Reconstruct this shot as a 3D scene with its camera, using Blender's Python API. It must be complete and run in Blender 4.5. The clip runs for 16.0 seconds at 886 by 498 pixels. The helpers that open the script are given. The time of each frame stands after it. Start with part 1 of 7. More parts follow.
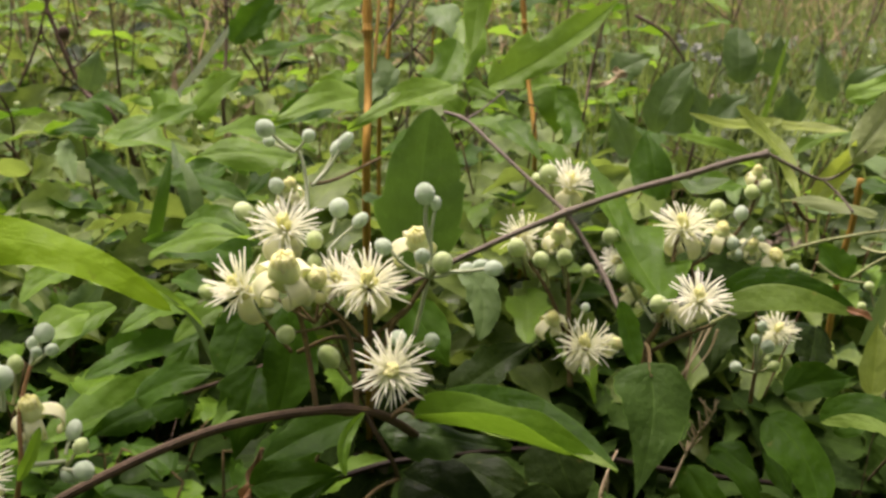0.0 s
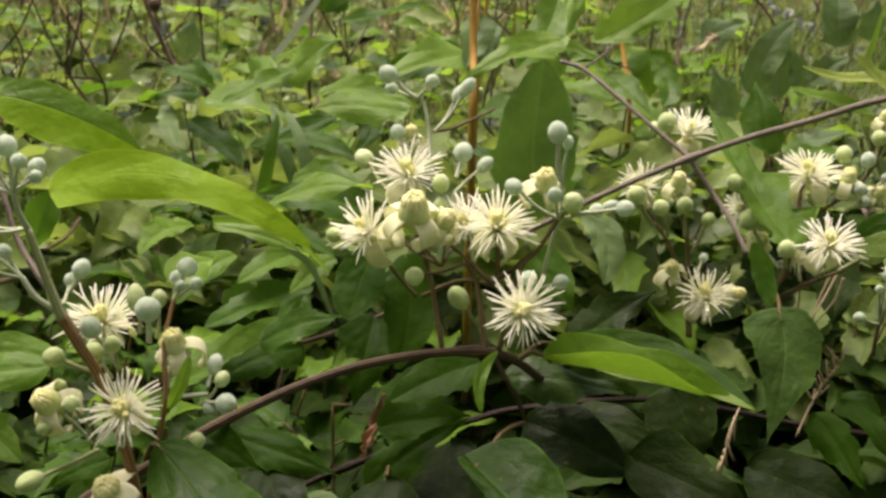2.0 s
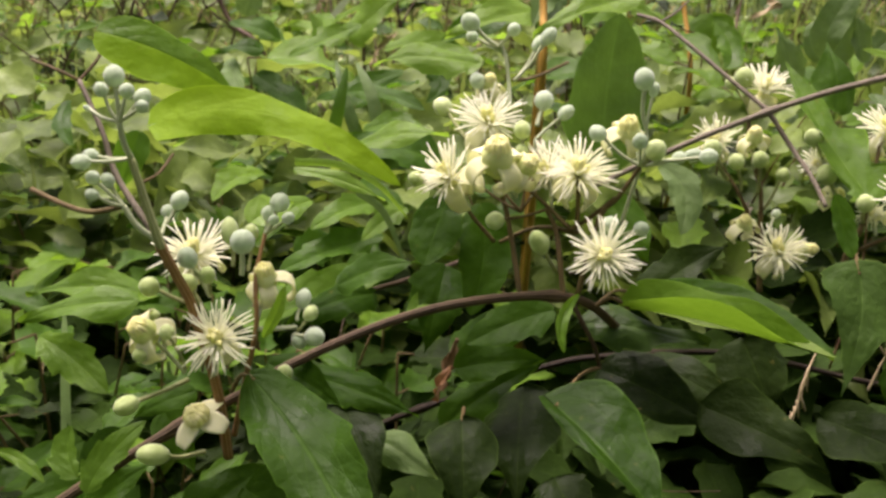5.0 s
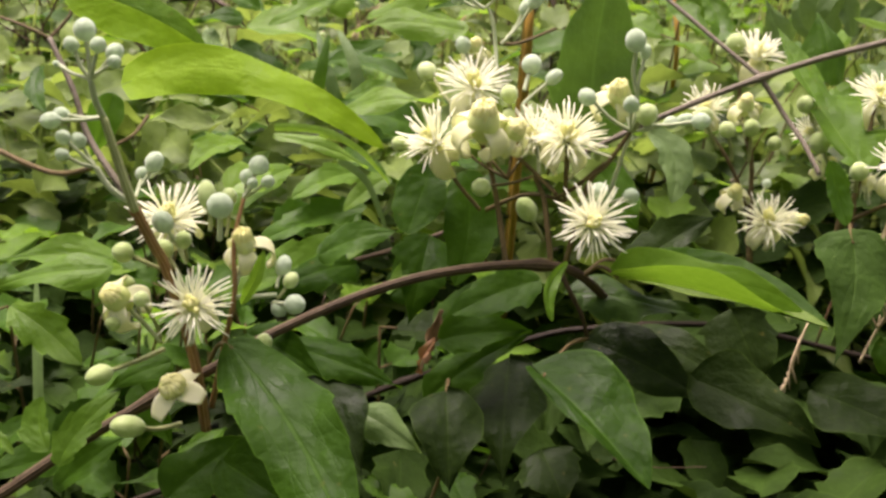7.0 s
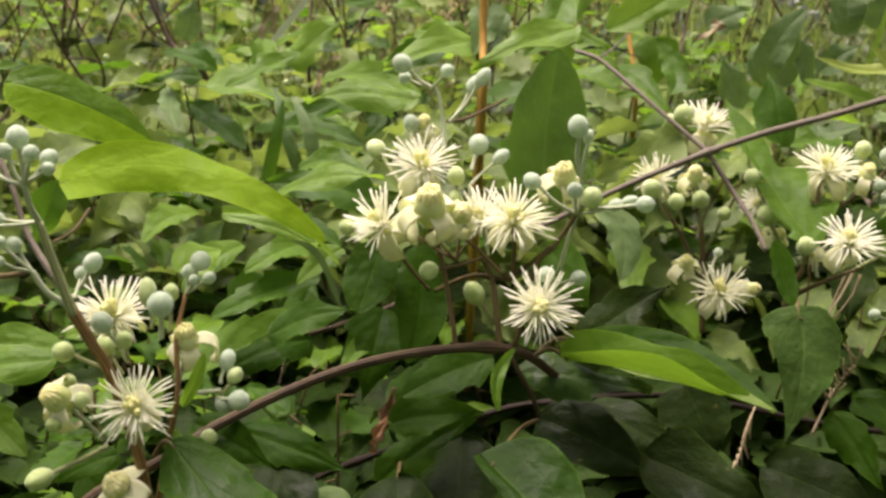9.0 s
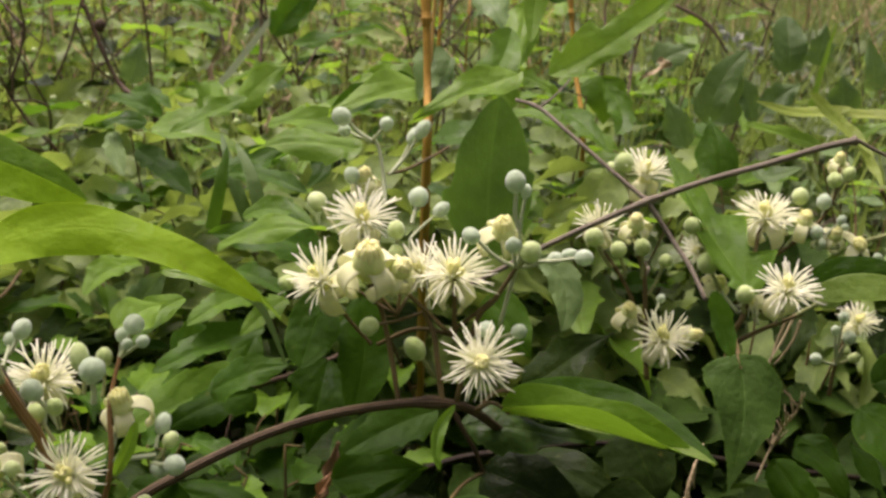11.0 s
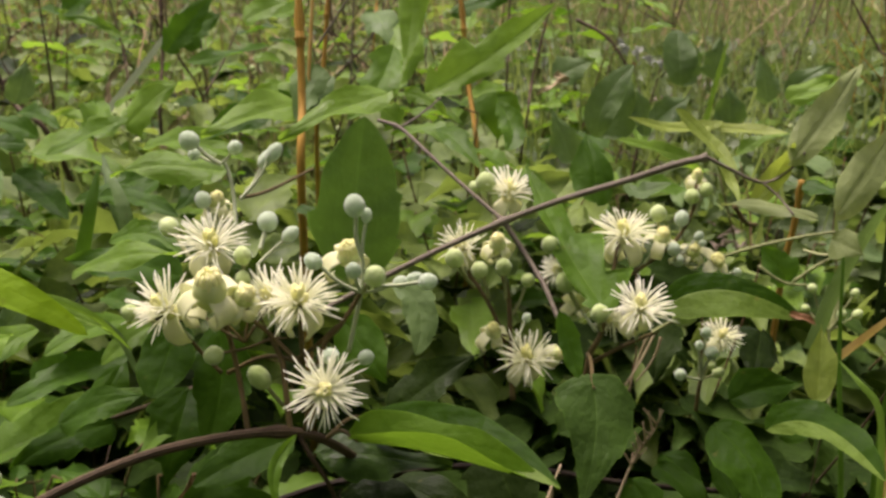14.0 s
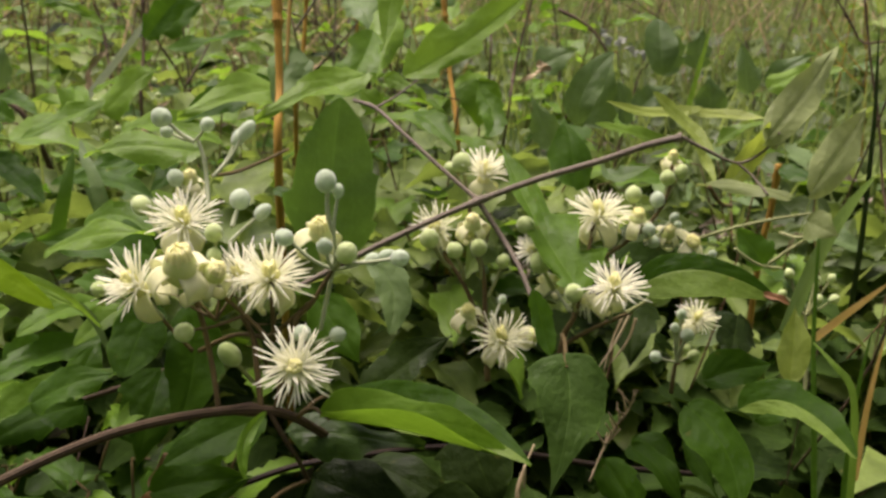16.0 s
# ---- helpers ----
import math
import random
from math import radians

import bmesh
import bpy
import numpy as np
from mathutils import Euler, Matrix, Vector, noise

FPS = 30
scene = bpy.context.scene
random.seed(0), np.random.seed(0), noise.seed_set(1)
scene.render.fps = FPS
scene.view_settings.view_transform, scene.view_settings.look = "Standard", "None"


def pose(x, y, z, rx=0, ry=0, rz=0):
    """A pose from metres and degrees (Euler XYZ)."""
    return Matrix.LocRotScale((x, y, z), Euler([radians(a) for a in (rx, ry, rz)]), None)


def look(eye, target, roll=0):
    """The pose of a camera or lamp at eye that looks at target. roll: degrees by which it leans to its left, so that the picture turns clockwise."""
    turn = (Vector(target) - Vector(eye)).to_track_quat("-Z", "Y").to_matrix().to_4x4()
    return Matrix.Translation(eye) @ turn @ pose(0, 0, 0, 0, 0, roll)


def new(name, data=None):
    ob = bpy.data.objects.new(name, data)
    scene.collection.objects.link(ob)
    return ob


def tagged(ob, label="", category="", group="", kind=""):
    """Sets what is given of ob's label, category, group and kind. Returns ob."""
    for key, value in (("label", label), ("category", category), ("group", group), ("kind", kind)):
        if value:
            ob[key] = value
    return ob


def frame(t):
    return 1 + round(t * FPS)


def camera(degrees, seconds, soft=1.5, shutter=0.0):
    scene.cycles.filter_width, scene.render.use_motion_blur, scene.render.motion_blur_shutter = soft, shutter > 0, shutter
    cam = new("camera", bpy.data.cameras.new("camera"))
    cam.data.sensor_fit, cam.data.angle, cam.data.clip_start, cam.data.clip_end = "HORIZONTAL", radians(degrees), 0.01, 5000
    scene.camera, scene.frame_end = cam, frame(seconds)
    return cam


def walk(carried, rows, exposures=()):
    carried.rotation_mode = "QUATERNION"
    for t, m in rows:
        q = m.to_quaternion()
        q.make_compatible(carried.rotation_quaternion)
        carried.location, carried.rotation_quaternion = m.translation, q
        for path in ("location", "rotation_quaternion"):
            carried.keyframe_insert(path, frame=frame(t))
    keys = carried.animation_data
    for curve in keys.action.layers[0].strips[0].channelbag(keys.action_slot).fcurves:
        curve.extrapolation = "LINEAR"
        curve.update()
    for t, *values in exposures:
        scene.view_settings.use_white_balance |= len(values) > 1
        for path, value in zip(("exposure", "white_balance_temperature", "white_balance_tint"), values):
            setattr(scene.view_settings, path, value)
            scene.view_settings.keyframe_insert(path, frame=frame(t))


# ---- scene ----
# ---------------------------------------------------------------- camera
cam = camera(45, 16.0, soft=2.8)
cam.data.dof.use_dof = True
cam.data.dof.focus_distance = 0.285
cam.data.dof.aperture_fstop = 46.0
ROWS = [
    (0, pose(0.00905, 0.00149, 0.34922, 72.416, -1.007, -3.123)),
    (0.5, pose(0.00711, -0.00266, 0.34072, 73.003, -0.504, -1.973)),
    (1, pose(0.00151, -0.00079, 0.34302, 72.468, -0.357, -0.715)),
    (1.5, pose(0.00007, -0.00003, 0.33992, 71.978, 0.001, 0.000)),
    (2, pose(-0.00958, -0.00152, 0.33741, 71.691, -0.085, -0.101)),
    (2.5, pose(-0.01026, -0.00178, 0.33581, 71.209, -0.133, 0.499)),
    (3, pose(-0.01178, -0.00586, 0.33146, 71.700, 0.037, 0.816)),
    (3.5, pose(-0.01401, -0.00338, 0.33208, 71.065, -0.430, 1.116)),
    (4, pose(-0.01416, -0.00751, 0.32946, 71.173, -0.243, 1.598)),
    (4.5, pose(-0.02287, -0.00865, 0.33255, 70.785, -0.733, 1.684)),
    (4.7, pose(-0.02273, -0.00859, 0.33207, 70.557, -0.779, 1.960)),
    (6.8, pose(-0.02396, -0.00311, 0.32314, 69.574, -1.302, 1.307)),
    (7, pose(-0.02373, -0.00208, 0.32420, 69.393, -1.287, 1.069)),
    (7.5, pose(-0.02230, -0.00077, 0.32419, 70.090, -1.035, 0.127)),
    (8, pose(-0.02072, -0.00034, 0.32809, 70.763, -0.905, -0.384)),
    (8.2, pose(-0.01842, 0.00128, 0.33120, 70.632, -0.911, -0.154)),
    (10.3, pose(-0.01407, 0.00614, 0.34189, 71.337, -0.608, -1.555)),
    (10.5, pose(-0.01283, 0.00674, 0.34228, 71.632, -0.747, -1.846)),
    (11, pose(-0.01073, 0.00773, 0.34564, 72.162, -0.674, -2.659)),
    (11.5, pose(-0.00627, 0.00924, 0.35193, 72.908, -0.518, -3.299)),
    (12, pose(-0.00159, 0.01009, 0.35547, 73.516, -0.508, -3.740)),
    (12.5, pose(0.00170, 0.00699, 0.35687, 73.991, -0.452, -4.572)),
    (13, pose(0.00582, 0.00745, 0.35376, 73.834, -0.662, -5.141)),
    (13.5, pose(0.01111, 0.00981, 0.34973, 73.223, -0.370, -5.667)),
    (14, pose(0.01464, 0.01077, 0.34779, 72.817, -0.544, -5.953)),
    (14.5, pose(0.01283, 0.01065, 0.34873, 73.046, -0.747, -6.027)),
    (15, pose(0.01534, 0.01013, 0.34944, 73.228, -0.897, -6.300)),
    (15.5, pose(0.01786, 0.00952, 0.34707, 73.024, -0.899, -6.580)),
    (16, pose(0.01844, 0.01021, 0.34251, 72.677, -0.968, -6.535)),
]

walk(cam, ROWS, exposures=[(0, 1.20, 6700, 35), (3.5, 1.26, 6700, 35), (7, 1.56, 6700, 35), (8.2, 1.50, 6700, 35), (10.5, 1.18, 6700, 35), (11.5, 1.05, 6700, 35), (12.5, 1.02, 6700, 35), (16, 1.07, 6700, 35)])

# ---------------------------------------------------------------- light
world = bpy.data.worlds.new("overcast_sky")
scene.world = world
world.use_nodes = True
wn = world.node_tree
sky = wn.nodes.new("ShaderNodeTexSky")
sky.sky_type = "NISHITA"
sky.sun_disc = False
sky.sun_elevation = radians(69)
sky.sun_rotation = radians(-32)
sky.dust_density = 4.0
sky.air_density = 0.6
bg = wn.nodes["Background"]
bg.inputs["Strength"].default_value = 0.09
grey = wn.nodes.new("ShaderNodeHueSaturation")
grey.inputs["Saturation"].default_value = 0.35
wn.links.new(sky.outputs[0], grey.inputs["Color"])
wn.links.new(grey.outputs[0], bg.inputs["Color"])
sun = new("sun", bpy.data.lights.new("sun", "SUN"))
sun.data.energy = 3.2
sun.data.angle = radians(45)
sun.data.color = (1.0, 0.96, 0.88)
sun.matrix_world = look((-0.3, 0.48, 1.45), (0, 0, 0))

# ---------------------------------------------------------------- materials


def nodes_of(name):
    m = bpy.data.materials.new(name)
    m.use_nodes = True
    n = m.node_tree
    n.nodes.clear()
    return m, n


def add(n, kind, **values):
    node = n.nodes.new("ShaderNode" + kind)
    for key, value in values.items():
        node.inputs[key].default_value = value
    return node


def calc(n, op, a, b=None, c=None):
    node = n.nodes.new("ShaderNodeMath")
    node.operation = op
    for i, v in enumerate((a, b, c)):
        if v is None:
            continue
        if hasattr(v, "links"):
            n.links.new(v, node.inputs[i])
        else:
            node.inputs[i].default_value = v
    return node.outputs[0]


def mix(n, fac, a, b):
    node = n.nodes.new("ShaderNodeMix")
    node.data_type = "RGBA"
    for i, v in ((0, fac), (6, a), (7, b)):
        if hasattr(v, "links"):
            n.links.new(v, node.inputs[i])
        else:
            node.inputs[i].default_value = v if i == 0 else (*v, 1)
    return node.outputs[2]


def ramp(n, x, lo, hi):
    node = n.nodes.new("ShaderNodeMapRange")
    n.links.new(x, node.inputs[0])
    node.inputs[1].default_value, node.inputs[2].default_value = lo, hi
    return node.outputs[0]


def noise_of(n, scale, detail=3.0, coord="Object"):
    tc = n.nodes.new("ShaderNodeTexCoord")
    t = add(n, "TexNoise", Scale=scale, Detail=detail)
    n.links.new(tc.outputs[coord], t.inputs["Vector"])
    return t.outputs["Fac"]


def world_noise(n, scale, detail=3.0):
    g = n.nodes.new("ShaderNodeNewGeometry")
    t = add(n, "TexNoise", Scale=scale, Detail=detail)
    n.links.new(g.outputs["Position"], t.inputs["Vector"])
    return t.outputs["Fac"]


def close(m, n, colour, rough=0.5, bump=None, strength=0.3, thin=0.0, thin_colour=None, spec=0.5, dist=0.0004, sheen=0.0):
    p = add(n, "BsdfPrincipled")
    if hasattr(rough, "links"):
        n.links.new(rough, p.inputs["Roughness"])
    else:
        p.inputs["Roughness"].default_value = rough
    p.inputs["Specular IOR Level"].default_value = spec
    n.links.new(colour, p.inputs["Base Color"])
    p.inputs["Sheen Weight"].default_value = sheen
    if bump is not None:
        b = add(n, "Bump", Strength=strength, Distance=dist)
        n.links.new(bump, b.inputs["Height"])
        n.links.new(b.outputs[0], p.inputs["Normal"])
    out = n.nodes.new("ShaderNodeOutputMaterial")
    last = p.outputs[0]
    if thin:
        tr = add(n, "BsdfTranslucent")
        n.links.new(thin_colour or colour, tr.inputs["Color"])
        mx = add(n, "MixShader", Fac=thin)
        n.links.new(p.outputs[0], mx.inputs[1])
        n.links.new(tr.outputs[0], mx.inputs[2])
        last = mx.outputs[0]
    n.links.new(last, out.inputs["Surface"])
    return m


def leaf_material(name, dark, light, rough=0.42, veins=0.5, thin=0.35, per_island=False, spec=0.3, spot=(0.16, 0.14, 0.03)):
    """Leaf blade: base colour varied leaf by leaf and across the blade, paler veins, fine relief."""
    m, n = nodes_of(name)
    if per_island:
        rnd = n.nodes.new("ShaderNodeNewGeometry").outputs["Random Per Island"]
    else:
        rnd = n.nodes.new("ShaderNodeObjectInfo").outputs["Random"]
    uv = n.nodes.new("ShaderNodeUVMap").outputs[0]
    sep = n.nodes.new("ShaderNodeSeparateXYZ")
    n.links.new(uv, sep.inputs[0])
    across = calc(n, "ABSOLUTE", calc(n, "SUBTRACT", sep.outputs[0], 0.5))
    along = sep.outputs[1]
    patch = world_noise(n, 90, 4)
    fine = world_noise(n, 900, 3)
    # a midrib, two long veins that run with the edge, and a faint net of side veins
    wob = calc(n, "MULTIPLY", calc(n, "SUBTRACT", patch, 0.5), 0.16)
    bow = calc(n, "ABSOLUTE", calc(n, "SUBTRACT", calc(n, "ADD", across, calc(n, "MULTIPLY", wob, 0.3)), 0.24))
    ph = calc(n, "ADD", calc(n, "SUBTRACT", along, calc(n, "MULTIPLY", across, 1.1)), wob)
    stripe = calc(n, "ABSOLUTE", calc(n, "SUBTRACT", calc(n, "FRACT", calc(n, "MULTIPLY", ph, 4.3)), 0.5))
    side = calc(n, "MAXIMUM", calc(n, "MULTIPLY", ramp(n, stripe, 0.05, 0.0), 0.3), calc(n, "MULTIPLY", ramp(n, bow, 0.02, 0.0), 0.28))
    mid = ramp(n, across, 0.03, 0.006)
    vein = calc(n, "MAXIMUM", side, mid)
    tone = calc(n, "ADD", calc(n, "MULTIPLY", rnd, 0.55), calc(n, "MULTIPLY", patch, 0.75))
    col = mix(n, ramp(n, tone, 0.2, 1.05), dark, light)
    col = mix(n, calc(n, "MULTIPLY", ramp(n, fine, 0.45, 0.75), 0.25), col, light)
    pale = tuple(min(1, c * 1.5 + k) for c, k in zip(light, (0.010, 0.016, 0.003)))
    col = mix(n, calc(n, "MULTIPLY", vein, veins), col, pale)
    rim = ramp(n, across, 0.472, 0.5)
    col = mix(n, calc(n, "MULTIPLY", rim, 0.8), col, pale)
    blot = world_noise(n, 260, 2)
    col = mix(n, calc(n, "MULTIPLY", ramp(n, blot, 0.72, 0.78), 0.4), col, spot)
    mottle = world_noise(n, 420, 4)
    col = mix(n, calc(n, "MULTIPLY", ramp(n, mottle, 0.52, 0.72), 0.2), col, pale)
    deep = tuple(c * 0.55 for c in dark)
    col = mix(n, calc(n, "MULTIPLY", ramp(n, world_noise(n, 60, 4), 0.46, 0.66), 0.30 if veins > 0.1 else 0.12), col, deep)
    height = calc(n, "ADD", calc(n, "MULTIPLY", world_noise(n, 150, 3), 2.6), calc(n, "MULTIPLY", mottle, 0.7))
    height = calc(n, "ADD", height, calc(n, "MULTIPLY", fine, 0.25))
    height = calc(n, "ADD", height, calc(n, "MULTIPLY", stripe, 0.9 * veins))
    height = calc(n, "SUBTRACT", height, calc(n, "MULTIPLY", vein, 0.1 + veins))
    cell = n.nodes.new("ShaderNodeTexVoronoi")
    cell.inputs["Scale"].default_value = 190.0
    place = n.nodes.new("ShaderNodeNewGeometry")
    n.links.new(place.outputs["Position"], cell.inputs["Vector"])
    height = calc(n, "SUBTRACT", height, calc(n, "MULTIPLY", cell.outputs["Distance"], 2.2 * veins))
    gloss = calc(n, "SUBTRACT", rough + 0.12, calc(n, "MULTIPLY", ramp(n, world_noise(n, 75, 3), 0.45, 0.7), 0.28))
    hue = tuple(min(1, c * k) for c, k in zip(light, (1.45, 1.45, 0.75)))
    tcol = mix(n, 0.5, col, hue)
    return close(m, n, col, gloss, height, 0.38, thin, tcol, spec, 0.0011)


def plain_material(name, a, b, scale, rough=0.6, relief=0.3, thin=0.0, fine=1500.0, spec=0.4, dist=0.0003, sheen=0.0):
    m, n = nodes_of(name)
    x = noise_of(n, scale, 4)
    y = noise_of(n, fine, 2)
    rnd = n.nodes.new("ShaderNodeObjectInfo").outputs["Random"]
    tone = calc(n, "ADD", calc(n, "MULTIPLY", x, 0.8), calc(n, "MULTIPLY", rnd, 0.35))
    col = mix(n, ramp(n, tone, 0.25, 0.95), a, b)
    col = mix(n, calc(n, "MULTIPLY", ramp(n, y, 0.55, 0.8), 0.3), col, b)
    return close(m, n, col, rough, y, relief, thin, None, spec, dist, sheen)


def stem_material(name, a, b, c):
    """Ribbed woody stem: bark tone varies along it, with paler ribs."""
    m, n = nodes_of(name)
    uv = n.nodes.new("ShaderNodeUVMap").outputs[0]
    sep = n.nodes.new("ShaderNodeSeparateXYZ")
    n.links.new(uv, sep.inputs[0])
    patch = world_noise(n, 130, 4)
    fine = world_noise(n, 1600, 3)
    rib = calc(n, "ABSOLUTE", calc(n, "SUBTRACT", calc(n, "FRACT", calc(n, "MULTIPLY", sep.outputs[0], 9.0)), 0.5))
    col = mix(n, ramp(n, patch, 0.3, 0.7), a, b)
    col = mix(n, calc(n, "MULTIPLY", ramp(n, rib, 0.28, 0.0), 0.75), col, c)
    col = mix(n, calc(n, "MULTIPLY", ramp(n, fine, 0.5, 0.8), 0.35), col, c)
    return close(m, n, col, 0.6, calc(n, "SUBTRACT", calc(n, "MULTIPLY", fine, 0.6), rib), 0.7, 0, None, 0.12, 0.0004)


# near-black green: the deep shade under the sprays is put into this colour
LEAF_SHADED = leaf_material("leaf_shaded_green", (0.006, 0.014, 0.002), (0.016, 0.033, 0.004), 0.45, 0.25, 0.1, False, 0.05)
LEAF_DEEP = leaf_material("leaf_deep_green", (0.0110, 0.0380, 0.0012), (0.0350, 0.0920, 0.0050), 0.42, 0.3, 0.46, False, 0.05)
LEAF_MID = leaf_material("leaf_mid_green", (0.0252, 0.0780, 0.0050), (0.0648, 0.1550, 0.0110), 0.42, 0.3, 0.5, False, 0.13)
LEAF_LIGHT = leaf_material("leaf_light_green", (0.0990, 0.2050, 0.0160), (0.1800, 0.3250, 0.0360), 0.42, 0.3, 0.52, False, 0.22)
LEAF_SATIN = leaf_material("leaf_satin_green", (0.034, 0.084, 0.010), (0.076, 0.160, 0.024), 0.45, 0.35, 0.44, False, 0.28)
LEAF_GLOW = leaf_material("leaf_glowing_green", (0.145, 0.292, 0.007), (0.220, 0.385, 0.014), 0.5, 0.10, 0.55, False, 0.1)
LEAF_BRIGHT = leaf_material("leaf_bright_green", (0.0630, 0.1480, 0.0100), (0.1215, 0.2400, 0.0170), 0.42, 0.3, 0.45, False, 0.14)
LEAF_HALF = leaf_material("leaf_fresh_green", (0.0450, 0.1120, 0.0070), (0.0900, 0.1920, 0.0130), 0.42, 0.3, 0.42, False, 0.14)
# lit half of the folded leaves; LEAF_DEEP paints their shaded half
LEAF_FOLD_LIT = leaf_material("leaf_fold_lit_olive", (0.058, 0.108, 0.010), (0.094, 0.160, 0.020), 0.5, 0.25, 0.16, False, 0.1)
LEAF_VIVID = leaf_material("leaf_vivid_green", (0.010, 0.034, 0.0010), (0.025, 0.070, 0.0035), 0.42, 0.5, 0.34, False, 0.08)
# mid green lightened and greyed: haze over the right background, put into colour
LEAF_HAZED = leaf_material("leaf_hazed_green", (0.045, 0.095, 0.018), (0.095, 0.170, 0.040), 0.5, 0.3, 0.40, False, 0.28)
LEAF_SHEEN = leaf_material("leaf_dark_sheen_green", (0.019, 0.047, 0.004), (0.042, 0.092, 0.011), 0.44, 0.3, 0.16, False, 0.16)
LEAF_GREY = leaf_material("leaf_grey_green", (0.065, 0.13, 0.032), (0.135, 0.225, 0.062), 0.6, 0.3, 0.35)
LEAF_YELLOW = leaf_material("leaf_yellow_green", (0.155, 0.235, 0.028), (0.25, 0.325, 0.05), 0.5, 0.35, 0.4)
LEAF_PALE = leaf_material("leaf_pale_dusty_green", (0.15, 0.205, 0.06), (0.23, 0.285, 0.10), 0.6, 0.15, 0.4)
# gap filler leaves: base colour kept dark to stand for shade between leaves
LEAF_MASS = leaf_material("foliage_mass_shaded", (0.008, 0.020, 0.003), (0.029, 0.062, 0.008), 0.6, 0.25, 0.2, True, 0.05)
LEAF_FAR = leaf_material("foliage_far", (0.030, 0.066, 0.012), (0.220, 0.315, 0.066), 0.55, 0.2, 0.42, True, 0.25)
LEAF_WEED = leaf_material("foliage_weeds", (0.022, 0.048, 0.009), (0.105, 0.165, 0.036), 0.5, 0.3, 0.4, True, 0.3)
DRY_SCRAP = plain_material("dry_grey_scraps", (0.10, 0.075, 0.045), (0.42, 0.37, 0.27), 60, 0.8, 0.3, 0.2, 400.0, 0.2)
GRASS = leaf_material("grass_blades", (0.064, 0.118, 0.025), (0.225, 0.300, 0.088), 0.5, 0.0, 0.42, True, 0.25)
STRAW = plain_material("dry_straw", (0.30, 0.20, 0.08), (0.55, 0.43, 0.22), 60, 0.7)
SEPAL = plain_material("sepal_cream_green", (0.72, 0.75, 0.42), (0.90, 0.91, 0.66), 1.5, 0.75, 0.4, 0.5, 9.0, 0.3, 0.0002)
FILAMENT = plain_material("stamen_cream", (0.90, 0.915, 0.72), (0.96, 0.965, 0.87), 3.0, 0.6, 0.0, 0.7, 12.0)
ANTHER = plain_material("crown_yellow", (0.84, 0.85, 0.33), (0.95, 0.94, 0.56), 3.0, 0.7, 0.0, 0.4, 12.0)
POD_GREEN = plain_material("closed_stamens_yellow_green", (0.62, 0.72, 0.23), (0.85, 0.90, 0.46), 1.6, 0.7, 0.3, 0.35, 12.0, 0.3, 0.0002)
BUD_GREEN = plain_material("bud_yellow_green", (0.32, 0.44, 0.12), (0.57, 0.69, 0.31), 1.2, 0.6, 0.4, 0.25, 12.0, 0.35, 0.0002, 0.3)
BUD_GREY = plain_material("bud_downy_grey_green", (0.36, 0.47, 0.29), (0.58, 0.70, 0.48), 1.6, 0.8, 0.5, 0.35, 14.0, 0.3, 0.0002, 0.5)
STALK_GREEN = plain_material("stalk_downy_green", (0.25, 0.30, 0.15), (0.45, 0.51, 0.32), 160, 0.8, 0.5)
STALK_BROWN = stem_material("stalk_brown", (0.064, 0.044, 0.014), (0.115, 0.083, 0.029), (0.185, 0.148, 0.062))
STALK_RUST = stem_material("stalk_rust_brown", (0.17, 0.088, 0.030), (0.27, 0.15, 0.056), (0.38, 0.25, 0.115))
STALK_OLIVE = stem_material("stalk_olive", (0.19, 0.225, 0.075), (0.30, 0.34, 0.13), (0.42, 0.46, 0.23))
VINE_BARK = stem_material("vine_bark", (0.028, 0.019, 0.008), (0.057, 0.039, 0.018), (0.138, 0.100, 0.055))
# bark darkened in colour for the shade under the leaves
VINE_SHADED = stem_material("vine_shaded_bark", (0.012, 0.008, 0.004), (0.023, 0.016, 0.008), (0.042, 0.031, 0.017))
VINE_GREY = stem_material("vine_grey_brown", (0.076, 0.064, 0.042), (0.140, 0.120, 0.080), (0.27, 0.24, 0.17))
DRY_GOLD = stem_material("dry_golden_stem", (0.20, 0.105, 0.012), (0.36, 0.205, 0.026), (0.52, 0.34, 0.08))
DRY_DARK = stem_material("dry_dark_stem", (0.042, 0.028, 0.016), (0.085, 0.058, 0.032), (0.165, 0.118, 0.072))
DRY_BEIGE = plain_material("dry_beige", (0.23, 0.175, 0.08), (0.41, 0.34, 0.19), 120, 0.8, 0.4)
DEAD_PALE = plain_material("dead_pale_grey", (0.12, 0.15, 0.10), (0.30, 0.32, 0.25), 90, 0.7, 0.5, 0.2, 1500.0, 0.15)
DRY_BROWN = plain_material("dry_brown", (0.13, 0.07, 0.03), (0.26, 0.15, 0.07), 160, 0.8, 0.5, 0.1)
DEAD_RUST = plain_material("dead_rust", (0.14, 0.065, 0.02), (0.26, 0.13, 0.045), 200, 0.6, 0.5, 0.2)
SILVER_GRASS = plain_material("silvery_grass", (0.30, 0.37, 0.20), (0.46, 0.52, 0.34), 90, 0.5, 0.3, 0.3)
STRAW_GOLD = plain_material("golden_straw", (0.45, 0.29, 0.06), (0.62, 0.44, 0.14), 160, 0.6, 0.3, 0.35)
SOIL = plain_material("soil_litter", (0.018, 0.019, 0.010), (0.060, 0.060, 0.030), 22, 0.95, 0.6, 0.0, 200.0, 0.2, 0.004)

# ---------------------------------------------------------------- building helpers
PLACED = {}


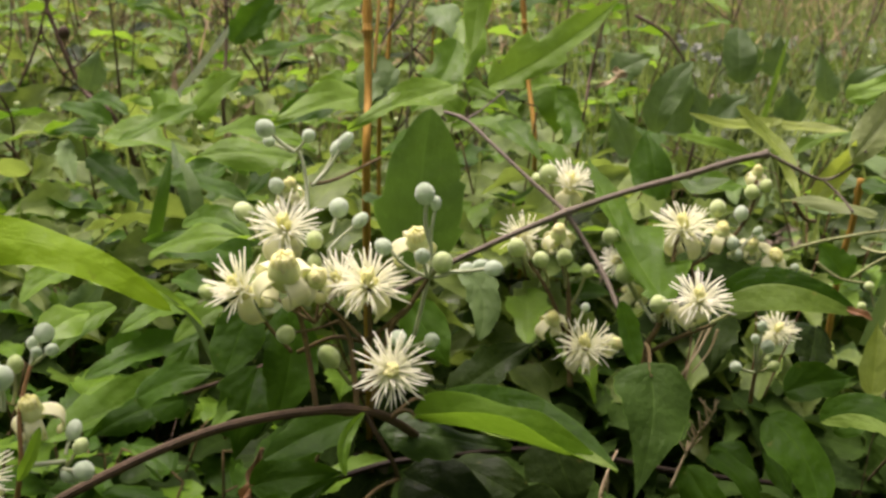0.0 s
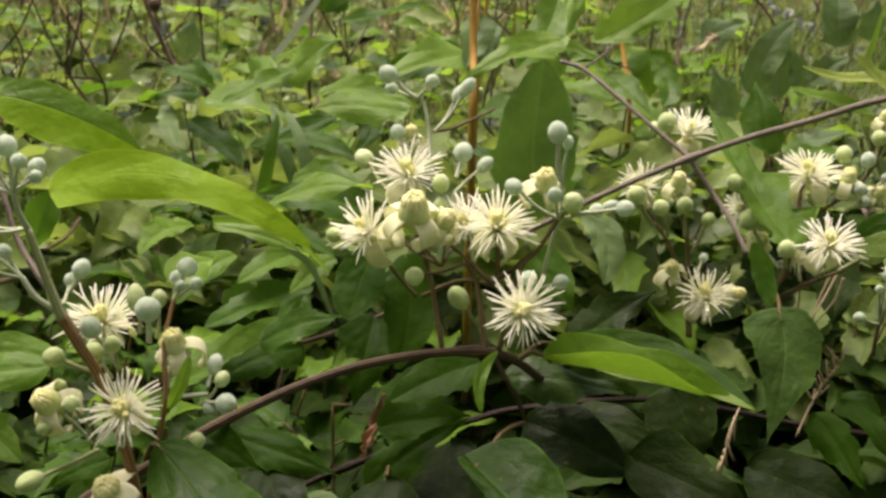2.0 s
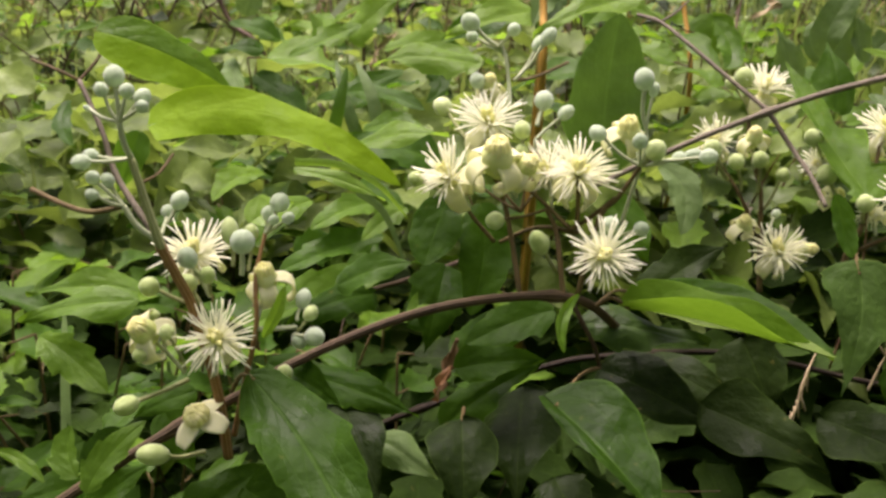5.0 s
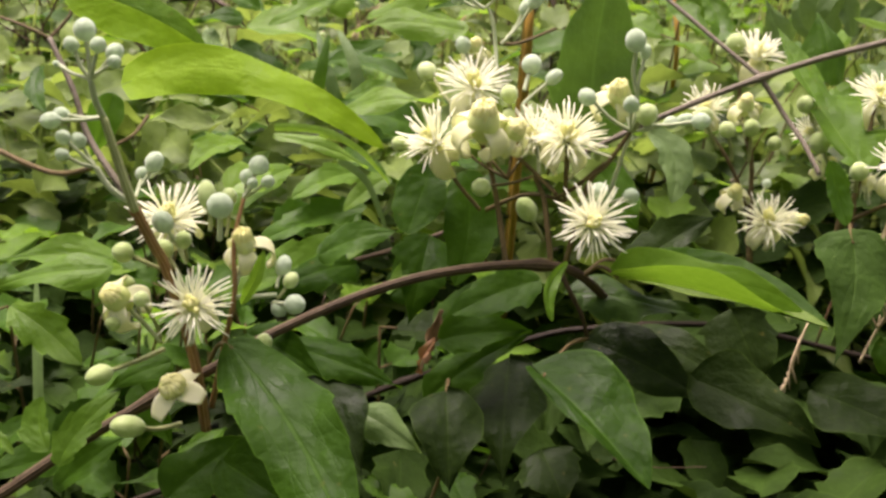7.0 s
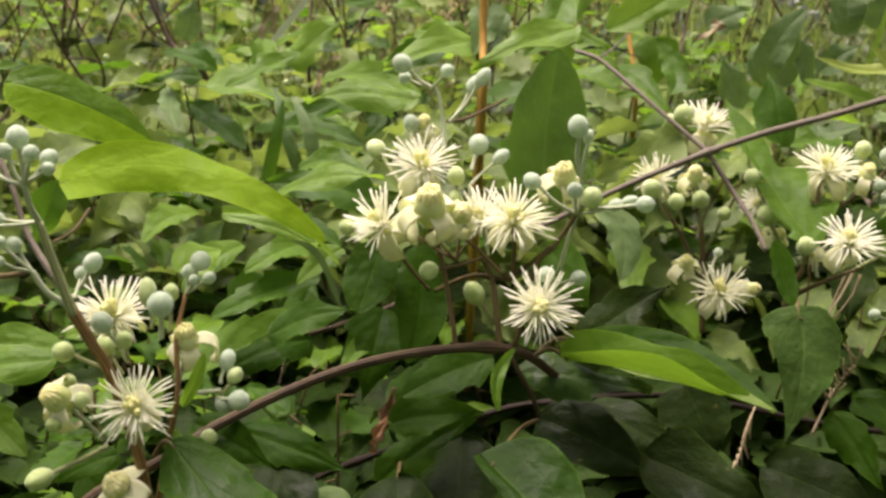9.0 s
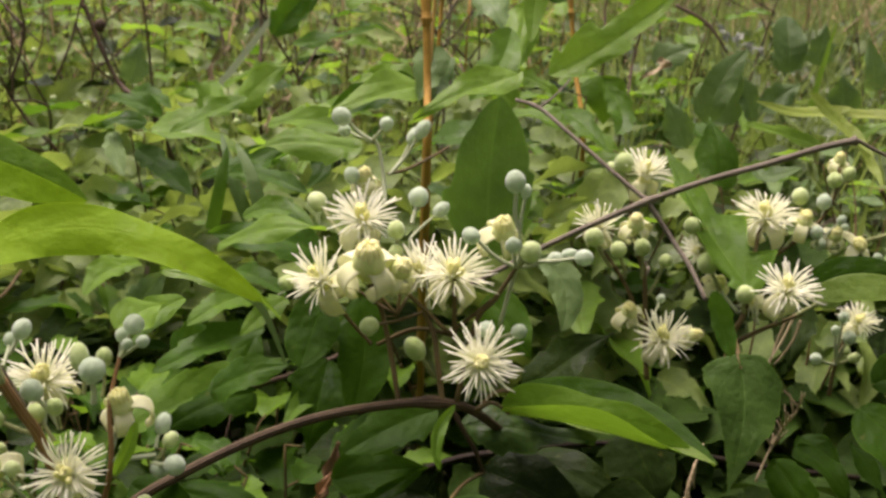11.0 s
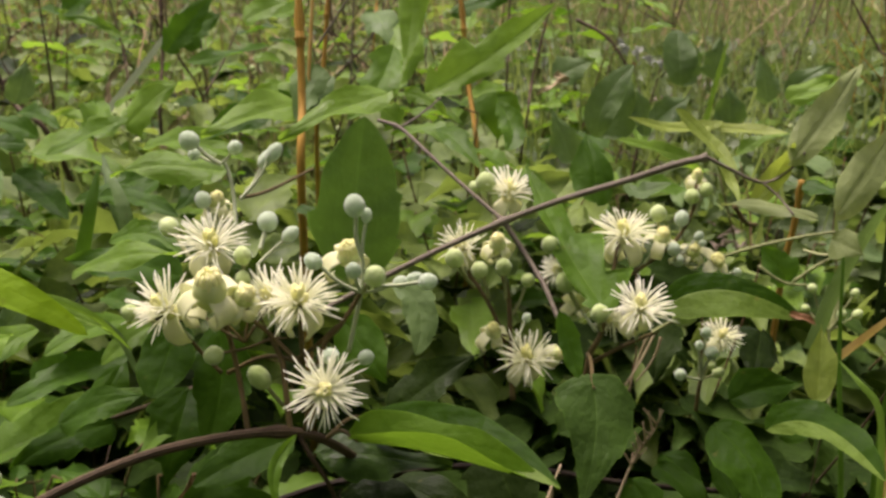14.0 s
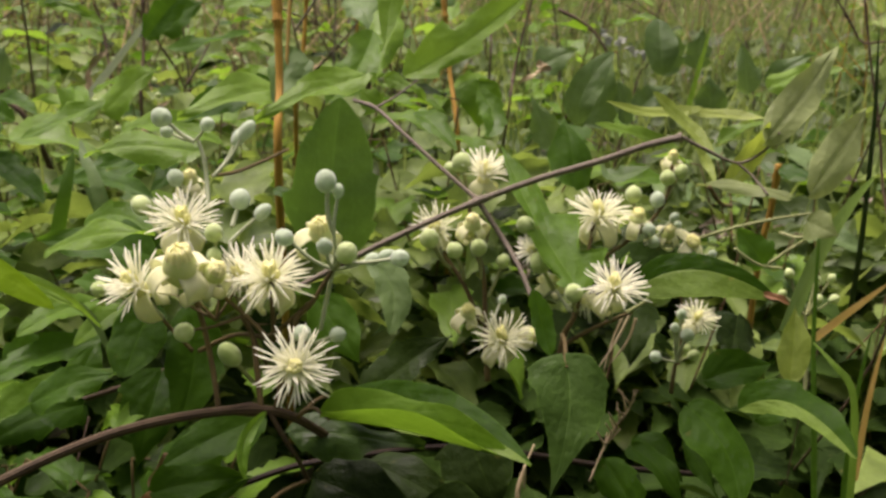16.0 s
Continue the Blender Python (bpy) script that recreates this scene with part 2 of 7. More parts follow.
def thing(name, at, label, category, group="", kind=""):
    """A thing's base: an Empty where it stands."""
    ob = new(name)
    ob.location = at
    ob.empty_display_size = 0.01
    PLACED[ob.name] = Matrix.Translation(at)
    return tagged(ob, label, category, group, kind)


def part(name, mesh, material, parent, label="", m=None):
    """Links one mesh as a part of parent; m is its pose in the world."""
    if isinstance(mesh, bmesh.types.BMesh):
        bm, mesh = mesh, bpy.data.meshes.new(name)
        bm.to_mesh(mesh)
        bm.free()
    if material and not mesh.materials:
        mesh.materials.append(material)
    ob = new(name, mesh)
    m = m or Matrix.Identity(4)
    ob.parent = parent
    ob.matrix_basis = PLACED[parent.name].inverted() @ m
    PLACED[ob.name] = m
    return tagged(ob, label)


def mesh_of(name, verts, faces, uvs=None, smooth=True):
    me = bpy.data.meshes.new(name)
    me.from_pydata([tuple(v) for v in verts], [], faces)
    if uvs is not None:
        layer = me.uv_layers.new(name="UVMap")
        idx = np.zeros(len(me.loops), dtype=np.int32)
        me.loops.foreach_get("vertex_index", idx)
        layer.data.foreach_set("uv", np.asarray(uvs, dtype=np.float32)[idx].ravel())
    if smooth:
        me.polygons.foreach_set("use_smooth", np.ones(len(me.polygons), dtype=bool))
    me.update()
    return me


def frame_to(at, ahead, up=(0, 0, 1), size=1.0):
    """A pose whose local z points along ahead."""
    z = Vector(ahead).normalized()
    x = Vector(up).cross(z)
    if x.length < 1e-4:
        x = Vector((1, 0, 0)).cross(z)
    x.normalize()
    y = z.cross(x)
    m = Matrix((x, y, z)).transposed().to_4x4()
    return Matrix.Translation(at) @ m @ Matrix.Scale(size, 4)


def spline(points, step=6):
    """A smooth run through the given points."""
    p = [Vector(q) for q in points]
    if len(p) == 2:
        return [p[0].lerp(p[1], i / step) for i in range(step + 1)]
    out = []
    for i in range(len(p) - 1):
        a, b, c, d = p[max(i - 1, 0)], p[i], p[i + 1], p[min(i + 2, len(p) - 1)]
        for k in range(step):
            t = k / step
            out.append(0.5 * (2 * b + (c - a) * t + (2 * a - 5 * b + 4 * c - d) * t * t + (3 * b - a - 3 * c + d) * t ** 3))
    out.append(p[-1])
    return out


def tube_data(points, r0, r1, sides=8, step=6, rib=0.0, knots=(), sag=0.0):
    """Verts, faces and uvs of a tapered stem through points, with ribs and swollen nodes."""
    run = spline(points, step)
    if sag:
        n = len(run) - 1
        run = [q - Vector((0, 0, sag * 4 * (i / n) * (1 - i / n))) for i, q in enumerate(run)]
    verts, faces, uvs = [], [], []
    side = None
    for i, q in enumerate(run):
        d = (run[min(i + 1, len(run) - 1)] - run[max(i - 1, 0)]).normalized()
        if side is None:
            side = d.orthogonal().normalized()
        side = (side - d * side.dot(d)).normalized()
        up = d.cross(side)
        f = i / (len(run) - 1)
        r = r0 + (r1 - r0) * f
        for k in knots:
            r *= 1 + 0.55 * bell(-((f - k) / 0.018) ** 2)
        for s in range(sides):
            a = 2 * np.pi * s / sides
            rr = r * (1 + (rib if s % 2 else -rib))
            verts.append(q + (side * np.cos(a) + up * np.sin(a)) * rr)
            uvs.append((s / sides, f))
    for i in range(len(run) - 1):
        for s in range(sides):
            a, b = i * sides + s, i * sides + (s + 1) % sides
            faces.append((a, b, b + sides, a + sides))
    last = (len(run) - 1) * sides
    faces.append(tuple(range(sides))[::-1])
    faces.append(tuple(last + s for s in range(sides)))
    return verts, faces, uvs


def bell(x):
    return float(np.exp(x))


def stem(parent, points, r0, r1, material, name="stem", sides=8, rib=0.0, knots=(), step=6, label="", sag=0.0):
    slim = 0.84 if name in ("stalk", "side_stalk", "upper_stalk", "side_stem") else 1.0
    v, f, u = tube_data(points, r0 * slim, r1 * slim, sides, step, rib, knots, sag)
    o = PLACED[parent.name].translation.copy()
    return part(name, mesh_of(name, [Vector(q) - o for q in v], f, u), material, parent, label, Matrix.Translation(o))


def leaf_grid(length, width, nu, nv, fold=0.25, droop=0.25, wave=0.03, teeth=0, tooth=0.10, belly=0.36, cord=0.06, twist=0.0, seed=0, tip=1.0, base=0.55):
    """A leaf blade along +y with its face to +z: ovate, tapering to a drawn-out tip."""
    rng = random.Random(seed)
    ph, ph2 = rng.random() * 6, rng.random() * 6
    belly *= 0.82
    verts, uvs, faces = [], [], []
    narrow = base * (1 - belly) / belly * tip
    crest = base / (base + narrow)
    peak = crest ** base * (1 - crest) ** narrow
    for j in range(nv + 1):
        v = j / nv
        w = (v ** base) * ((1 - v) ** narrow) / peak
        if j == 0:
            w = 0.03
        if j == nv:
            w = 0.0
        if teeth and 0 < j < nv:
            w *= 1 + tooth * (2.0 * ((v * teeth + 0.3) % 1.0) ** 1.4 - 0.8) * min(1, 2.2 * (1 - v))
        for i in range(nu + 1):
            u = i / nu * 2 - 1
            edge = 1 + 0.07 * np.sin(v * 8 + ph * 2 + (2.5 if u > 0 else 0)) + 0.035 * np.sin(v * 21 + ph2 * 3 + (1 if u > 0 else 0))
            half = u * w * width / 2 * edge
            side = abs(u)
            x = half
            y = v * length - cord * length * side * (1 - v) ** 3
            z = fold * abs(half) - droop * length * (v - 0.15) * abs(v - 0.15)
            z += wave * length * side * side * np.sin(v * 9 + ph + (2 if u > 0 else 0)) + 0.4 * wave * length * np.sin(v * 5 + ph2)
            z -= 0.012 * length * np.exp(-(u / 0.10) ** 2)
            a = twist * v
            x, z = x * np.cos(a) - z * np.sin(a), x * np.sin(a) + z * np.cos(a)
            verts.append((x, y, z))
            uvs.append((i / nu, v))
    for j in range(nv):
        for i in range(nu):
            a = j * (nu + 1) + i
            faces.append((a, a + 1, a + nu + 2, a + nu + 1))
    return verts, faces, uvs


def leaf(parent, base, tip, width, material, face=(0, -0.5, 0.85), fold=0.25, droop=0.15, wave=0.03, teeth=0, belly=0.36, twist=0.0, seed=0, label="", stalk=None, cord=0.05, blunt=0.55, sharp=1.3):
    """One leaf from its base to its tip, turned towards face; a stalk leads to it from the given point."""
    b, t = Vector(base), Vector(tip)
    y = (t - b)
    length = y.length
    y.normalize()
    z = Vector(face) - y * Vector(face).dot(y)
    z.normalize()
    x = y.cross(z)
    m = Matrix.Translation(b) @ Matrix((x, y, z)).transposed().to_4x4()
    v, f, u = leaf_grid(length, width, 12, 32, fold, 0.0, wave * 1.5, teeth, 0.22 if teeth == 3 else 0.10, belly, cord, twist, seed, sharp, blunt)
    # arch the blade while both ends stay where they are
    v = [(p[0], p[1], p[2] + droop * length * 4 * max(0, min(1, p[1] / length)) * (1 - max(0, min(1, p[1] / length)))) for p in v]
    dome = random.Random(seed + 500).uniform(-0.55, 0.05)
    v = [(p[0], p[1], p[2] + dome * p[0] * p[0] * 2 / width) for p in v]
    ob = part("leaf", mesh_of("leaf", v, f, u), material, parent, label, m)
    if stalk is not None:
        s = Vector(stalk)
        mid = (s + b) / 2 + Vector((0, 0, 0.003))
        vv, ff, uu = tube_data([s, mid, b], 0.0006, 0.0005, 6, 5)
        inv = m.inverted()
        part("leaf_stalk", mesh_of("leaf_stalk", [inv @ q for q in vv], ff, uu), STALK_BROWN, ob, "", m)
    return ob


def blade(parent, base, mid, tip, left, right, material, face, lift_left=0.2, lift_right=0.2, teeth=0, tooth=0.1, cord=0.05, belly=0.4, blunt=0.55, sharp=1.0, wave=0.03, seed=0, label="", stalk=None, inner=None):
    """One leaf whose midrib bends through three points. left and right: the half widths; lift: how far each half is
    folded up towards face, in radians; belly: where it is widest; inner: the left half's tone, painting it as shaded."""
    rng = random.Random(seed + 900)
    ph, ph2 = rng.random() * 6, rng.random() * 6
    b, c, t = Vector(base), Vector(mid), Vector(tip)
    ctrl = c * 2 - (b + t) / 2
    length = (c - b).length + (t - c).length
    up = Vector(face).normalized()
    nu, nv = 14, 44
    narrow = blunt * (1 - belly) / belly * sharp
    crest = blunt / (blunt + narrow)
    peak = crest ** blunt * (1 - crest) ** narrow
    verts, faces, uvs = [], [], []
    for j in range(nv + 1):
        v = j / nv
        at = b * (1 - v) ** 2 + ctrl * 2 * v * (1 - v) + t * v * v
        way = ((ctrl - b) * (1 - v) + (t - ctrl) * v).normalized()
        z = (up - way * up.dot(way)).normalized()
        x = way.cross(z)
        w = (v ** blunt) * ((1 - v) ** narrow) / peak if 0 < j < nv else 0.03 * (j == 0)
        for i in range(nu + 1):
            u = i / nu * 2 - 1
            side = abs(u)
            half, lift = (right, lift_right) if u > 0 else (left, lift_left)
            saw = 1.0
            if teeth:
                saw = 1 + tooth * side ** 3 * (2.0 * ((v * teeth + (0.3 if u > 0 else 0.65)) % 1.0) ** 1.4 - 0.8) * min(1, 2.2 * (1 - v))
            edge = saw * (1 + 0.05 * np.sin(v * 8 + ph * 2 + (2.5 if u > 0 else 0)) * side + 0.025 * np.sin(v * 21 + ph2 * 3 + (1 if u > 0 else 0)) * side)
            far = side * w * half * edge
            # each half arches: steep at the midrib, flatter towards its rim
            tilt = lift * (1.15 - 0.4 * side)
            out = np.cos(tilt) * far * (1 if u > 0 else -1)
            rise = np.sin(tilt) * far
            rise += wave * length * side * side * w * np.sin(v * 9 + ph + (2 if u > 0 else 0)) + 0.010 * length * w * side * (1 - side) * np.sin(v * 30 - side * 4 + ph2)
            verts.append(at + x * out + z * rise - way * cord * length * side * (1 - v) ** 4)
            uvs.append((i / nu, v))
    for j in range(nv):
        for i in range(nu):
            a = j * (nu + 1) + i
            faces.append((a, a + 1, a + nu + 2, a + nu + 1))
    m = Matrix.Translation(b)
    me = mesh_of("leaf", [q - b for q in verts], faces, uvs)
    me.materials.append(material)
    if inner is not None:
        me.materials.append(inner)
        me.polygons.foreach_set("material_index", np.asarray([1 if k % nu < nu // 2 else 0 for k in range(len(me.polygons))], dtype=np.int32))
    ob = part("leaf", me, None, parent, label, m)
    if stalk is not None:
        s = Vector(stalk)
        vv, ff, uu = tube_data([s, (s + b) / 2 + Vector((0, 0, 0.003)), b], 0.0006, 0.0005, 6, 5)
        part("leaf_stalk", mesh_of("leaf_stalk", [q - b for q in vv], ff, uu), STALK_BROWN, ob, "", m)
    return ob


# ---------------------------------------------------------------- flowers and buds
def closed_strip(path, widths, thick, cup=0.25):
    """A rounded thick blade along a path in the yz plane."""
    ring, verts, faces = 8, [], []
    n = len(path)
    for i, (y, z) in enumerate(path):
        y0, z0 = path[max(i - 1, 0)]
        y1, z1 = path[min(i + 1, n - 1)]
        d = Vector((0, y1 - y0, z1 - z0)).normalized()
        nrm = Vector((1, 0, 0)).cross(d)
        for k in range(ring):
            a = 2 * np.pi * k / ring
            x = np.cos(a) * widths[i]
            h = np.sin(a) * thick + cup * (x * x) / max(widths[i], 1e-6)
            verts.append(Vector((x, y, z)) + nrm * h)
    for i in range(n - 1):
        for k in range(ring):
            a, b = i * ring + k, i * ring + (k + 1) % ring
            faces.append((a, b, b + ring, a + ring))
    faces.append(tuple(range(ring))[::-1])
    faces.append(tuple((n - 1) * ring + k for k in range(ring)))
    return verts, faces


def sepal_mesh(name, turn0, turn1, seed, wide=1.0):
    """Sepal, unit length 1: leaves the centre at turn0 degrees above level and bends back to turn1."""
    rng = random.Random(seed)
    path, y, z = [], 0.06, 0.0
    n = 10
    for i in range(n + 1):
        path.append((y, z))
        a = radians(turn0 + (turn1 - turn0) * (i / n) ** 1.1)
        y += np.cos(a) / n
        z += np.sin(a) / n
    widths = [wide * (0.14 + 0.19 * np.sin(np.pi * min(1, 0.12 + 0.80 * i / n)) * (1 + 0.05 * rng.random())) for i in range(n + 1)]
    v, f = closed_strip(path, widths, 0.035, 0.22)
    return mesh_of(name, v, f)


def filament_data(path, radii, sides=6):
    """Verts and faces of one slender filament with a blunt tip."""
    verts, faces = [], []
    n = len(path)
    u = None
    for k, q in enumerate(path):
        d = (path[min(k + 1, n - 1)] - path[max(k - 1, 0)]).normalized()
        if u is None:
            u = d.orthogonal().normalized()
        u = (u - d * u.dot(d)).normalized()
        w = d.cross(u)
        for s in range(sides):
            a = 2 * np.pi * s / sides
            verts.append(q + (u * np.cos(a) + w * np.sin(a)) * radii[k])
    for k in range(n - 1):
        for s in range(sides):
            a, b = k * sides + s, k * sides + (s + 1) % sides
            faces.append((a, b, b + sides, a + sides))
    faces.append(tuple((n - 1) * sides + s for s in range(sides)))
    return verts, faces


def tuft_mesh(name, rings, radius, seed, wild=0.12):
    """A burst of filaments round +z. Each ring: count, lean at the foot, lean at the tip (degrees off the axis), length."""
    rng = random.Random(seed)
    verts, faces = [], []
    for count, lean0, lean1, length in rings:
        first_turn = rng.uniform(0, 6)
        for c in range(count):
            turn = first_turn + 2 * np.pi * (c + rng.uniform(-0.38, 0.38)) / count
            size = length * rng.choice((1.0, 1.0, 0.93, 0.84, 1.08, 0.72)) * rng.uniform(0.95, 1.05)
            a0 = radians(lean0 + rng.uniform(-9, 9))
            a1 = radians(lean1 + rng.uniform(-22, 14))
            sideways = rng.uniform(-wild, wild) * 2.2
            tip_turn = rng.uniform(-wild, wild) * 2.0
            px, pz, ps, run = 0.04 * np.sin(a0), 0.03, 0.0, []
            n = 7
            for k in range(n):
                run.append((px, ps, pz))
                f = k / (n - 1)
                a = a0 + (a1 - a0) * min(1, f * 1.5) ** 0.8
                px += np.sin(a) * size / (n - 1)
                pz += np.cos(a) * size / (n - 1)
                ps += (sideways * f + tip_turn * f ** 3) * size / (n - 1)
            ct, st = np.cos(turn), np.sin(turn)
            path = [Vector((x * ct - t * st, x * st + t * ct, z)) for x, t, z in run]
            r = radius * rng.uniform(0.85, 1.15)
            v, f = filament_data(path, [r * k for k in (0.85, 0.85, 0.9, 1.0, 1.2, 1.15, 0.5)])
            faces += [tuple(q + len(verts) for q in face) for face in f]
            verts += v
    return mesh_of(name, verts, faces)


def crown_mesh(name, seed):
    """Unopened stamens: a barrel of blunt lobes that lean together, radius about 0.5, height about 1."""
    rng = random.Random(seed)
    verts, faces = [], []
    for count, foot, belly, top, tall, thick in ((13, 0.30, 0.46, 0.34, 0.92, 0.15), (8, 0.15, 0.24, 0.20, 1.03, 0.14), (3, 0.05, 0.08, 0.07, 1.08, 0.12)):
        for c in range(count):
            turn = 2 * np.pi * (c + rng.uniform(-0.15, 0.15)) / count
            high = tall * rng.uniform(0.88, 1.08)
            out = Vector((np.cos(turn), np.sin(turn), 0))
            path = [out * r + Vector((0, 0, high * h)) for r, h in ((foot, 0.0), (belly, 0.35), (belly, 0.62), (top + rng.uniform(-0.02, 0.08), 0.88), (top * 0.92, 1.0))]
            v, f = filament_data(path, [thick * k for k in (0.8, 1.0, 1.0, 0.95, 0.45)], 7)
            faces += [tuple(q + len(verts) for q in face) for face in f]
            verts += v
    return mesh_of(name, verts, faces)


def bud_mesh(name, tall, seam, seed):
    """A closed bud, radius 1, its four sepals meeting in shallow seams."""
    rng = random.Random(seed)
    bm = bmesh.new()
    bmesh.ops.create_uvsphere(bm, u_segments=24, v_segments=14, radius=1.0)
    lean = rng.uniform(-0.08, 0.08)
    for v in bm.verts:
        a = np.arctan2(v.co.y, v.co.x)
        flat = (v.co.x ** 2 + v.co.y ** 2) ** 0.5
        dent = seam * np.exp(-((abs(((a / (np.pi / 2)) % 1) - 0.5) - 0.5) / 0.07) ** 2) * (0.4 + 0.6 * max(0, v.co.z + 0.4))
        k = 1 - dent
        v.co.x, v.co.y = v.co.x * k + lean * v.co.z ** 2, v.co.y * k
        v.co.z = v.co.z * tall + (0.10 * (1 - flat) if v.co.z > 0 else -0.08 * (1 - flat))
    me = bpy.data.meshes.new(name)
    bm.to_mesh(me)
    bm.free()
    me.polygons.foreach_set("use_smooth", np.ones(len(me.polygons), dtype=bool))
    return me


def knob_mesh(name):
    bm = bmesh.new()
    bmesh.ops.create_uvsphere(bm, u_segments=12, v_segments=8, radius=1.0)
    for v in bm.verts:
        if v.co.z < 0:
            v.co.z *= 1.6
    me = bpy.data.meshes.new(name)
    bm.to_mesh(me)
    bm.free()
    me.polygons.foreach_set("use_smooth", np.ones(len(me.polygons), dtype=bool))
    return me


BUDS = {}
for kind, mat in (("green", BUD_GREEN), ("grey", BUD_GREY)):
    BUDS[kind] = [bud_mesh("bud", t, 0.10, i) for i, t in enumerate((1.0, 1.06, 1.14, 0.96))]
    BUDS[kind + "_long"] = [bud_mesh("bud", t, 0.14, i + 9) for i, t in enumerate((1.35, 1.5))]
    for me in BUDS[kind] + BUDS[kind + "_long"]:
        me.materials.append(mat)
SEPALS_BACK = [sepal_mesh("sepal", -6 - 8 * i, -120 - 22 * i, i, 0.92) for i in range(4)]
SEPALS_CURL = [sepal_mesh("sepal", 24 - 8 * i, -165 - 20 * i, i + 20, 0.66) for i in range(4)]
SEPALS_FLAT = [sepal_mesh("sepal", 6 - 6 * i, -30 - 8 * i, i + 40, 1.15) for i in range(3)]
TUFTS = [tuft_mesh("stamens", ((26, 52, 92, 1.0), (28, 40, 72, 1.0), (22, 26, 50, 0.88)), 0.0185, 60 + i, 0.20) for i in range(6)]
TUFTS_UP = [tuft_mesh("stamens", ((22, 46, 76, 1.0), (28, 32, 54, 1.02), (24, 18, 34, 0.95)), 0.0190, 80 + i, 0.18) for i in range(4)]
POD = [bud_mesh("crown", t, 0.16, 140 + i) for i, t in enumerate((1.05, 1.15, 1.25))]
STYLES = [tuft_mesh("styles", ((11, 20, 6, 0.56), (7, 9, 2, 0.62), (3, 2, 0, 0.64)), 0.070, 100 + i, 0.04) for i in range(3)]
CROWNS = [crown_mesh("crown", 120 + i) for i in range(3)]
KNOB = knob_mesh("receptacle")
for me in SEPALS_BACK + SEPALS_CURL + SEPALS_FLAT:
    me.materials.append(SEPAL)
for me in TUFTS + TUFTS_UP:
    me.materials.append(FILAMENT)
for me in STYLES + CROWNS:
    me.materials.append(ANTHER)
for me in POD:
    me.materials.append(POD_GREEN)
KNOB.materials.append(ANTHER)
DICE = random.Random(7)


def pedicel(parent, a, b, r=0.0006, material=None, bow=0.0):
    """A short stalk from a to b."""
    a, b = Vector(a), Vector(b)
    mid = (a + b) / 2 + Vector((DICE.uniform(-1, 1), DICE.uniform(-1, 1), -0.6)) * (b - a).length * 0.07 + Vector((0, 0, bow))
    return stem(parent, [a, mid, b], r * 0.92, r * 0.8, material or STALK_GREEN, "pedicel", 7)


def bud(parent, at, radius, kind="grey", root=None, ahead=None, r=None, material=None):
    """A bud on its stalk; root is where the stalk leaves the spray."""
    at = Vector(at)
    if ahead is None:
        ahead = (at - Vector(root)) if root is not None else Vector((0, -0.2, 1))
    ahead = Vector(ahead).normalized()
    m = frame_to(at, ahead) @ Matrix.Rotation(DICE.uniform(0, 6), 4, "Z") @ Matrix.Scale(radius * 0.88, 4)
    ob = part("bud", DICE.choice(BUDS[kind]), None, parent, "", m)
    if root is not None:
        pedicel(parent, root, at - ahead * radius * 0.9, r or max(0.0005, radius * 0.23), material or (STALK_OLIVE if kind.startswith("green") else STALK_GREEN))
    return ob


def flower(parent, at, radius, ahead=(0, -0.85, 0.5), style="open", root=None, sepals=4, spin=0.0):
    """A clematis flower. open: a full burst of stamens over bent-back sepals; up: a narrower brush;
    half: a yellow crown over curled sepals; flat: a crown over spread sepals."""
    z = (Vector(ahead).normalized() + Vector((0, 0, 0.3 if style == "open" else 0))).normalized()
    at = Vector(at)
    m = frame_to(at - z * radius * 0.25, z) @ Matrix.Rotation(spin, 4, "Z")
    ob = part("flower", KNOB, None, parent, {"open": "cream flower with spreading stamens", "up": "cream flower with upright stamens", "half": "half-open flower with curled sepals", "flat": "flower with spread pale sepals"}[style], m @ Matrix.Scale(radius * (0.2 if style in ("open", "up") else 0.30), 4))
    if style in ("open", "up"):
        part("stamen_tuft", DICE.choice(TUFTS if style == "open" else TUFTS_UP), None, ob, "", m @ Matrix.Scale(radius, 4))
        part("style_tuft", DICE.choice(STYLES), None, ob, "yellow styles", m @ Matrix.Scale(radius, 4))
        meshes, size, lift = SEPALS_BACK, 0.86, -0.04
    else:
        if style == "half":
            part("crown", DICE.choice(POD), None, ob, "yellow-green crown of closed stamens", m @ Matrix.Translation((0, 0, 0.36 * radius)) @ Matrix.Scale(radius * 0.54, 4))
            part("stamen_tip", DICE.choice(CROWNS), None, ob, "", m @ Matrix.Translation((0, 0, 0.32 * radius)) @ Matrix.Diagonal((0.74 * radius, 0.74 * radius, 0.84 * radius, 1)))
        else:
            part("stamen_tuft", DICE.choice(TUFTS_UP), None, ob, "", m @ Matrix.Scale(radius * 0.66, 4))
            part("crown", DICE.choice(CROWNS), None, ob, "yellow crown of closed stamens", m @ Matrix.Diagonal((radius * 0.95, radius * 0.95, radius * 0.66, 1)))
        meshes, size, lift = (SEPALS_CURL if style == "half" else SEPALS_FLAT), 1.9 if style == "half" else 1.3, 0.22 * (style == "half")
    for k in range(sepals):
        turn = 2 * np.pi * k / 4 + DICE.uniform(-0.2, 0.2) + 0.6
        part("sepal", DICE.choice(meshes), None, ob, "", m @ Matrix.Translation((0, 0, lift * radius)) @ Matrix.Rotation(turn, 4, "Z") @ Matrix.Scale(radius * size * DICE.uniform(0.9, 1.08), 4))
    if root is not None:
        pedicel(parent, root, at - z * radius * 0.35, 0.0006, STALK_GREEN)
    return ob


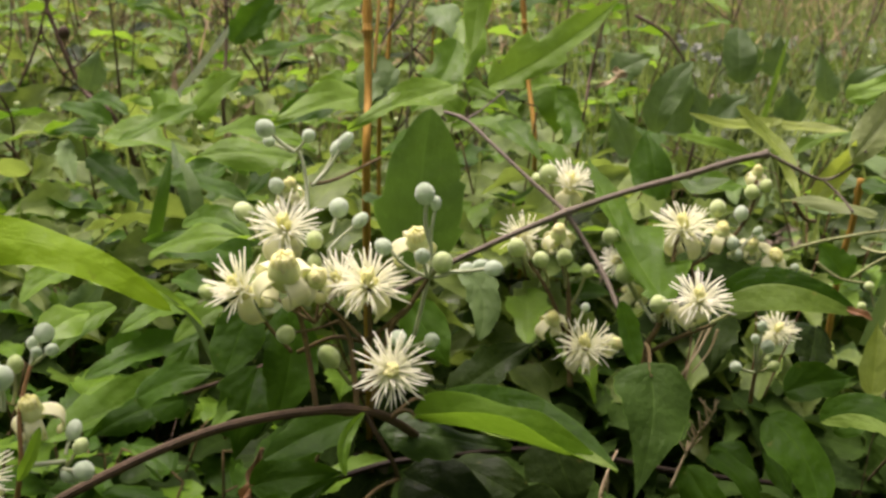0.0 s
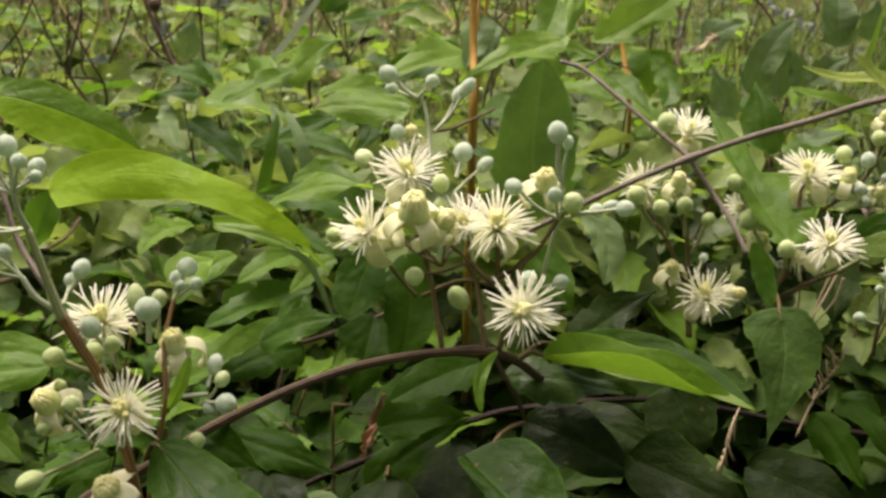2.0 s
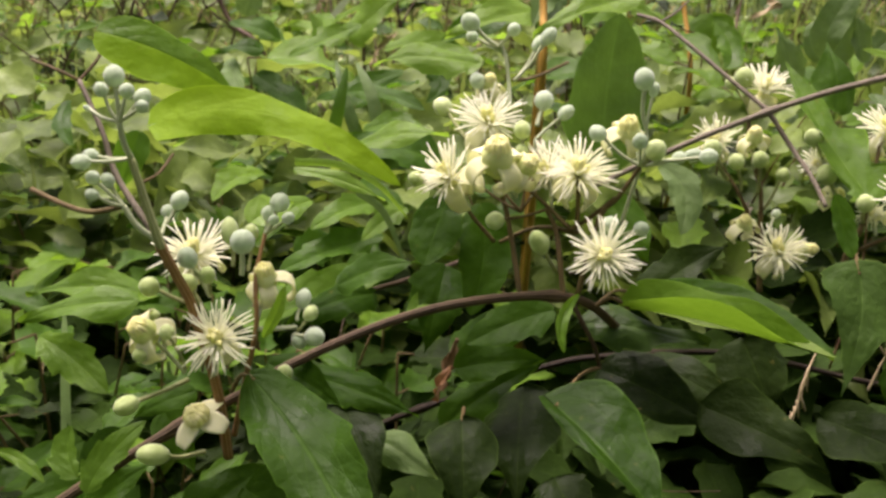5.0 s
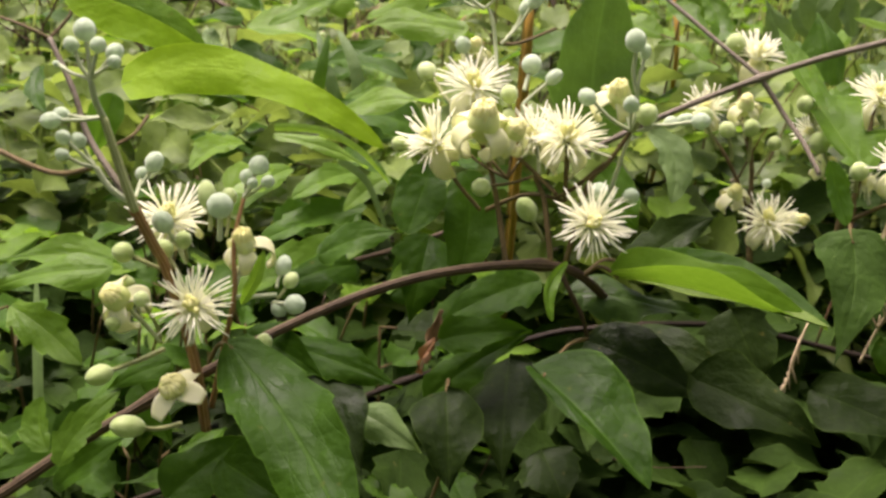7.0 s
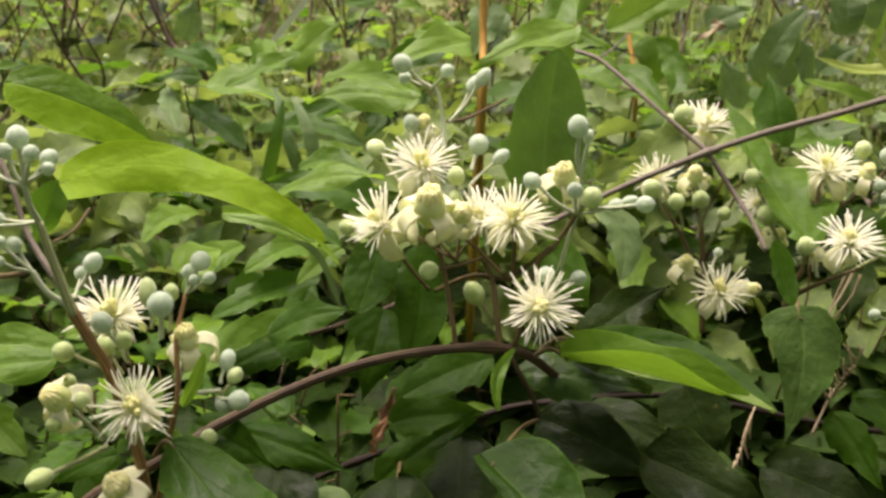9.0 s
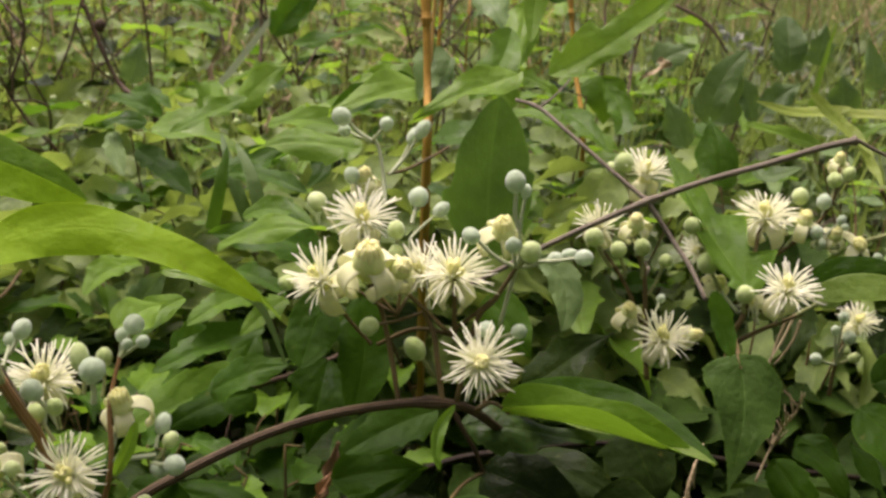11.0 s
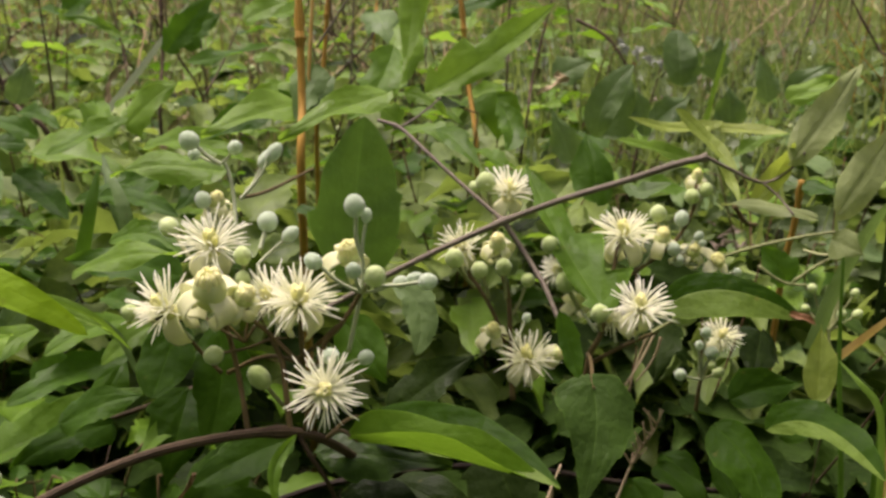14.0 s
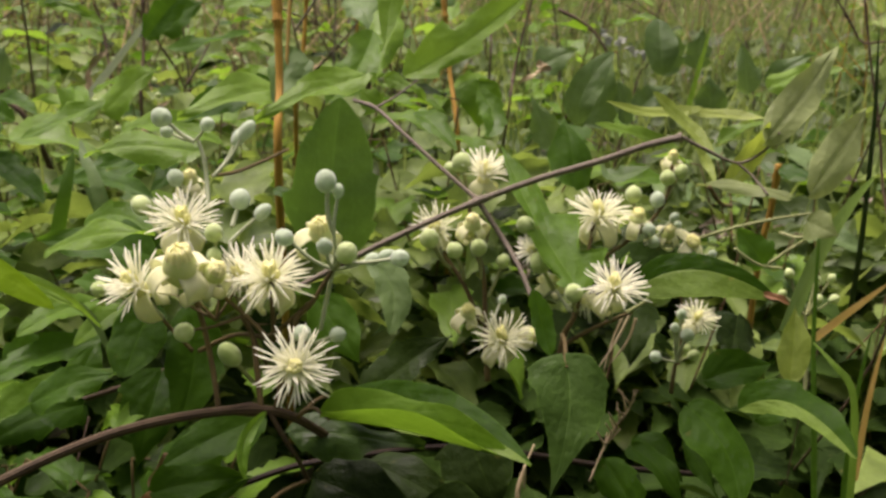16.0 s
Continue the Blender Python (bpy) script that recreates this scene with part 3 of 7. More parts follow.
# ---------------------------------------------------------------- ground
def ground_height(x, y):
    return 0.012 * noise.noise((x * 2.2, y * 2.2, 3.0)) + 0.03 * noise.noise((x * 0.4, y * 0.4, 9.0))


gx = sorted(set([round(-2 + 0.1 * i, 3) for i in range(41)] + [s * v for s in (-1, 1) for v in (3, 5, 9, 20, 60, 200)]))
gy = sorted(set([round(-1 + 0.1 * i, 3) for i in range(51)] + [-200, -60, -20, -6, -2.5, 5, 7, 10, 16, 30, 80, 250]))
gv = [(x, y, ground_height(x, y)) for y in gy for x in gx]
gf = [(j * len(gx) + i, j * len(gx) + i + 1, (j + 1) * len(gx) + i + 1, (j + 1) * len(gx) + i) for j in range(len(gy) - 1) for i in range(len(gx) - 1)]
ground = new("ground", mesh_of("ground", gv, gf))
ground.data.materials.append(SOIL)
tagged(ground, "dark damp soil under leaf litter", "ground", "", "structure")

# ---------------------------------------------------------------- flower spray of the front vine (left)
spray_a = thing("flower_spray", (-0.0860, 0.2316, 0.2052), "clematis flower spray with downy grey buds on a brown stalk", "flower", "clematis flower sprays")
A_NODE = (-0.0994, 0.2209, 0.2684)
stem(spray_a, [A_NODE, (-0.0966, 0.2202, 0.2577), (-0.0938, 0.2198, 0.2476)], 0.0010, 0.0014, STALK_OLIVE, "upper_stalk", 10, 0.05)
stem(spray_a, [(-0.0941, 0.2200, 0.2481), (-0.0915, 0.2228, 0.2392), (-0.0897, 0.2279, 0.2290), (-0.0860, 0.2316, 0.2052), (-0.0848, 0.2336, 0.1852)], 0.0014, 0.0016, STALK_RUST, "stalk", 10, 0.05, (0.02,))
A_TOP = (-0.1004, 0.2181, 0.2772)
pedicel(spray_a, A_NODE, A_TOP, 0.0008)
for at, r in (((-0.1008, 0.2185, 0.2873), 0.00260), ((-0.1045, 0.2202, 0.2839), 0.00180), ((-0.0971, 0.2149, 0.2849), 0.00187), ((-0.0954, 0.2198, 0.2826), 0.00204), ((-0.0946, 0.2165, 0.2812), 0.00166)):
    bud(spray_a, at, r, "grey", A_TOP)
bud(spray_a, (-0.1086, 0.2217, 0.2795), 0.0008, "grey_long", A_TOP)
bud(spray_a, (-0.1097, 0.2179, 0.2681), 0.00206, "grey", A_NODE)
bud(spray_a, (-0.1095, 0.2236, 0.2680), 0.00199, "grey", A_NODE)
A_LOW = (-0.1018, 0.2202, 0.2574)
pedicel(spray_a, (-0.0948, 0.2204, 0.2493), A_LOW, 0.0008)
for at, r in (((-0.1080, 0.2195, 0.2641), 0.00184), ((-0.1055, 0.2219, 0.2629), 0.00174), ((-0.1072, 0.2157, 0.2613), 0.00158)):
    bud(spray_a, at, r, "grey", A_LOW)
bud(spray_a, (-0.0914, 0.2284, 0.2565), 0.00231, "grey", (-0.0942, 0.2267, 0.2513))
bud(spray_a, (-0.0955, 0.2327, 0.2523), 0.00197, "grey", (-0.0955, 0.2259, 0.2488))
stem(spray_a, [(-0.1319, 0.2418, 0.2542), (-0.1217, 0.2356, 0.2525), (-0.1121, 0.2274, 0.2535), A_LOW], 0.0009, 0.0007, STALK_BROWN, "side_stalk")
stem(spray_a, [(-0.1235, 0.2582, 0.2784), (-0.1156, 0.2491, 0.2677), (-0.1107, 0.2429, 0.2577), (-0.0999, 0.2336, 0.2462), (-0.0933, 0.2363, 0.2284)], 0.0008, 0.0011, VINE_GREY, "side_stalk")
stem(spray_a, [(-0.1235, 0.2582, 0.2784), (-0.1301, 0.2591, 0.2812), (-0.1380, 0.2651, 0.2822)], 0.0006, 0.0005, STALK_BROWN, "side_stalk", 6)
stem(spray_a, [(-0.1235, 0.2582, 0.2784), (-0.1204, 0.2655, 0.2833), (-0.1214, 0.2729, 0.2885)], 0.0006, 0.0005, STALK_BROWN, "side_stalk", 6)
stem(spray_a, [(-0.1059, 0.2451, 0.2554), (-0.1020, 0.2485, 0.2572), (-0.1007, 0.2578, 0.2598)], 0.0006, 0.0005, STALK_BROWN, "side_stalk", 6)
flower(spray_a, (-0.0928, 0.2424, 0.2385), 0.01135, (0.05, -0.62, 0.78), "open", (-0.0919, 0.2363, 0.2284))
bud(spray_a, (-0.0893, 0.2242, 0.2438), 0.00270, "grey", (-0.0858, 0.2290, 0.2322))
bud(spray_a, (-0.0852, 0.2256, 0.2391), 0.00221, "green", (-0.0858, 0.2290, 0.2322))
bud(spray_a, (-0.1006, 0.2296, 0.2341), 0.00279, "green", (-0.0904, 0.2309, 0.2292))
bud(spray_a, (-0.0918, 0.2325, 0.2342), 0.00241, "green", (-0.0877, 0.2305, 0.2280))
bud(spray_a, (-0.0813, 0.2339, 0.2473), 0.00252, "green_long", (-0.0804, 0.2313, 0.2392))
bud(spray_a, (-0.0770, 0.2280, 0.2468), 0.00338, "grey", (-0.0782, 0.2307, 0.2374))
bud(spray_a, (-0.0773, 0.2389, 0.2452), 0.00217, "green", (-0.0778, 0.2360, 0.2362))
A_SIDE = (-0.0750, 0.2291, 0.2239)
A_SIDE_TOP = (-0.0737, 0.2389, 0.2452)
stem(spray_a, [(-0.0835, 0.2354, 0.1907), (-0.0792, 0.2325, 0.2081), A_SIDE, (-0.0753, 0.2330, 0.2359), A_SIDE_TOP], 0.0009, 0.0006, STALK_RUST, "side_stalk", 8)
for at, r in (((-0.0698, 0.2387, 0.2533), 0.00268), ((-0.0731, 0.2404, 0.2500), 0.00190), ((-0.0672, 0.2350, 0.2506), 0.00172), ((-0.0707, 0.2348, 0.2501), 0.00146)):
    bud(spray_a, at, r, "grey", A_SIDE_TOP)
flower(spray_a, (-0.0735, 0.2353, 0.2340), 0.0057, (-0.05, -0.25, 1), "half", (-0.0751, 0.2295, 0.2251))
bud(spray_a, (-0.0645, 0.2368, 0.2290), 0.00219, "grey_long", (-0.0655, 0.2323, 0.2250))
bud(spray_a, (-0.0621, 0.2329, 0.2268), 0.00203, "green", (-0.0654, 0.2315, 0.2224))
bud(spray_a, (-0.0608, 0.2293, 0.2222), 0.00282, "grey", (-0.0661, 0.2313, 0.2218))
bud(spray_a, (-0.0650, 0.2311, 0.2200), 0.00196, "grey", (-0.0667, 0.2313, 0.2217))
pedicel(spray_a, A_SIDE, (-0.0654, 0.2318, 0.2235), 0.0007)
flower(spray_a, (-0.0827, 0.2210, 0.2250), 0.01038, (0.08, -0.95, 0.32), "open", (-0.0874, 0.2324, 0.2078))
flower(spray_a, (-0.1013, 0.2261, 0.2234), 0.00610, (-0.35, -0.6, 0.7), "half", (-0.0929, 0.2281, 0.2120))
bud(spray_a, (-0.0954, 0.2238, 0.2248), 0.00210, "green", (-0.0929, 0.2283, 0.2127))
bud(spray_a, (-0.1019, 0.2220, 0.2193), 0.00197, "green", (-0.0977, 0.2291, 0.2151))
bud(spray_a, (-0.1011, 0.2324, 0.2251), 0.00190, "green", (-0.0977, 0.2295, 0.2164))
bud(spray_a, (-0.1031, 0.2134, 0.2104), 0.00270, "green_long", (-0.0937, 0.2325, 0.2079), None, 0.0007)
bud(spray_a, (-0.1006, 0.2217, 0.1924), 0.00312, "green_long", (-0.0913, 0.2340, 0.1864), (-1, 0, 0.02))
flower(spray_a, (-0.0899, 0.2248, 0.2019), 0.00596, (-0.25, -0.50, 0.83), "flat", (-0.0865, 0.2343, 0.1960), 3, 2.4)
bud(spray_a, (-0.0688, 0.2307, 0.2114), 0.00233, "green", (-0.0757, 0.2364, 0.1937))

# ---------------------------------------------------------------- centre spray
spray_b = thing("flower_spray", (0.0010, 0.2649, 0.2203), "clematis flower spray in full bloom with round buds", "flower", "clematis flower sprays")
B_FORK = (-0.0023, 0.2773, 0.2411)
B_NODE = (0.0214, 0.2682, 0.2566)
stem(spray_b, [(0.0025, 0.2648, 0.2200), (0.0014, 0.2706, 0.2292), (0.0004, 0.2755, 0.2356), B_FORK], 0.0010, 0.0008, STALK_BROWN, "stalk")
stem(spray_b, [(-0.0090, 0.2721, 0.2165), (-0.0110, 0.2786, 0.2277), (-0.0140, 0.2830, 0.2410), (-0.0171, 0.2827, 0.2490)], 0.0009, 0.0008, STALK_BROWN, "stalk")
stem(spray_b, [(0.0063, 0.2649, 0.2204), (0.0113, 0.2688, 0.2412), (0.0159, 0.2681, 0.2477), B_NODE], 0.0009, 0.0007, STALK_BROWN, "stalk")
stem(spray_b, [(0.0037, 0.2732, 0.2372), (-0.0032, 0.2779, 0.2428), (-0.0110, 0.2799, 0.2491)], 0.0008, 0.0006, STALK_BROWN, "side_stalk")
stem(spray_b, [(-0.0164, 0.2846, 0.2285), (-0.0230, 0.2868, 0.2355), (-0.0279, 0.2866, 0.2436)], 0.0007, 0.0006, STALK_BROWN, "side_stalk")
stem(spray_b, [(-0.0148, 0.2846, 0.2285), (-0.0041, 0.2809, 0.2346), (0.0060, 0.2728, 0.2358)], 0.0008, 0.0007, STALK_BROWN, "side_stalk")
stem(spray_b, [(0.0152, 0.2681, 0.2477), (0.0086, 0.2714, 0.2403), (0.0037, 0.2730, 0.2365)], 0.0007, 0.0007, STALK_BROWN, "side_stalk")
stem(spray_b, [(0.0060, 0.2728, 0.2358), (0.0058, 0.2727, 0.2445), (0.0057, 0.2724, 0.2524)], 0.0008, 0.0007, STALK_BROWN, "side_stalk")
stem(spray_b, [(0.0181, 0.2736, 0.2383), (0.0200, 0.2712, 0.2485), B_NODE], 0.0007, 0.0007, STALK_GREEN, "side_stalk")
flower(spray_b, (-0.0189, 0.3008, 0.2608), 0.01181, (0.0, -0.6, 0.8), "open", (-0.0168, 0.2827, 0.2490))
bud(spray_b, (-0.0329, 0.3178, 0.2608), 0.00328, "green", (-0.0186, 0.3002, 0.2502))
flower(spray_b, (-0.0186, 0.3171, 0.2676), 0.00445, (0.0, -0.2, 1), "half", (-0.0170, 0.3072, 0.2545))
bud(spray_b, (-0.0224, 0.3149, 0.2696), 0.00272, "grey", (-0.0170, 0.3135, 0.2565))
flower(spray_b, (-0.0303, 0.2826, 0.2487), 0.01130, (-0.55, -0.5, 0.68), "up", (-0.0238, 0.2850, 0.2385))
bud(spray_b, (-0.0391, 0.2823, 0.2477), 0.00251, "green", (-0.0263, 0.2859, 0.2414))
flower(spray_b, (-0.0167, 0.2709, 0.2564), 0.00809, (0.0, -0.35, 0.95), "half", (-0.0109, 0.2783, 0.2440))
flower(spray_b, (-0.0088, 0.2730, 0.2541), 0.00544, (0.35, -0.5, 0.6), "half", (-0.0109, 0.2783, 0.2440))
flower(spray_b, (0.0056, 0.2731, 0.2535), 0.01220, (0.12, -0.62, 0.75), "open", (0.0065, 0.2753, 0.2438))
flower(spray_b, (-0.0025, 0.2833, 0.2508), 0.00973, (-0.4, -0.7, 0.5), "up", (-0.0006, 0.2800, 0.2406))
B_MID = (-0.0057, 0.2885, 0.2582)
stem(spray_b, [(-0.0086, 0.2823, 0.2478), (-0.0060, 0.2869, 0.2530), B_MID], 0.0006, 0.0006, STALK_GREEN, "side_stalk", 6)
bud(spray_b, (-0.0032, 0.2973, 0.2676), 0.00322, "grey", (-0.0052, 0.2924, 0.2613))
bud(spray_b, (0.0030, 0.2936, 0.2650), 0.00224, "grey_long", B_MID)
bud(spray_b, (-0.0096, 0.2867, 0.2613), 0.00282, "green", (-0.0086, 0.2868, 0.2530))
bud(spray_b, (0.0095, 0.2681, 0.2652), 0.00250, "grey", B_NODE)
bud(spray_b, (0.0194, 0.2596, 0.2654), 0.00228, "grey", B_NODE)
bud(spray_b, (0.0248, 0.2669, 0.2613), 0.00323, "green", B_NODE)
flower(spray_b, (0.0187, 0.2761, 0.2637), 0.00605, (-0.1, -0.5, 0.8), "half", B_NODE)
B_TOP = (0.0217, 0.2659, 0.2670)
stem(spray_b, [B_NODE, (0.0221, 0.2670, 0.2617), B_TOP], 0.0006, 0.0006, STALK_GREEN, "side_stalk", 6)
bud(spray_b, (0.0200, 0.2645, 0.2804), 0.00300, "grey", B_TOP, None, 0.0007)
bud(spray_b, (0.0230, 0.2664, 0.2774), 0.00158, "grey_long", B_TOP)
bud(spray_b, (0.0315, 0.2689, 0.2589), 0.00193, "grey", B_NODE)
bud(spray_b, (0.0380, 0.2638, 0.2607), 0.00247, "grey", (0.0261, 0.2686, 0.2581))
bud(spray_b, (0.0352, 0.2692, 0.2597), 0.00193, "grey_long", (0.0247, 0.2685, 0.2577))
flower(spray_b, (0.0117, 0.2557, 0.2358), 0.01106, (0.05, -0.97, 0.2), "open", (0.0073, 0.2695, 0.2345))
bud(spray_b, (0.0134, 0.2607, 0.2425), 0.00250, "grey", (0.0088, 0.2697, 0.2353))
bud(spray_b, (0.0224, 0.2656, 0.2399), 0.00225, "grey", (0.0122, 0.2721, 0.2338))
bud(spray_b, (-0.0167, 0.2711, 0.2394), 0.00290, "green", B_FORK, None, 0.0005, STALK_BROWN)
bud(spray_b, (-0.0048, 0.2642, 0.2358), 0.00300, "green_long", (0.0006, 0.2694, 0.2255))
for at, r in (((-0.0194, 0.2842, 0.2537), 0.00267), ((-0.0096, 0.2848, 0.2553), 0.00235), ((-0.0025, 0.2880, 0.2479), 0.00256), ((-0.0243, 0.2877, 0.2469), 0.00224)):
    bud(spray_b, at, r, "green", (-0.0094, 0.2796, 0.2394), None, 0.0005, STALK_BROWN)
# upper buds
B_UP = (-0.0141, 0.3117, 0.2771)
stem(spray_b, [(-0.0126, 0.3044, 0.2632), (-0.0131, 0.3095, 0.2702), B_UP, (-0.0156, 0.3130, 0.2809)], 0.0008, 0.0006, STALK_GREEN, "side_stalk", 7)
bud(spray_b, (-0.0250, 0.3123, 0.2875), 0.00314, "grey", (-0.0164, 0.3128, 0.2804))
bud(spray_b, (-0.0243, 0.3164, 0.2827), 0.00202, "grey", (-0.0164, 0.3128, 0.2804))
bud(spray_b, (-0.0121, 0.3090, 0.2861), 0.00230, "grey", (-0.0161, 0.3130, 0.2809))
bud(spray_b, (-0.0017, 0.3138, 0.2835), 0.00234, "grey_long", (-0.0115, 0.3097, 0.2709))
bud(spray_b, (-0.0042, 0.3159, 0.2811), 0.00219, "grey_long", (-0.0115, 0.3097, 0.2709))
stem(spray_b, [(-0.0117, 0.3125, 0.2707), (-0.0050, 0.3314, 0.2678), (0.0085, 0.3599, 0.2681)], 0.0007, 0.0006, STALK_BROWN, "side_stalk", 6)

# ---------------------------------------------------------------- right sprays
spray_c = thing("flower_spray", (0.0879, 0.2931, 0.2198), "clematis flower spray crowded with cream flowers and buds", "flower", "clematis flower sprays")
C_NODE = (0.0910, 0.2922, 0.2343)
stem(spray_c, [(0.0873, 0.2926, 0.2183), (0.0882, 0.2927, 0.2272), C_NODE, (0.0966, 0.3048, 0.2472)], 0.0013, 0.0008, STALK_BROWN, "stalk")
stem(spray_c, [(0.0880, 0.2941, 0.2230), (0.0959, 0.2906, 0.2296), (0.1070, 0.2895, 0.2349)], 0.0009, 0.0007, STALK_BROWN, "side_stalk")
stem(spray_c, [(0.0966, 0.3046, 0.2464), (0.0987, 0.3089, 0.2511), (0.0996, 0.3105, 0.2559)], 0.0008, 0.0007, STALK_BROWN, "side_stalk")
stem(spray_c, [(0.0965, 0.3038, 0.2440), (0.1090, 0.3109, 0.2484), (0.1180, 0.3130, 0.2548), (0.1235, 0.3156, 0.2629), (0.1252, 0.3183, 0.2711)], 0.0008, 0.0006, STALK_BROWN, "side_stalk")
flower(spray_c, (0.1014, 0.3113, 0.2583), 0.01052, (-0.1, -0.38, 0.92), "open", (0.0994, 0.3110, 0.2486))
flower(spray_c, (0.1129, 0.3104, 0.2557), 0.00475, (0.1, -0.2, 1), "half", (0.1072, 0.3104, 0.2469))
bud(spray_c, (0.1129, 0.3156, 0.2628), 0.00291, "green", (0.1127, 0.3130, 0.2549))
bud(spray_c, (0.1203, 0.3151, 0.2612), 0.00257, "grey", (0.1194, 0.3130, 0.2548))
bud(spray_c, (0.1237, 0.3171, 0.2675), 0.00274, "green", (0.1231, 0.3151, 0.2613))
flower(spray_c, (0.1262, 0.3215, 0.2721), 0.00345, (0.05, -0.2, 1), "half", (0.1247, 0.3172, 0.2678))
bud(spray_c, (0.1280, 0.3177, 0.2694), 0.00223, "green", (0.1235, 0.3154, 0.2621))
flower(spray_c, (0.1232, 0.3118, 0.2511), 0.00411, (0.1, -0.4, 0.9), "half", (0.1161, 0.3109, 0.2483))
for at, r in (((0.1245, 0.3108, 0.2568), 0.00153), ((0.1158, 0.3071, 0.2540), 0.00236), ((0.1187, 0.3111, 0.2491), 0.00223), ((0.1265, 0.3127, 0.2539), 0.00137)):
    bud(spray_c, at, r, "grey", (0.1178, 0.3109, 0.2483))
flower(spray_c, (0.1312, 0.3111, 0.2490), 0.00411, (0.4, -0.6, 0.6), "flat", (0.1196, 0.3109, 0.2482), 3)
bud(spray_c, (0.1393, 0.3150, 0.2435), 0.00157, "grey", (0.1302, 0.3097, 0.2448))
bud(spray_c, (0.0784, 0.3077, 0.2560), 0.00303, "green", (0.0845, 0.3100, 0.2457))
flower(spray_c, (0.0819, 0.3106, 0.2474), 0.00685, (-0.6, -0.6, 0.3), "up", (0.0861, 0.3090, 0.2424))
bud(spray_c, (0.0819, 0.3017, 0.2461), 0.00334, "green", (0.0864, 0.3018, 0.2378))
flower(spray_c, (0.0874, 0.3075, 0.2379), 0.00411, (0.1, -0.7, 0.6), "half", (0.0901, 0.2947, 0.2334))
flower(spray_c, (0.0997, 0.2841, 0.2446), 0.01045, (0.05, -0.55, 0.83), "open", (0.1010, 0.2911, 0.2310))
bud(spray_c, (0.0886, 0.2862, 0.2422), 0.00304, "green", C_NODE)
flower(spray_c, (0.0943, 0.2957, 0.2364), 0.00563, (-0.4, -0.7, 0.3), "up", (0.0959, 0.2936, 0.2301))
bud(spray_c, (0.1140, 0.2881, 0.2395), 0.00290, "green_long", (0.1053, 0.2894, 0.2347), (0.9, -0.1, 0.25))

spray_d = thing("flower_spray", (0.0682, 0.3153, 0.2182), "clematis flowers and buds behind a crossing stem", "flower", "clematis flower sprays")
stem(spray_d, [(0.0696, 0.3134, 0.2036), (0.0692, 0.3189, 0.2205), (0.0690, 0.3233, 0.2340), (0.0666, 0.3271, 0.2459)], 0.0012, 0.0007, STALK_BROWN, "stalk")
stem(spray_d, [(0.0678, 0.3189, 0.2206), (0.0627, 0.3228, 0.2325), (0.0561, 0.3287, 0.2419)], 0.0008, 0.0007, STALK_BROWN, "side_stalk")
stem(spray_d, [(0.0690, 0.3233, 0.2340), (0.0658, 0.3345, 0.2512), (0.0678, 0.3379, 0.2614)], 0.0008, 0.0007, STALK_BROWN, "side_stalk")
flower(spray_d, (0.0702, 0.3362, 0.2652), 0.01051, (0.05, -0.25, 0.95), "up", (0.0686, 0.3362, 0.2563))
bud(spray_d, (0.0627, 0.3346, 0.2688), 0.00359, "green", (0.0659, 0.3368, 0.2580))
bud(spray_d, (0.0599, 0.3393, 0.2659), 0.00237, "green", (0.0659, 0.3368, 0.2580))
flower(spray_d, (0.0544, 0.3283, 0.2495), 0.00899, (-0.25, -0.6, 0.75), "up", (0.0569, 0.3281, 0.2402))
bud(spray_d, (0.0510, 0.3170, 0.2495), 0.00331, "green", (0.0583, 0.3245, 0.2376))
flower(spray_d, (0.0649, 0.3232, 0.2513), 0.00495, (0, -0.35, 0.95), "half", (0.0664, 0.3255, 0.2409))
bud(spray_d, (0.0590, 0.3184, 0.2452), 0.00298, "green", (0.0627, 0.3233, 0.2342))
bud(spray_d, (0.0664, 0.3186, 0.2459), 0.00298, "green", (0.0681, 0.3233, 0.2341))
bud(spray_d, (0.0744, 0.3198, 0.2409), 0.00248, "green", (0.0701, 0.3216, 0.2289))
flower(spray_d, (0.0735, 0.3125, 0.2183), 0.01097, (0.0, -0.62, 0.78), "open", (0.0702, 0.3150, 0.2087))
flower(spray_d, (0.0635, 0.3174, 0.2247), 0.00464, (-0.1, -0.5, 0.85), "half", (0.0686, 0.3172, 0.2155))
bud(spray_d, (0.0756, 0.3264, 0.2260), 0.00164, "grey", (0.0705, 0.3189, 0.2205))
flower(spray_d, (0.0840, 0.3177, 0.2167), 0.00431, (0.6, -0.6, 0.4), "half", (0.0730, 0.3156, 0.2103))

spray_e = thing("flower_spray", (0.1305, 0.3152, 0.2005), "small clematis spray with one flower and grey buds", "flower", "clematis flower sprays")
stem(spray_e, [(0.1305, 0.3166, 0.1959), (0.1317, 0.3175, 0.2074), (0.1366, 0.3202, 0.2160)], 0.0009, 0.0006, STALK_BROWN, "stalk")
flower(spray_e, (0.1380, 0.3190, 0.2208), 0.00755, (0.1, -0.55, 0.83), "open", (0.1362, 0.3197, 0.2142))
for at, r, k in (((0.1308, 0.3143, 0.2240), 0.00195, "grey"), ((0.1325, 0.3123, 0.2178), 0.00248, "grey"), ((0.1294, 0.3156, 0.2191), 0.00160, "grey"), ((0.1229, 0.3128, 0.2106), 0.00214, "grey"), ((0.1364, 0.3153, 0.2096), 0.00198, "green"), ((0.1350, 0.3186, 0.2108), 0.00163, "green")):
    bud(spray_e, at, r, k, (0.1316, 0.3172, 0.2066))

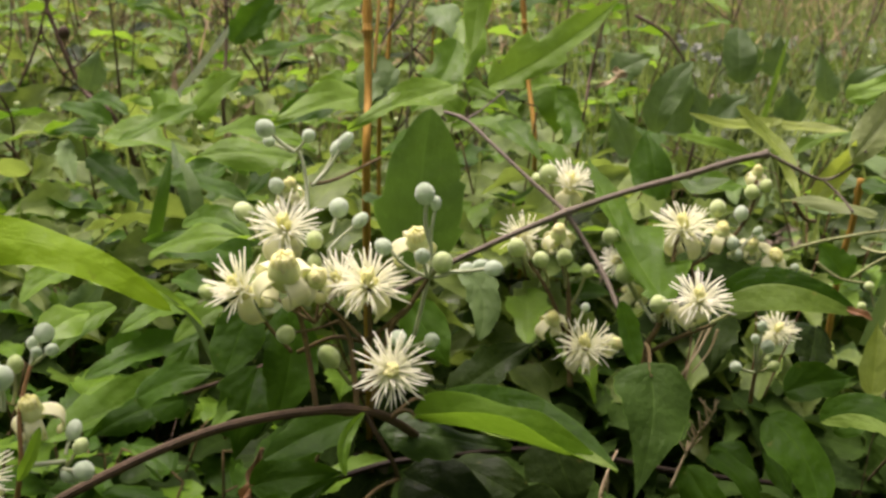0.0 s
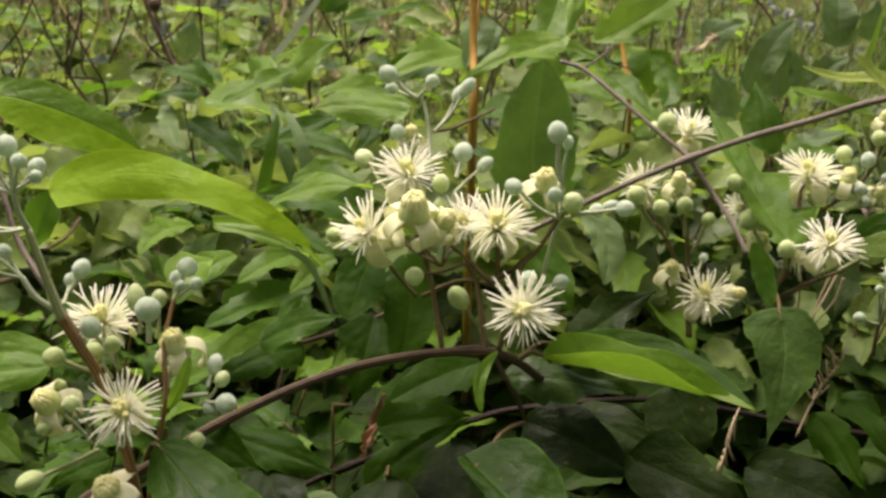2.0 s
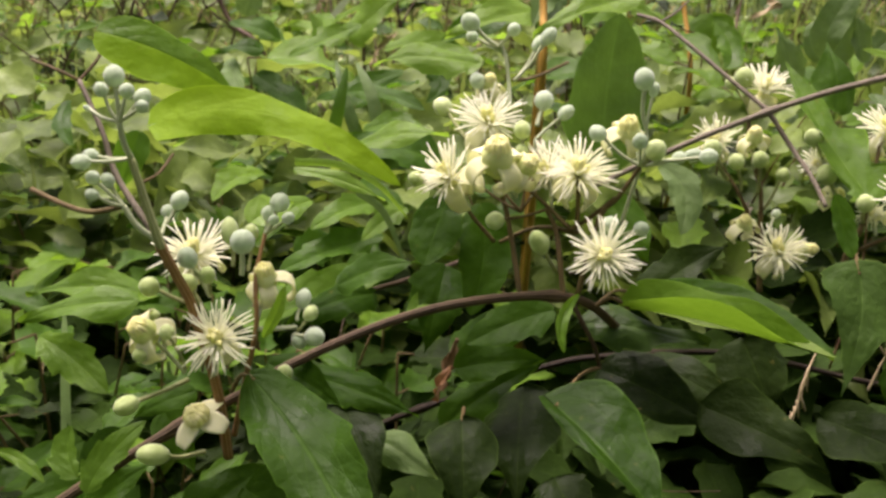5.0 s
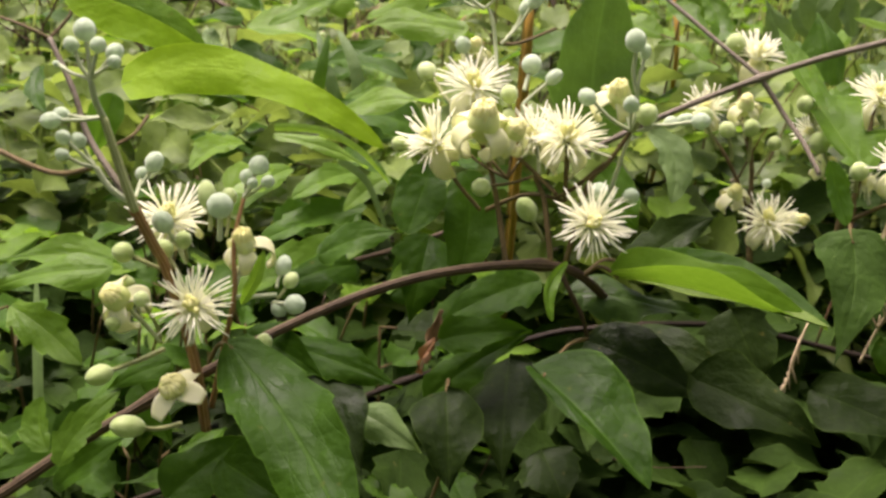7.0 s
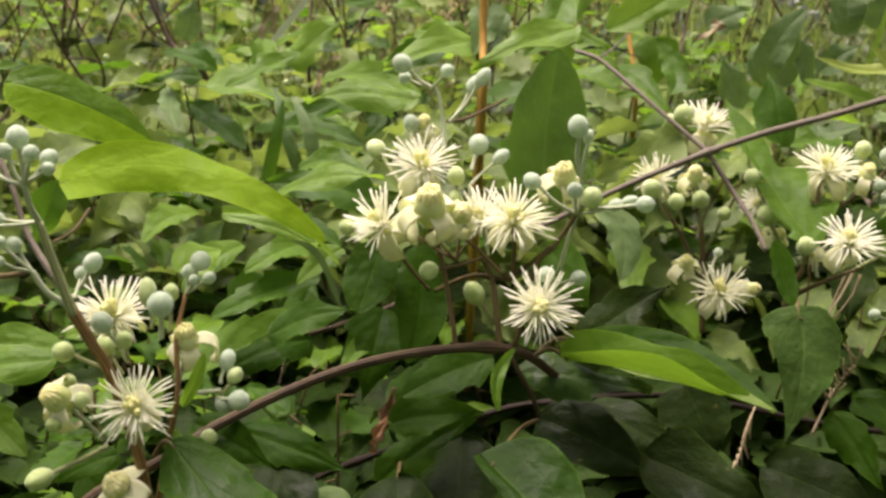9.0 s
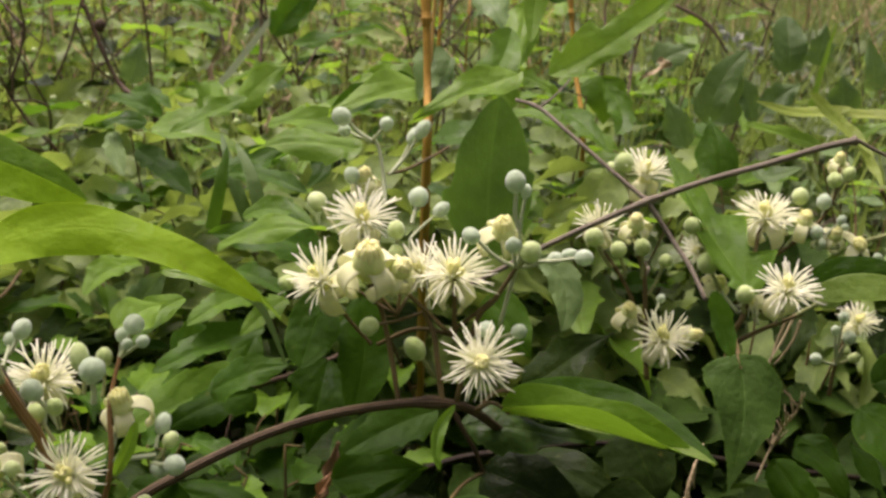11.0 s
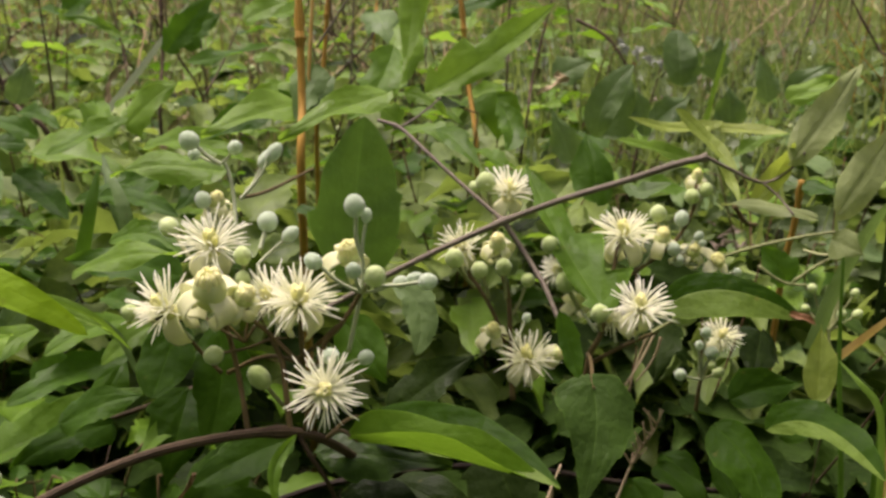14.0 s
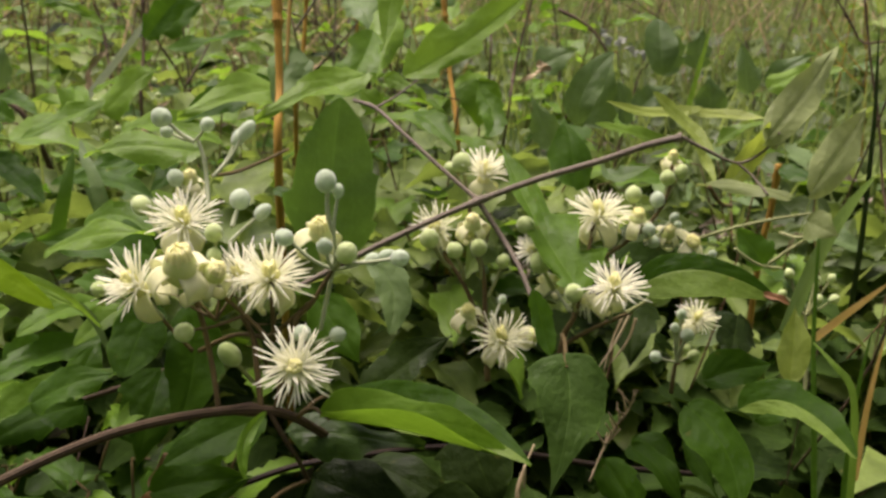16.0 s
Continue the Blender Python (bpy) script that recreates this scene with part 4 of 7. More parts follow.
# ---------------------------------------------------------------- vines
vine_a = thing("woody_vine", (-0.1278, 0.2093, 0.1802), "reddish brown ribbed woody clematis vine arching low", "vine")
stem(vine_a, [(-0.1410, 0.2016, 0.1740), (-0.1278, 0.2093, 0.1804), (-0.1136, 0.2201, 0.1874), (-0.0978, 0.2334, 0.1934), (-0.0807, 0.2414, 0.2005), (-0.0702, 0.2486, 0.2051), (-0.0507, 0.2590, 0.2110), (-0.0329, 0.2635, 0.2159), (-0.0148, 0.2645, 0.2192), (0.0010, 0.2648, 0.2200), (0.0113, 0.2664, 0.2164), (0.0253, 0.2806, 0.1988)], 0.00125, 0.00105, VINE_BARK, "stem", 18, 0.17, (0.28, 0.81), 8)
stem(vine_a, [(0.0048, 0.2644, 0.2190), (0.0081, 0.2625, 0.2130), (0.0116, 0.2631, 0.2062), (0.0140, 0.2662, 0.1981)], 0.0009, 0.0007, VINE_BARK, "side_stem")
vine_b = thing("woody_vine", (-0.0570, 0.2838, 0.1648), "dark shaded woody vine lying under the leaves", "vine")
stem(vine_b, [(-0.1235, 0.2688, 0.1364), (-0.1016, 0.2717, 0.1452), (-0.0706, 0.2815, 0.1579), (-0.0485, 0.2849, 0.1683), (-0.0299, 0.2872, 0.1754), (0.0009, 0.2956, 0.1837), (0.0202, 0.2992, 0.1861), (0.0615, 0.3047, 0.1857), (0.1073, 0.3096, 0.1744), (0.1426, 0.3131, 0.1676)], 0.0009, 0.0009, VINE_SHADED, "stem", 10, 0.12, (0.4, 0.7), 8)
vine_c = thing("thin_vine", (0.0212, 0.2964, 0.2475), "thin grey-brown clematis stem rising across the flowers", "vine")
stem(vine_c, [(0.0085, 0.2893, 0.2429), (0.0211, 0.2937, 0.2480), (0.0293, 0.2976, 0.2511), (0.0475, 0.3027, 0.2581), (0.0640, 0.3073, 0.2636), (0.0809, 0.3066, 0.2700), (0.0987, 0.3055, 0.2755), (0.1123, 0.3017, 0.2811), (0.1210, 0.2996, 0.2836)], 0.00075, 0.00095, VINE_GREY, "stem", 9, 0.08, (0.5, 0.99), 8)
stem(vine_c, [(0.0297, 0.3514, 0.2857), (0.0366, 0.3452, 0.2841), (0.0435, 0.3324, 0.2794), (0.0541, 0.3183, 0.2712), (0.0640, 0.3074, 0.2638)], 0.0007, 0.0008, VINE_GREY, "side_stem", 8, 0.08, (0.2, 0.98), 8)
stem(vine_c, [(0.0640, 0.3074, 0.2638), (0.0705, 0.3014, 0.2541), (0.0736, 0.2912, 0.2489), (0.0757, 0.2807, 0.2427)], 0.0009, 0.0007, VINE_GREY, "side_stem", 8, 0.08, (), 8)
stem(vine_c, [(0.1210, 0.2996, 0.2836), (0.1279, 0.2985, 0.2801), (0.1371, 0.2973, 0.2765), (0.1447, 0.2983, 0.2795), (0.1475, 0.2947, 0.2857)], 0.0007, 0.0004, VINE_GREY, "side_stem", 7)
stem(vine_c, [(0.0366, 0.3453, 0.2844), (0.0446, 0.3654, 0.2849), (0.0543, 0.3941, 0.2859)], 0.0006, 0.0004, VINE_GREY, "side_stem", 6)
stem(vine_c, [(0.1371, 0.2973, 0.2765), (0.1408, 0.2933, 0.2730), (0.1412, 0.2840, 0.2705)], 0.0005, 0.0004, VINE_GREY, "side_stem", 6)
vine_d = thing("thin_vine", (-0.0637, 0.3854, 0.1718), "dark thin vine stem with swollen nodes", "vine")
stem(vine_d, [(-0.0829, 0.3202, 0.1897), (-0.0686, 0.3245, 0.1941), (-0.0570, 0.3302, 0.1942), (-0.0367, 0.3398, 0.1976), (-0.0165, 0.3526, 0.2020)], 0.0010, 0.0008, DRY_DARK, "stem", 8, 0.05, (0.4,), 8)

# ---------------------------------------------------------------- single leaves close to the camera
leaves_a = thing("clematis_foliage", (-0.0755, 0.2337, 0.1855), "green clematis leaves along the low vine", "leaves")
UP = (0, -0.45, 0.9)
blade(leaves_a, (-0.0737, 0.2185, 0.2155), (-0.0563, 0.197, 0.2063), (-0.0433, 0.1736, 0.1974), 0.0103, 0.0100, LEAF_VIVID, (0.15, -0.8, 0.6), -0.08, 0.14, teeth=5, tooth=0.06, cord=0.05, belly=0.42, blunt=0.5, sharp=1.0, wave=0.07, seed=1, label="glossy green leaf with a wavy edge", stalk=(-0.0844, 0.2389, 0.2016))
blade(leaves_a, (-0.0983, 0.2405, 0.2724), (-0.0708, 0.2432, 0.2738), (-0.0406, 0.2419, 0.2573), 0.0062, 0.0068, LEAF_GLOW, (0.05, -0.75, 0.66), -0.25, 0.1, belly=0.28, blunt=0.16, sharp=1.45, wave=0.03, seed=2, label="bright yellow-green arched leaf")
blade(leaves_a, (0.0043, 0.2452, 0.2283), (-0.0, 0.2374, 0.2245), (0.0005, 0.232, 0.2184), 0.0016, 0.0019, LEAF_HALF, (0.2, -0.9, 0.3), 0.6, 0.6, belly=0.5, sharp=1.1, wave=0.02, seed=271, label="narrow green bract leaf hanging under the vine")
# two tones paint the front half lit and the back half shaded
blade(leaves_a, (-0.1192, 0.2657, 0.2895), (-0.1024, 0.2673, 0.2836), (-0.0882, 0.2755, 0.2724), 0.0070, 0.0091, LEAF_GLOW, (0.1, -0.65, 0.75), 0.1, -0.15, belly=0.42, blunt=0.45, sharp=1.3, wave=0.02, seed=3, inner=LEAF_BRIGHT, label="bright yellow-green leaf folded along its midrib")
blade(leaves_a, (-0.0697, 0.2129, 0.2294), (-0.0665, 0.213, 0.2356), (-0.0648, 0.2149, 0.2411), 0.0016, 0.0015, LEAF_BRIGHT, (0.1, -0.8, 0.5), 0.3, 0.3, belly=0.45, wave=0.02, seed=270, label="small green bract leaf beside a bud stalk")
leaf(leaves_a, (0.0199, 0.2589, 0.2194), (0.0676, 0.2357, 0.2180), 0.01056, LEAF_BRIGHT, (0.0, -0.12, 1.0), 1.75, 0.03, 0.02, 0, 0.42, 0, 4, "pointed folded green leaf", (0.0113, 0.2664, 0.2164))
blade(leaves_a, (0.0245, 0.2834, 0.2139), (0.0467, 0.2591, 0.221), (0.0673, 0.2329, 0.2185), 0.0068, 0.0082, LEAF_FOLD_LIT, (0.0, -0.6, 0.8), 0.12, -0.10, belly=0.42, blunt=0.55, sharp=1.15, wave=0.008, seed=4, inner=LEAF_DEEP, label="pointed leaf folded along its midrib", stalk=(0.0113, 0.2664, 0.2164))
blade(leaves_a, (-0.001, 0.2302, 0.2045), (0.0098, 0.2148, 0.2003), (0.0211, 0.2012, 0.1923), 0.0145, 0.0049, LEAF_VIVID, (0.1, -0.75, 0.65), -0.1, 0.9, belly=0.34, cord=0.14, blunt=0.40, sharp=1.15, wave=0.05, seed=6, label="heart-based green leaf with one rim rolled up", stalk=(0.0140, 0.2662, 0.1981))
leaf(leaves_a, (-0.0245, 0.2514, 0.1876), (-0.0231, 0.2293, 0.1719), 0.01910, LEAF_SHADED, (0, -0.8, 0.6), 0.2, 0.12, 0.04, 0, 0.45, 0, 7, "", (-0.0231, 0.2873, 0.1756))
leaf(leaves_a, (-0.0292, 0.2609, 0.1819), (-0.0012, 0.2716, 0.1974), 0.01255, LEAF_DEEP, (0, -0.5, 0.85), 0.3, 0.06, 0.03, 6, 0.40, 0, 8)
leaf(leaves_a, (0.0166, 0.2782, 0.1915), (0.0489, 0.2609, 0.1818), 0.02077, LEAF_SHADED, (0, -0.7, 0.7), 0.15, 0.1, 0.03, 0, 0.4, 0, 9)
leaf(leaves_a, (0.0327, 0.2915, 0.1885), (0.0603, 0.2738, 0.1779), 0.01502, LEAF_SHADED, (0.2, -0.6, 0.7), 0.2, 0.1, 0.03, 0, 0.4, 0, 10)
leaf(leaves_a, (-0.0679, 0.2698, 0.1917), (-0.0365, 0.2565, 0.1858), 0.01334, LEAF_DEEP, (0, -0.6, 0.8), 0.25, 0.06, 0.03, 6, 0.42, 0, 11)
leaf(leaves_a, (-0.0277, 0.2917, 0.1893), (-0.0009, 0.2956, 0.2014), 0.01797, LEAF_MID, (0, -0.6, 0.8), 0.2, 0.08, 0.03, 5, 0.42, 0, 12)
leaf(leaves_a, (-0.0068, 0.2762, 0.1854), (-0.0088, 0.2416, 0.1660), 0.02354, LEAF_SHADED, (-0.2, -0.7, 0.7), 0.2, 0.1, 0.03, 0, 0.4, 0, 13)
leaf(leaves_a, (0.0001, 0.2326, 0.1821), (0.0051, 0.2189, 0.1749), 0.01678, LEAF_SHADED, (0, -0.7, 0.7), 0.2, 0.1, 0.04, 5, 0.45, 0, 14)
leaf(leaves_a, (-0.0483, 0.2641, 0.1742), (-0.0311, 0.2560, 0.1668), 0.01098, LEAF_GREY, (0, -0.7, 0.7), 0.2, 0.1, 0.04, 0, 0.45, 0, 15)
leaf(leaves_a, (-0.0591, 0.2626, 0.1871), (-0.0459, 0.2375, 0.1709), 0.01663, LEAF_SHADED, (0.2, -0.8, 0.6), 0.2, 0.1, 0.04, 0, 0.45, 0, 16)
leaf(leaves_a, (-0.0771, 0.2535, 0.2029), (-0.0561, 0.2451, 0.1942), 0.01187, LEAF_DEEP, (0.2, -0.7, 0.7), 0.2, 0.1, 0.03, 0, 0.45, 0, 17)
blade(leaves_a, (-0.031, 0.3123, 0.2322), (-0.0344, 0.304, 0.2246), (-0.0373, 0.2947, 0.2169), 0.0076, 0.0082, LEAF_DEEP, (-0.1, -0.9, 0.4), 0.1, 0.1, belly=0.45, blunt=0.5, wave=0.03, seed=18, label="roundish olive green leaf under the flowers")
blade(leaves_a, (-0.0204, 0.3175, 0.2286), (-0.0192, 0.3062, 0.2159), (-0.023, 0.2937, 0.2012), 0.0087, 0.0087, LEAF_DEEP, (0.1, -0.85, 0.4), 0.2, 0.3, teeth=4, tooth=0.08, belly=0.42, wave=0.04, seed=218)
leaf(leaves_a, (-0.0316, 0.3252, 0.2051), (-0.0376, 0.3037, 0.1825), 0.01993, LEAF_DEEP, (0.1, -0.85, 0.4), 0.15, 0.1, 0.03, 5, 0.40, 0, 19)
blade(leaves_a, (0.0321, 0.2966, 0.2489), (0.0381, 0.2909, 0.2428), (0.0365, 0.2827, 0.2327), 0.0054, 0.0048, LEAF_GREY, (0.2, -0.8, 0.5), 0.15, 0.3, teeth=3, tooth=0.1, belly=0.45, wave=0.04, seed=20, label="pale bluish green leaf behind the buds")
leaf(leaves_a, (0.0177, 0.2962, 0.2380), (0.0288, 0.2856, 0.2230), 0.01464, LEAF_MID, (-0.1, -0.8, 0.5), 0.2, 0.05, 0.03, 0, 0.45, 0, 21)
leaf(leaves_a, (0.0096, 0.2750, 0.2077), (0.0461, 0.2736, 0.2034), 0.01438, LEAF_SHEEN, (0, -0.4, 0.9), 0.2, 0.05, 0.04, 5, 0.45, 0, 22)
blade(leaves_a, (-0.1478, 0.2736, 0.1993), (-0.1358, 0.2667, 0.1951), (-0.1246, 0.2592, 0.1891), 0.0053, 0.0062, LEAF_BRIGHT, (0.2, -0.8, 0.5), 0.2, 0.2, teeth=4, tooth=0.18, belly=0.42, wave=0.04, seed=23)
blade(leaves_a, (-0.1196, 0.219, 0.1872), (-0.1228, 0.2236, 0.1917), (-0.1226, 0.2275, 0.1966), 0.0045, 0.0021, LEAF_HALF, (0.1, -0.8, 0.5), 0.2, 0.2, teeth=3, tooth=0.15, belly=0.42, wave=0.03, seed=261)
blade(leaves_a, (-0.1147, 0.2137, 0.187), (-0.1109, 0.2191, 0.1931), (-0.1034, 0.2267, 0.199), 0.0042, 0.0036, LEAF_HALF, (0.1, -0.7, 0.6), 0.2, 0.3, teeth=4, tooth=0.15, belly=0.42, wave=0.03, seed=262)
blade(leaves_a, (-0.1368, 0.2161, 0.1954), (-0.1306, 0.2155, 0.1931), (-0.1246, 0.2122, 0.1894), 0.0016, 0.0018, LEAF_BRIGHT, (0.1, -0.6, 0.8), 0.2, 0.3, belly=0.45, wave=0.03, seed=263)
leaf(leaves_a, (-0.0980, 0.2510, 0.1951), (-0.1126, 0.2437, 0.1902), 0.00890, LEAF_DEEP, (0, -0.5, 0.85), 0.25, 0.06, 0.03, 0, 0.42, 0, 24)
leaf(leaves_a, (-0.1278, 0.2447, 0.1756), (-0.1122, 0.2503, 0.1841), 0.01048, LEAF_DEEP, (0, -0.5, 0.85), 0.25, 0.06, 0.03, 4, 0.42, 0, 25)
leaf(leaves_a, (-0.1300, 0.2437, 0.1727), (-0.1355, 0.2551, 0.1816), 0.00899, LEAF_DEEP, (0.3, -0.7, 0.6), 0.25, 0.06, 0.03, 4, 0.42, 0, 26)
leaf(leaves_a, (-0.1226, 0.2288, 0.1704), (-0.1051, 0.2404, 0.1798), 0.00873, LEAF_DEEP, (0, -0.5, 0.85), 0.25, 0.06, 0.03, 0, 0.42, 0, 27)
leaf(leaves_a, (-0.0903, 0.2165, 0.1764), (-0.0741, 0.2333, 0.1842), 0.01522, LEAF_DEEP, (-0.2, -0.7, 0.6), 0.25, 0.06, 0.03, 0, 0.42, 0, 28)
leaf(leaves_a, (-0.1234, 0.2310, 0.1773), (-0.1368, 0.2174, 0.1790), 0.01107, LEAF_DEEP, (0, -0.5, 0.85), 0.25, 0.06, 0.03, 0, 0.42, 0, 29)
leaf(leaves_a, (-0.1093, 0.2612, 0.1827), (-0.0990, 0.2511, 0.1693), 0.01255, LEAF_DEEP, (0, -0.8, 0.5), 0.25, 0.06, 0.03, 0, 0.42, 0, 30)
leaf(leaves_a, (-0.0768, 0.2192, 0.1846), (-0.0584, 0.2044, 0.1826), 0.01575, LEAF_DEEP, (0, -0.7, 0.6), 0.25, 0.06, 0.03, 0, 0.42, 0, 31)
blade(leaves_a, (-0.0948, 0.3126, 0.1878), (-0.0696, 0.3229, 0.1955), (-0.0438, 0.3331, 0.2032), 0.0099, 0.0067, LEAF_HALF, (0, -0.55, 0.83), 0.25, 0.7, teeth=5, tooth=0.12, belly=0.38, wave=0.03, seed=32, label="large toothed green leaf")
leaf(leaves_a, (-0.0656, 0.3371, 0.2418), (-0.0306, 0.3253, 0.2491), 0.01268, LEAF_LIGHT, (0, -0.4, 0.9), 0.25, 0.1, 0.03, 0, 0.5, 0, 33)
leaf(leaves_a, (-0.0775, 0.3089, 0.2422), (-0.0501, 0.3060, 0.2332), 0.00548, LEAF_LIGHT, (0, -0.5, 0.85), 0.3, 0.1, 0.02, 0, 0.5, 0, 34)
leaf(leaves_a, (-0.1148, 0.2587, 0.2189), (-0.1462, 0.2564, 0.2117), 0.01198, LEAF_HALF, (0, -0.4, 0.9), 0.25, 0.06, 0.03, 0, 0.45, 0, 35)
leaf(leaves_a, (-0.1176, 0.2718, 0.2154), (-0.1505, 0.2715, 0.2145), 0.01177, LEAF_BRIGHT, (0, -0.4, 0.9), 0.25, 0.06, 0.03, 0, 0.45, 0, 36)
leaf(leaves_a, (-0.1182, 0.2857, 0.2582), (-0.1242, 0.2804, 0.2419), 0.00941, LEAF_MID, (0.3, -0.8, 0.3), 0.25, 0.06, 0.03, 0, 0.45, 0, 37)
blade(leaves_a, (-0.0562, 0.351, 0.2062), (-0.0728, 0.3415, 0.2039), (-0.0879, 0.3265, 0.2012), 0.0055, 0.0067, LEAF_MID, (0, -0.5, 0.85), 0.3, 0.3, teeth=4, tooth=0.16, belly=0.42, wave=0.04, seed=210)
blade(leaves_a, (-0.0773, 0.3277, 0.2262), (-0.084, 0.3174, 0.2243), (-0.091, 0.3056, 0.2178), 0.0044, 0.0057, LEAF_BRIGHT, (0.1, -0.6, 0.8), 0.3, 0.3, belly=0.45, wave=0.04, seed=211)
blade(leaves_a, (-0.0474, 0.3532, 0.2163), (-0.0536, 0.3478, 0.2136), (-0.0613, 0.3416, 0.2078), 0.0049, 0.0049, LEAF_BRIGHT, (0, -0.5, 0.85), 0.3, 0.3, teeth=3, tooth=0.16, belly=0.42, wave=0.04, seed=212)
blade(leaves_a, (-0.0273, 0.3196, 0.1985), (-0.0363, 0.3151, 0.1982), (-0.044, 0.304, 0.1935), 0.0038, 0.0035, LEAF_HALF, (0, -0.55, 0.83), 0.3, 0.3, belly=0.45, wave=0.04, seed=213)
blade(leaves_a, (0.0009, 0.2875, 0.2061), (-0.0109, 0.2827, 0.2038), (-0.0248, 0.2727, 0.2005), 0.0076, 0.0063, LEAF_MID, (0, -0.6, 0.8), 0.2, 0.4, teeth=4, tooth=0.1, belly=0.42, wave=0.03, seed=214)

leaves_b = thing("clematis_foliage", (0.0825, 0.2753, 0.2263), "green clematis leaves among the flower sprays", "leaves")
blade(leaves_b, (0.0835, 0.2693, 0.227), (0.082, 0.2594, 0.2153), (0.0751, 0.2475, 0.1998), 0.0110, 0.0110, LEAF_SHEEN, (0.1, -0.9, 0.4), 0.08, 0.12, teeth=6, tooth=0.05, cord=0.12, belly=0.20, blunt=0.42, sharp=0.95, wave=0.03, seed=41, label="dark hanging leaf with a notched edge", stalk=(0.0874, 0.2927, 0.2272))
blade(leaves_b, (0.0726, 0.2647, 0.2504), (0.0742, 0.2614, 0.2434), (0.0759, 0.2559, 0.2364), 0.0036, 0.0024, LEAF_MID, (-0.2, -0.9, 0.3), 0.6, 0.3, teeth=3, tooth=0.08, belly=0.5, blunt=0.5, wave=0.03, seed=42, label="small folded leaf with a pale edge")
blade(leaves_b, (0.0898, 0.2871, 0.2437), (0.0821, 0.3077, 0.256), (0.075, 0.3354, 0.2743), 0.0047, 0.0110, LEAF_HALF, (0.25, -0.85, 0.45), 0.3, 0.15, teeth=3, tooth=0.45, belly=0.36, sharp=1.1, wave=0.03, seed=43, label="lobed fresh green leaf")
blade(leaves_b, (0.1087, 0.2886, 0.2432), (0.1251, 0.2852, 0.2485), (0.1455, 0.2786, 0.2411), 0.0057, 0.0089, LEAF_FOLD_LIT, (0.0, -0.6, 0.8), 0.15, -0.10, belly=0.42, blunt=0.5, sharp=1.15, wave=0.008, seed=44, inner=LEAF_DEEP, label="folded leaf with a withered tip, lower half coloured as lit")
blade(leaves_b, (0.1413, 0.2796, 0.2428), (0.1449, 0.2789, 0.242), (0.1485, 0.2779, 0.2402), 0.0014, 0.0017, DEAD_RUST, (0.0, -0.6, 0.8), 0.6, 0.6, wave=0.06, seed=245, label="withered brown leaf tip")
blade(leaves_b, (0.0231, 0.3598, 0.2312), (0.0227, 0.3625, 0.2567), (0.0261, 0.3656, 0.2844), 0.0152, 0.0156, LEAF_SATIN, (0.12, -0.9, 0.4), 0.3, 0.12, teeth=3, tooth=0.09, belly=0.45, blunt=0.48, sharp=1.25, wave=0.025, seed=45, label="tall upright dark green leaf")
blade(leaves_b, (0.1294, 0.2579, 0.2194), (0.1399, 0.2495, 0.2232), (0.1478, 0.2311, 0.2172), 0.0067, 0.0044, LEAF_FOLD_LIT, (0, -0.6, 0.8), 0.15, -0.1, teeth=3, tooth=0.10, belly=0.42, wave=0.02, inner=LEAF_DEEP, seed=46, label="green arched leaf with a drawn-out tip")
blade(leaves_b, (0.119, 0.269, 0.214), (0.1248, 0.2557, 0.2073), (0.1241, 0.2421, 0.1976), 0.0068, 0.0087, LEAF_DEEP, (0.2, -0.8, 0.6), 0.3, -0.1, belly=0.40, blunt=0.45, sharp=1.25, wave=0.03, seed=47)
leaf(leaves_b, (0.1294, 0.2857, 0.2145), (0.1502, 0.2870, 0.2186), 0.01312, LEAF_DEEP, (0, -0.6, 0.8), 0.25, 0.10, 0.03, 0, 0.45, 0, 48)
leaf(leaves_b, (0.1489, 0.2732, 0.2197), (0.1534, 0.2846, 0.2373), 0.00973, LEAF_YELLOW, (-0.1, -0.9, 0.3), 0.2, 0.05, 0.02, 0, 0.45, 0, 49, "light green upright leaf")
leaf(leaves_b, (0.1437, 0.2941, 0.2841), (0.1780, 0.3294, 0.3053), 0.01083, LEAF_PALE, (0.2, -0.8, 0.5), 0.12, 0.06, 0.02, 0, 0.5, 0, 50, "pale dusty young leaf")
leaf(leaves_b, (0.1433, 0.2632, 0.2764), (0.1660, 0.2834, 0.2947), 0.01019, LEAF_PALE, (0.2, -0.8, 0.5), 0.12, 0.06, 0.02, 0, 0.5, 0, 51, "pale dusty young leaf")
leaf(leaves_b, (0.1469, 0.2837, 0.2694), (0.1267, 0.3007, 0.2694), 0.00565, LEAF_PALE, (0, -0.5, 0.85), 0.2, 0.08, 0.02, 0, 0.5, 0, 52, "pale dusty young leaf")
blade(leaves_b, (0.1351, 0.2989, 0.2691), (0.1422, 0.3007, 0.2778), (0.1436, 0.2935, 0.2891), 0.0034, 0.0034, LEAF_YELLOW, (0, -0.8, 0.5), 0.25, 0.25, belly=0.42, wave=0.02, seed=53, label="yellow-green leaflet")
blade(leaves_b, (0.1373, 0.3765, 0.283), (0.1477, 0.3725, 0.2735), (0.1544, 0.3584, 0.2644), 0.0034, 0.0034, LEAF_YELLOW, (0, -0.55, 0.83), 0.25, 0.25, belly=0.42, wave=0.02, seed=54, label="yellow-green leaflet")
blade(leaves_b, (0.1355, 0.3322, 0.275), (0.1404, 0.3298, 0.269), (0.1391, 0.318, 0.2646), 0.0018, 0.0018, LEAF_YELLOW, (0, -0.55, 0.83), 0.25, 0.25, belly=0.42, wave=0.02, seed=55, label="yellow-green leaflet")
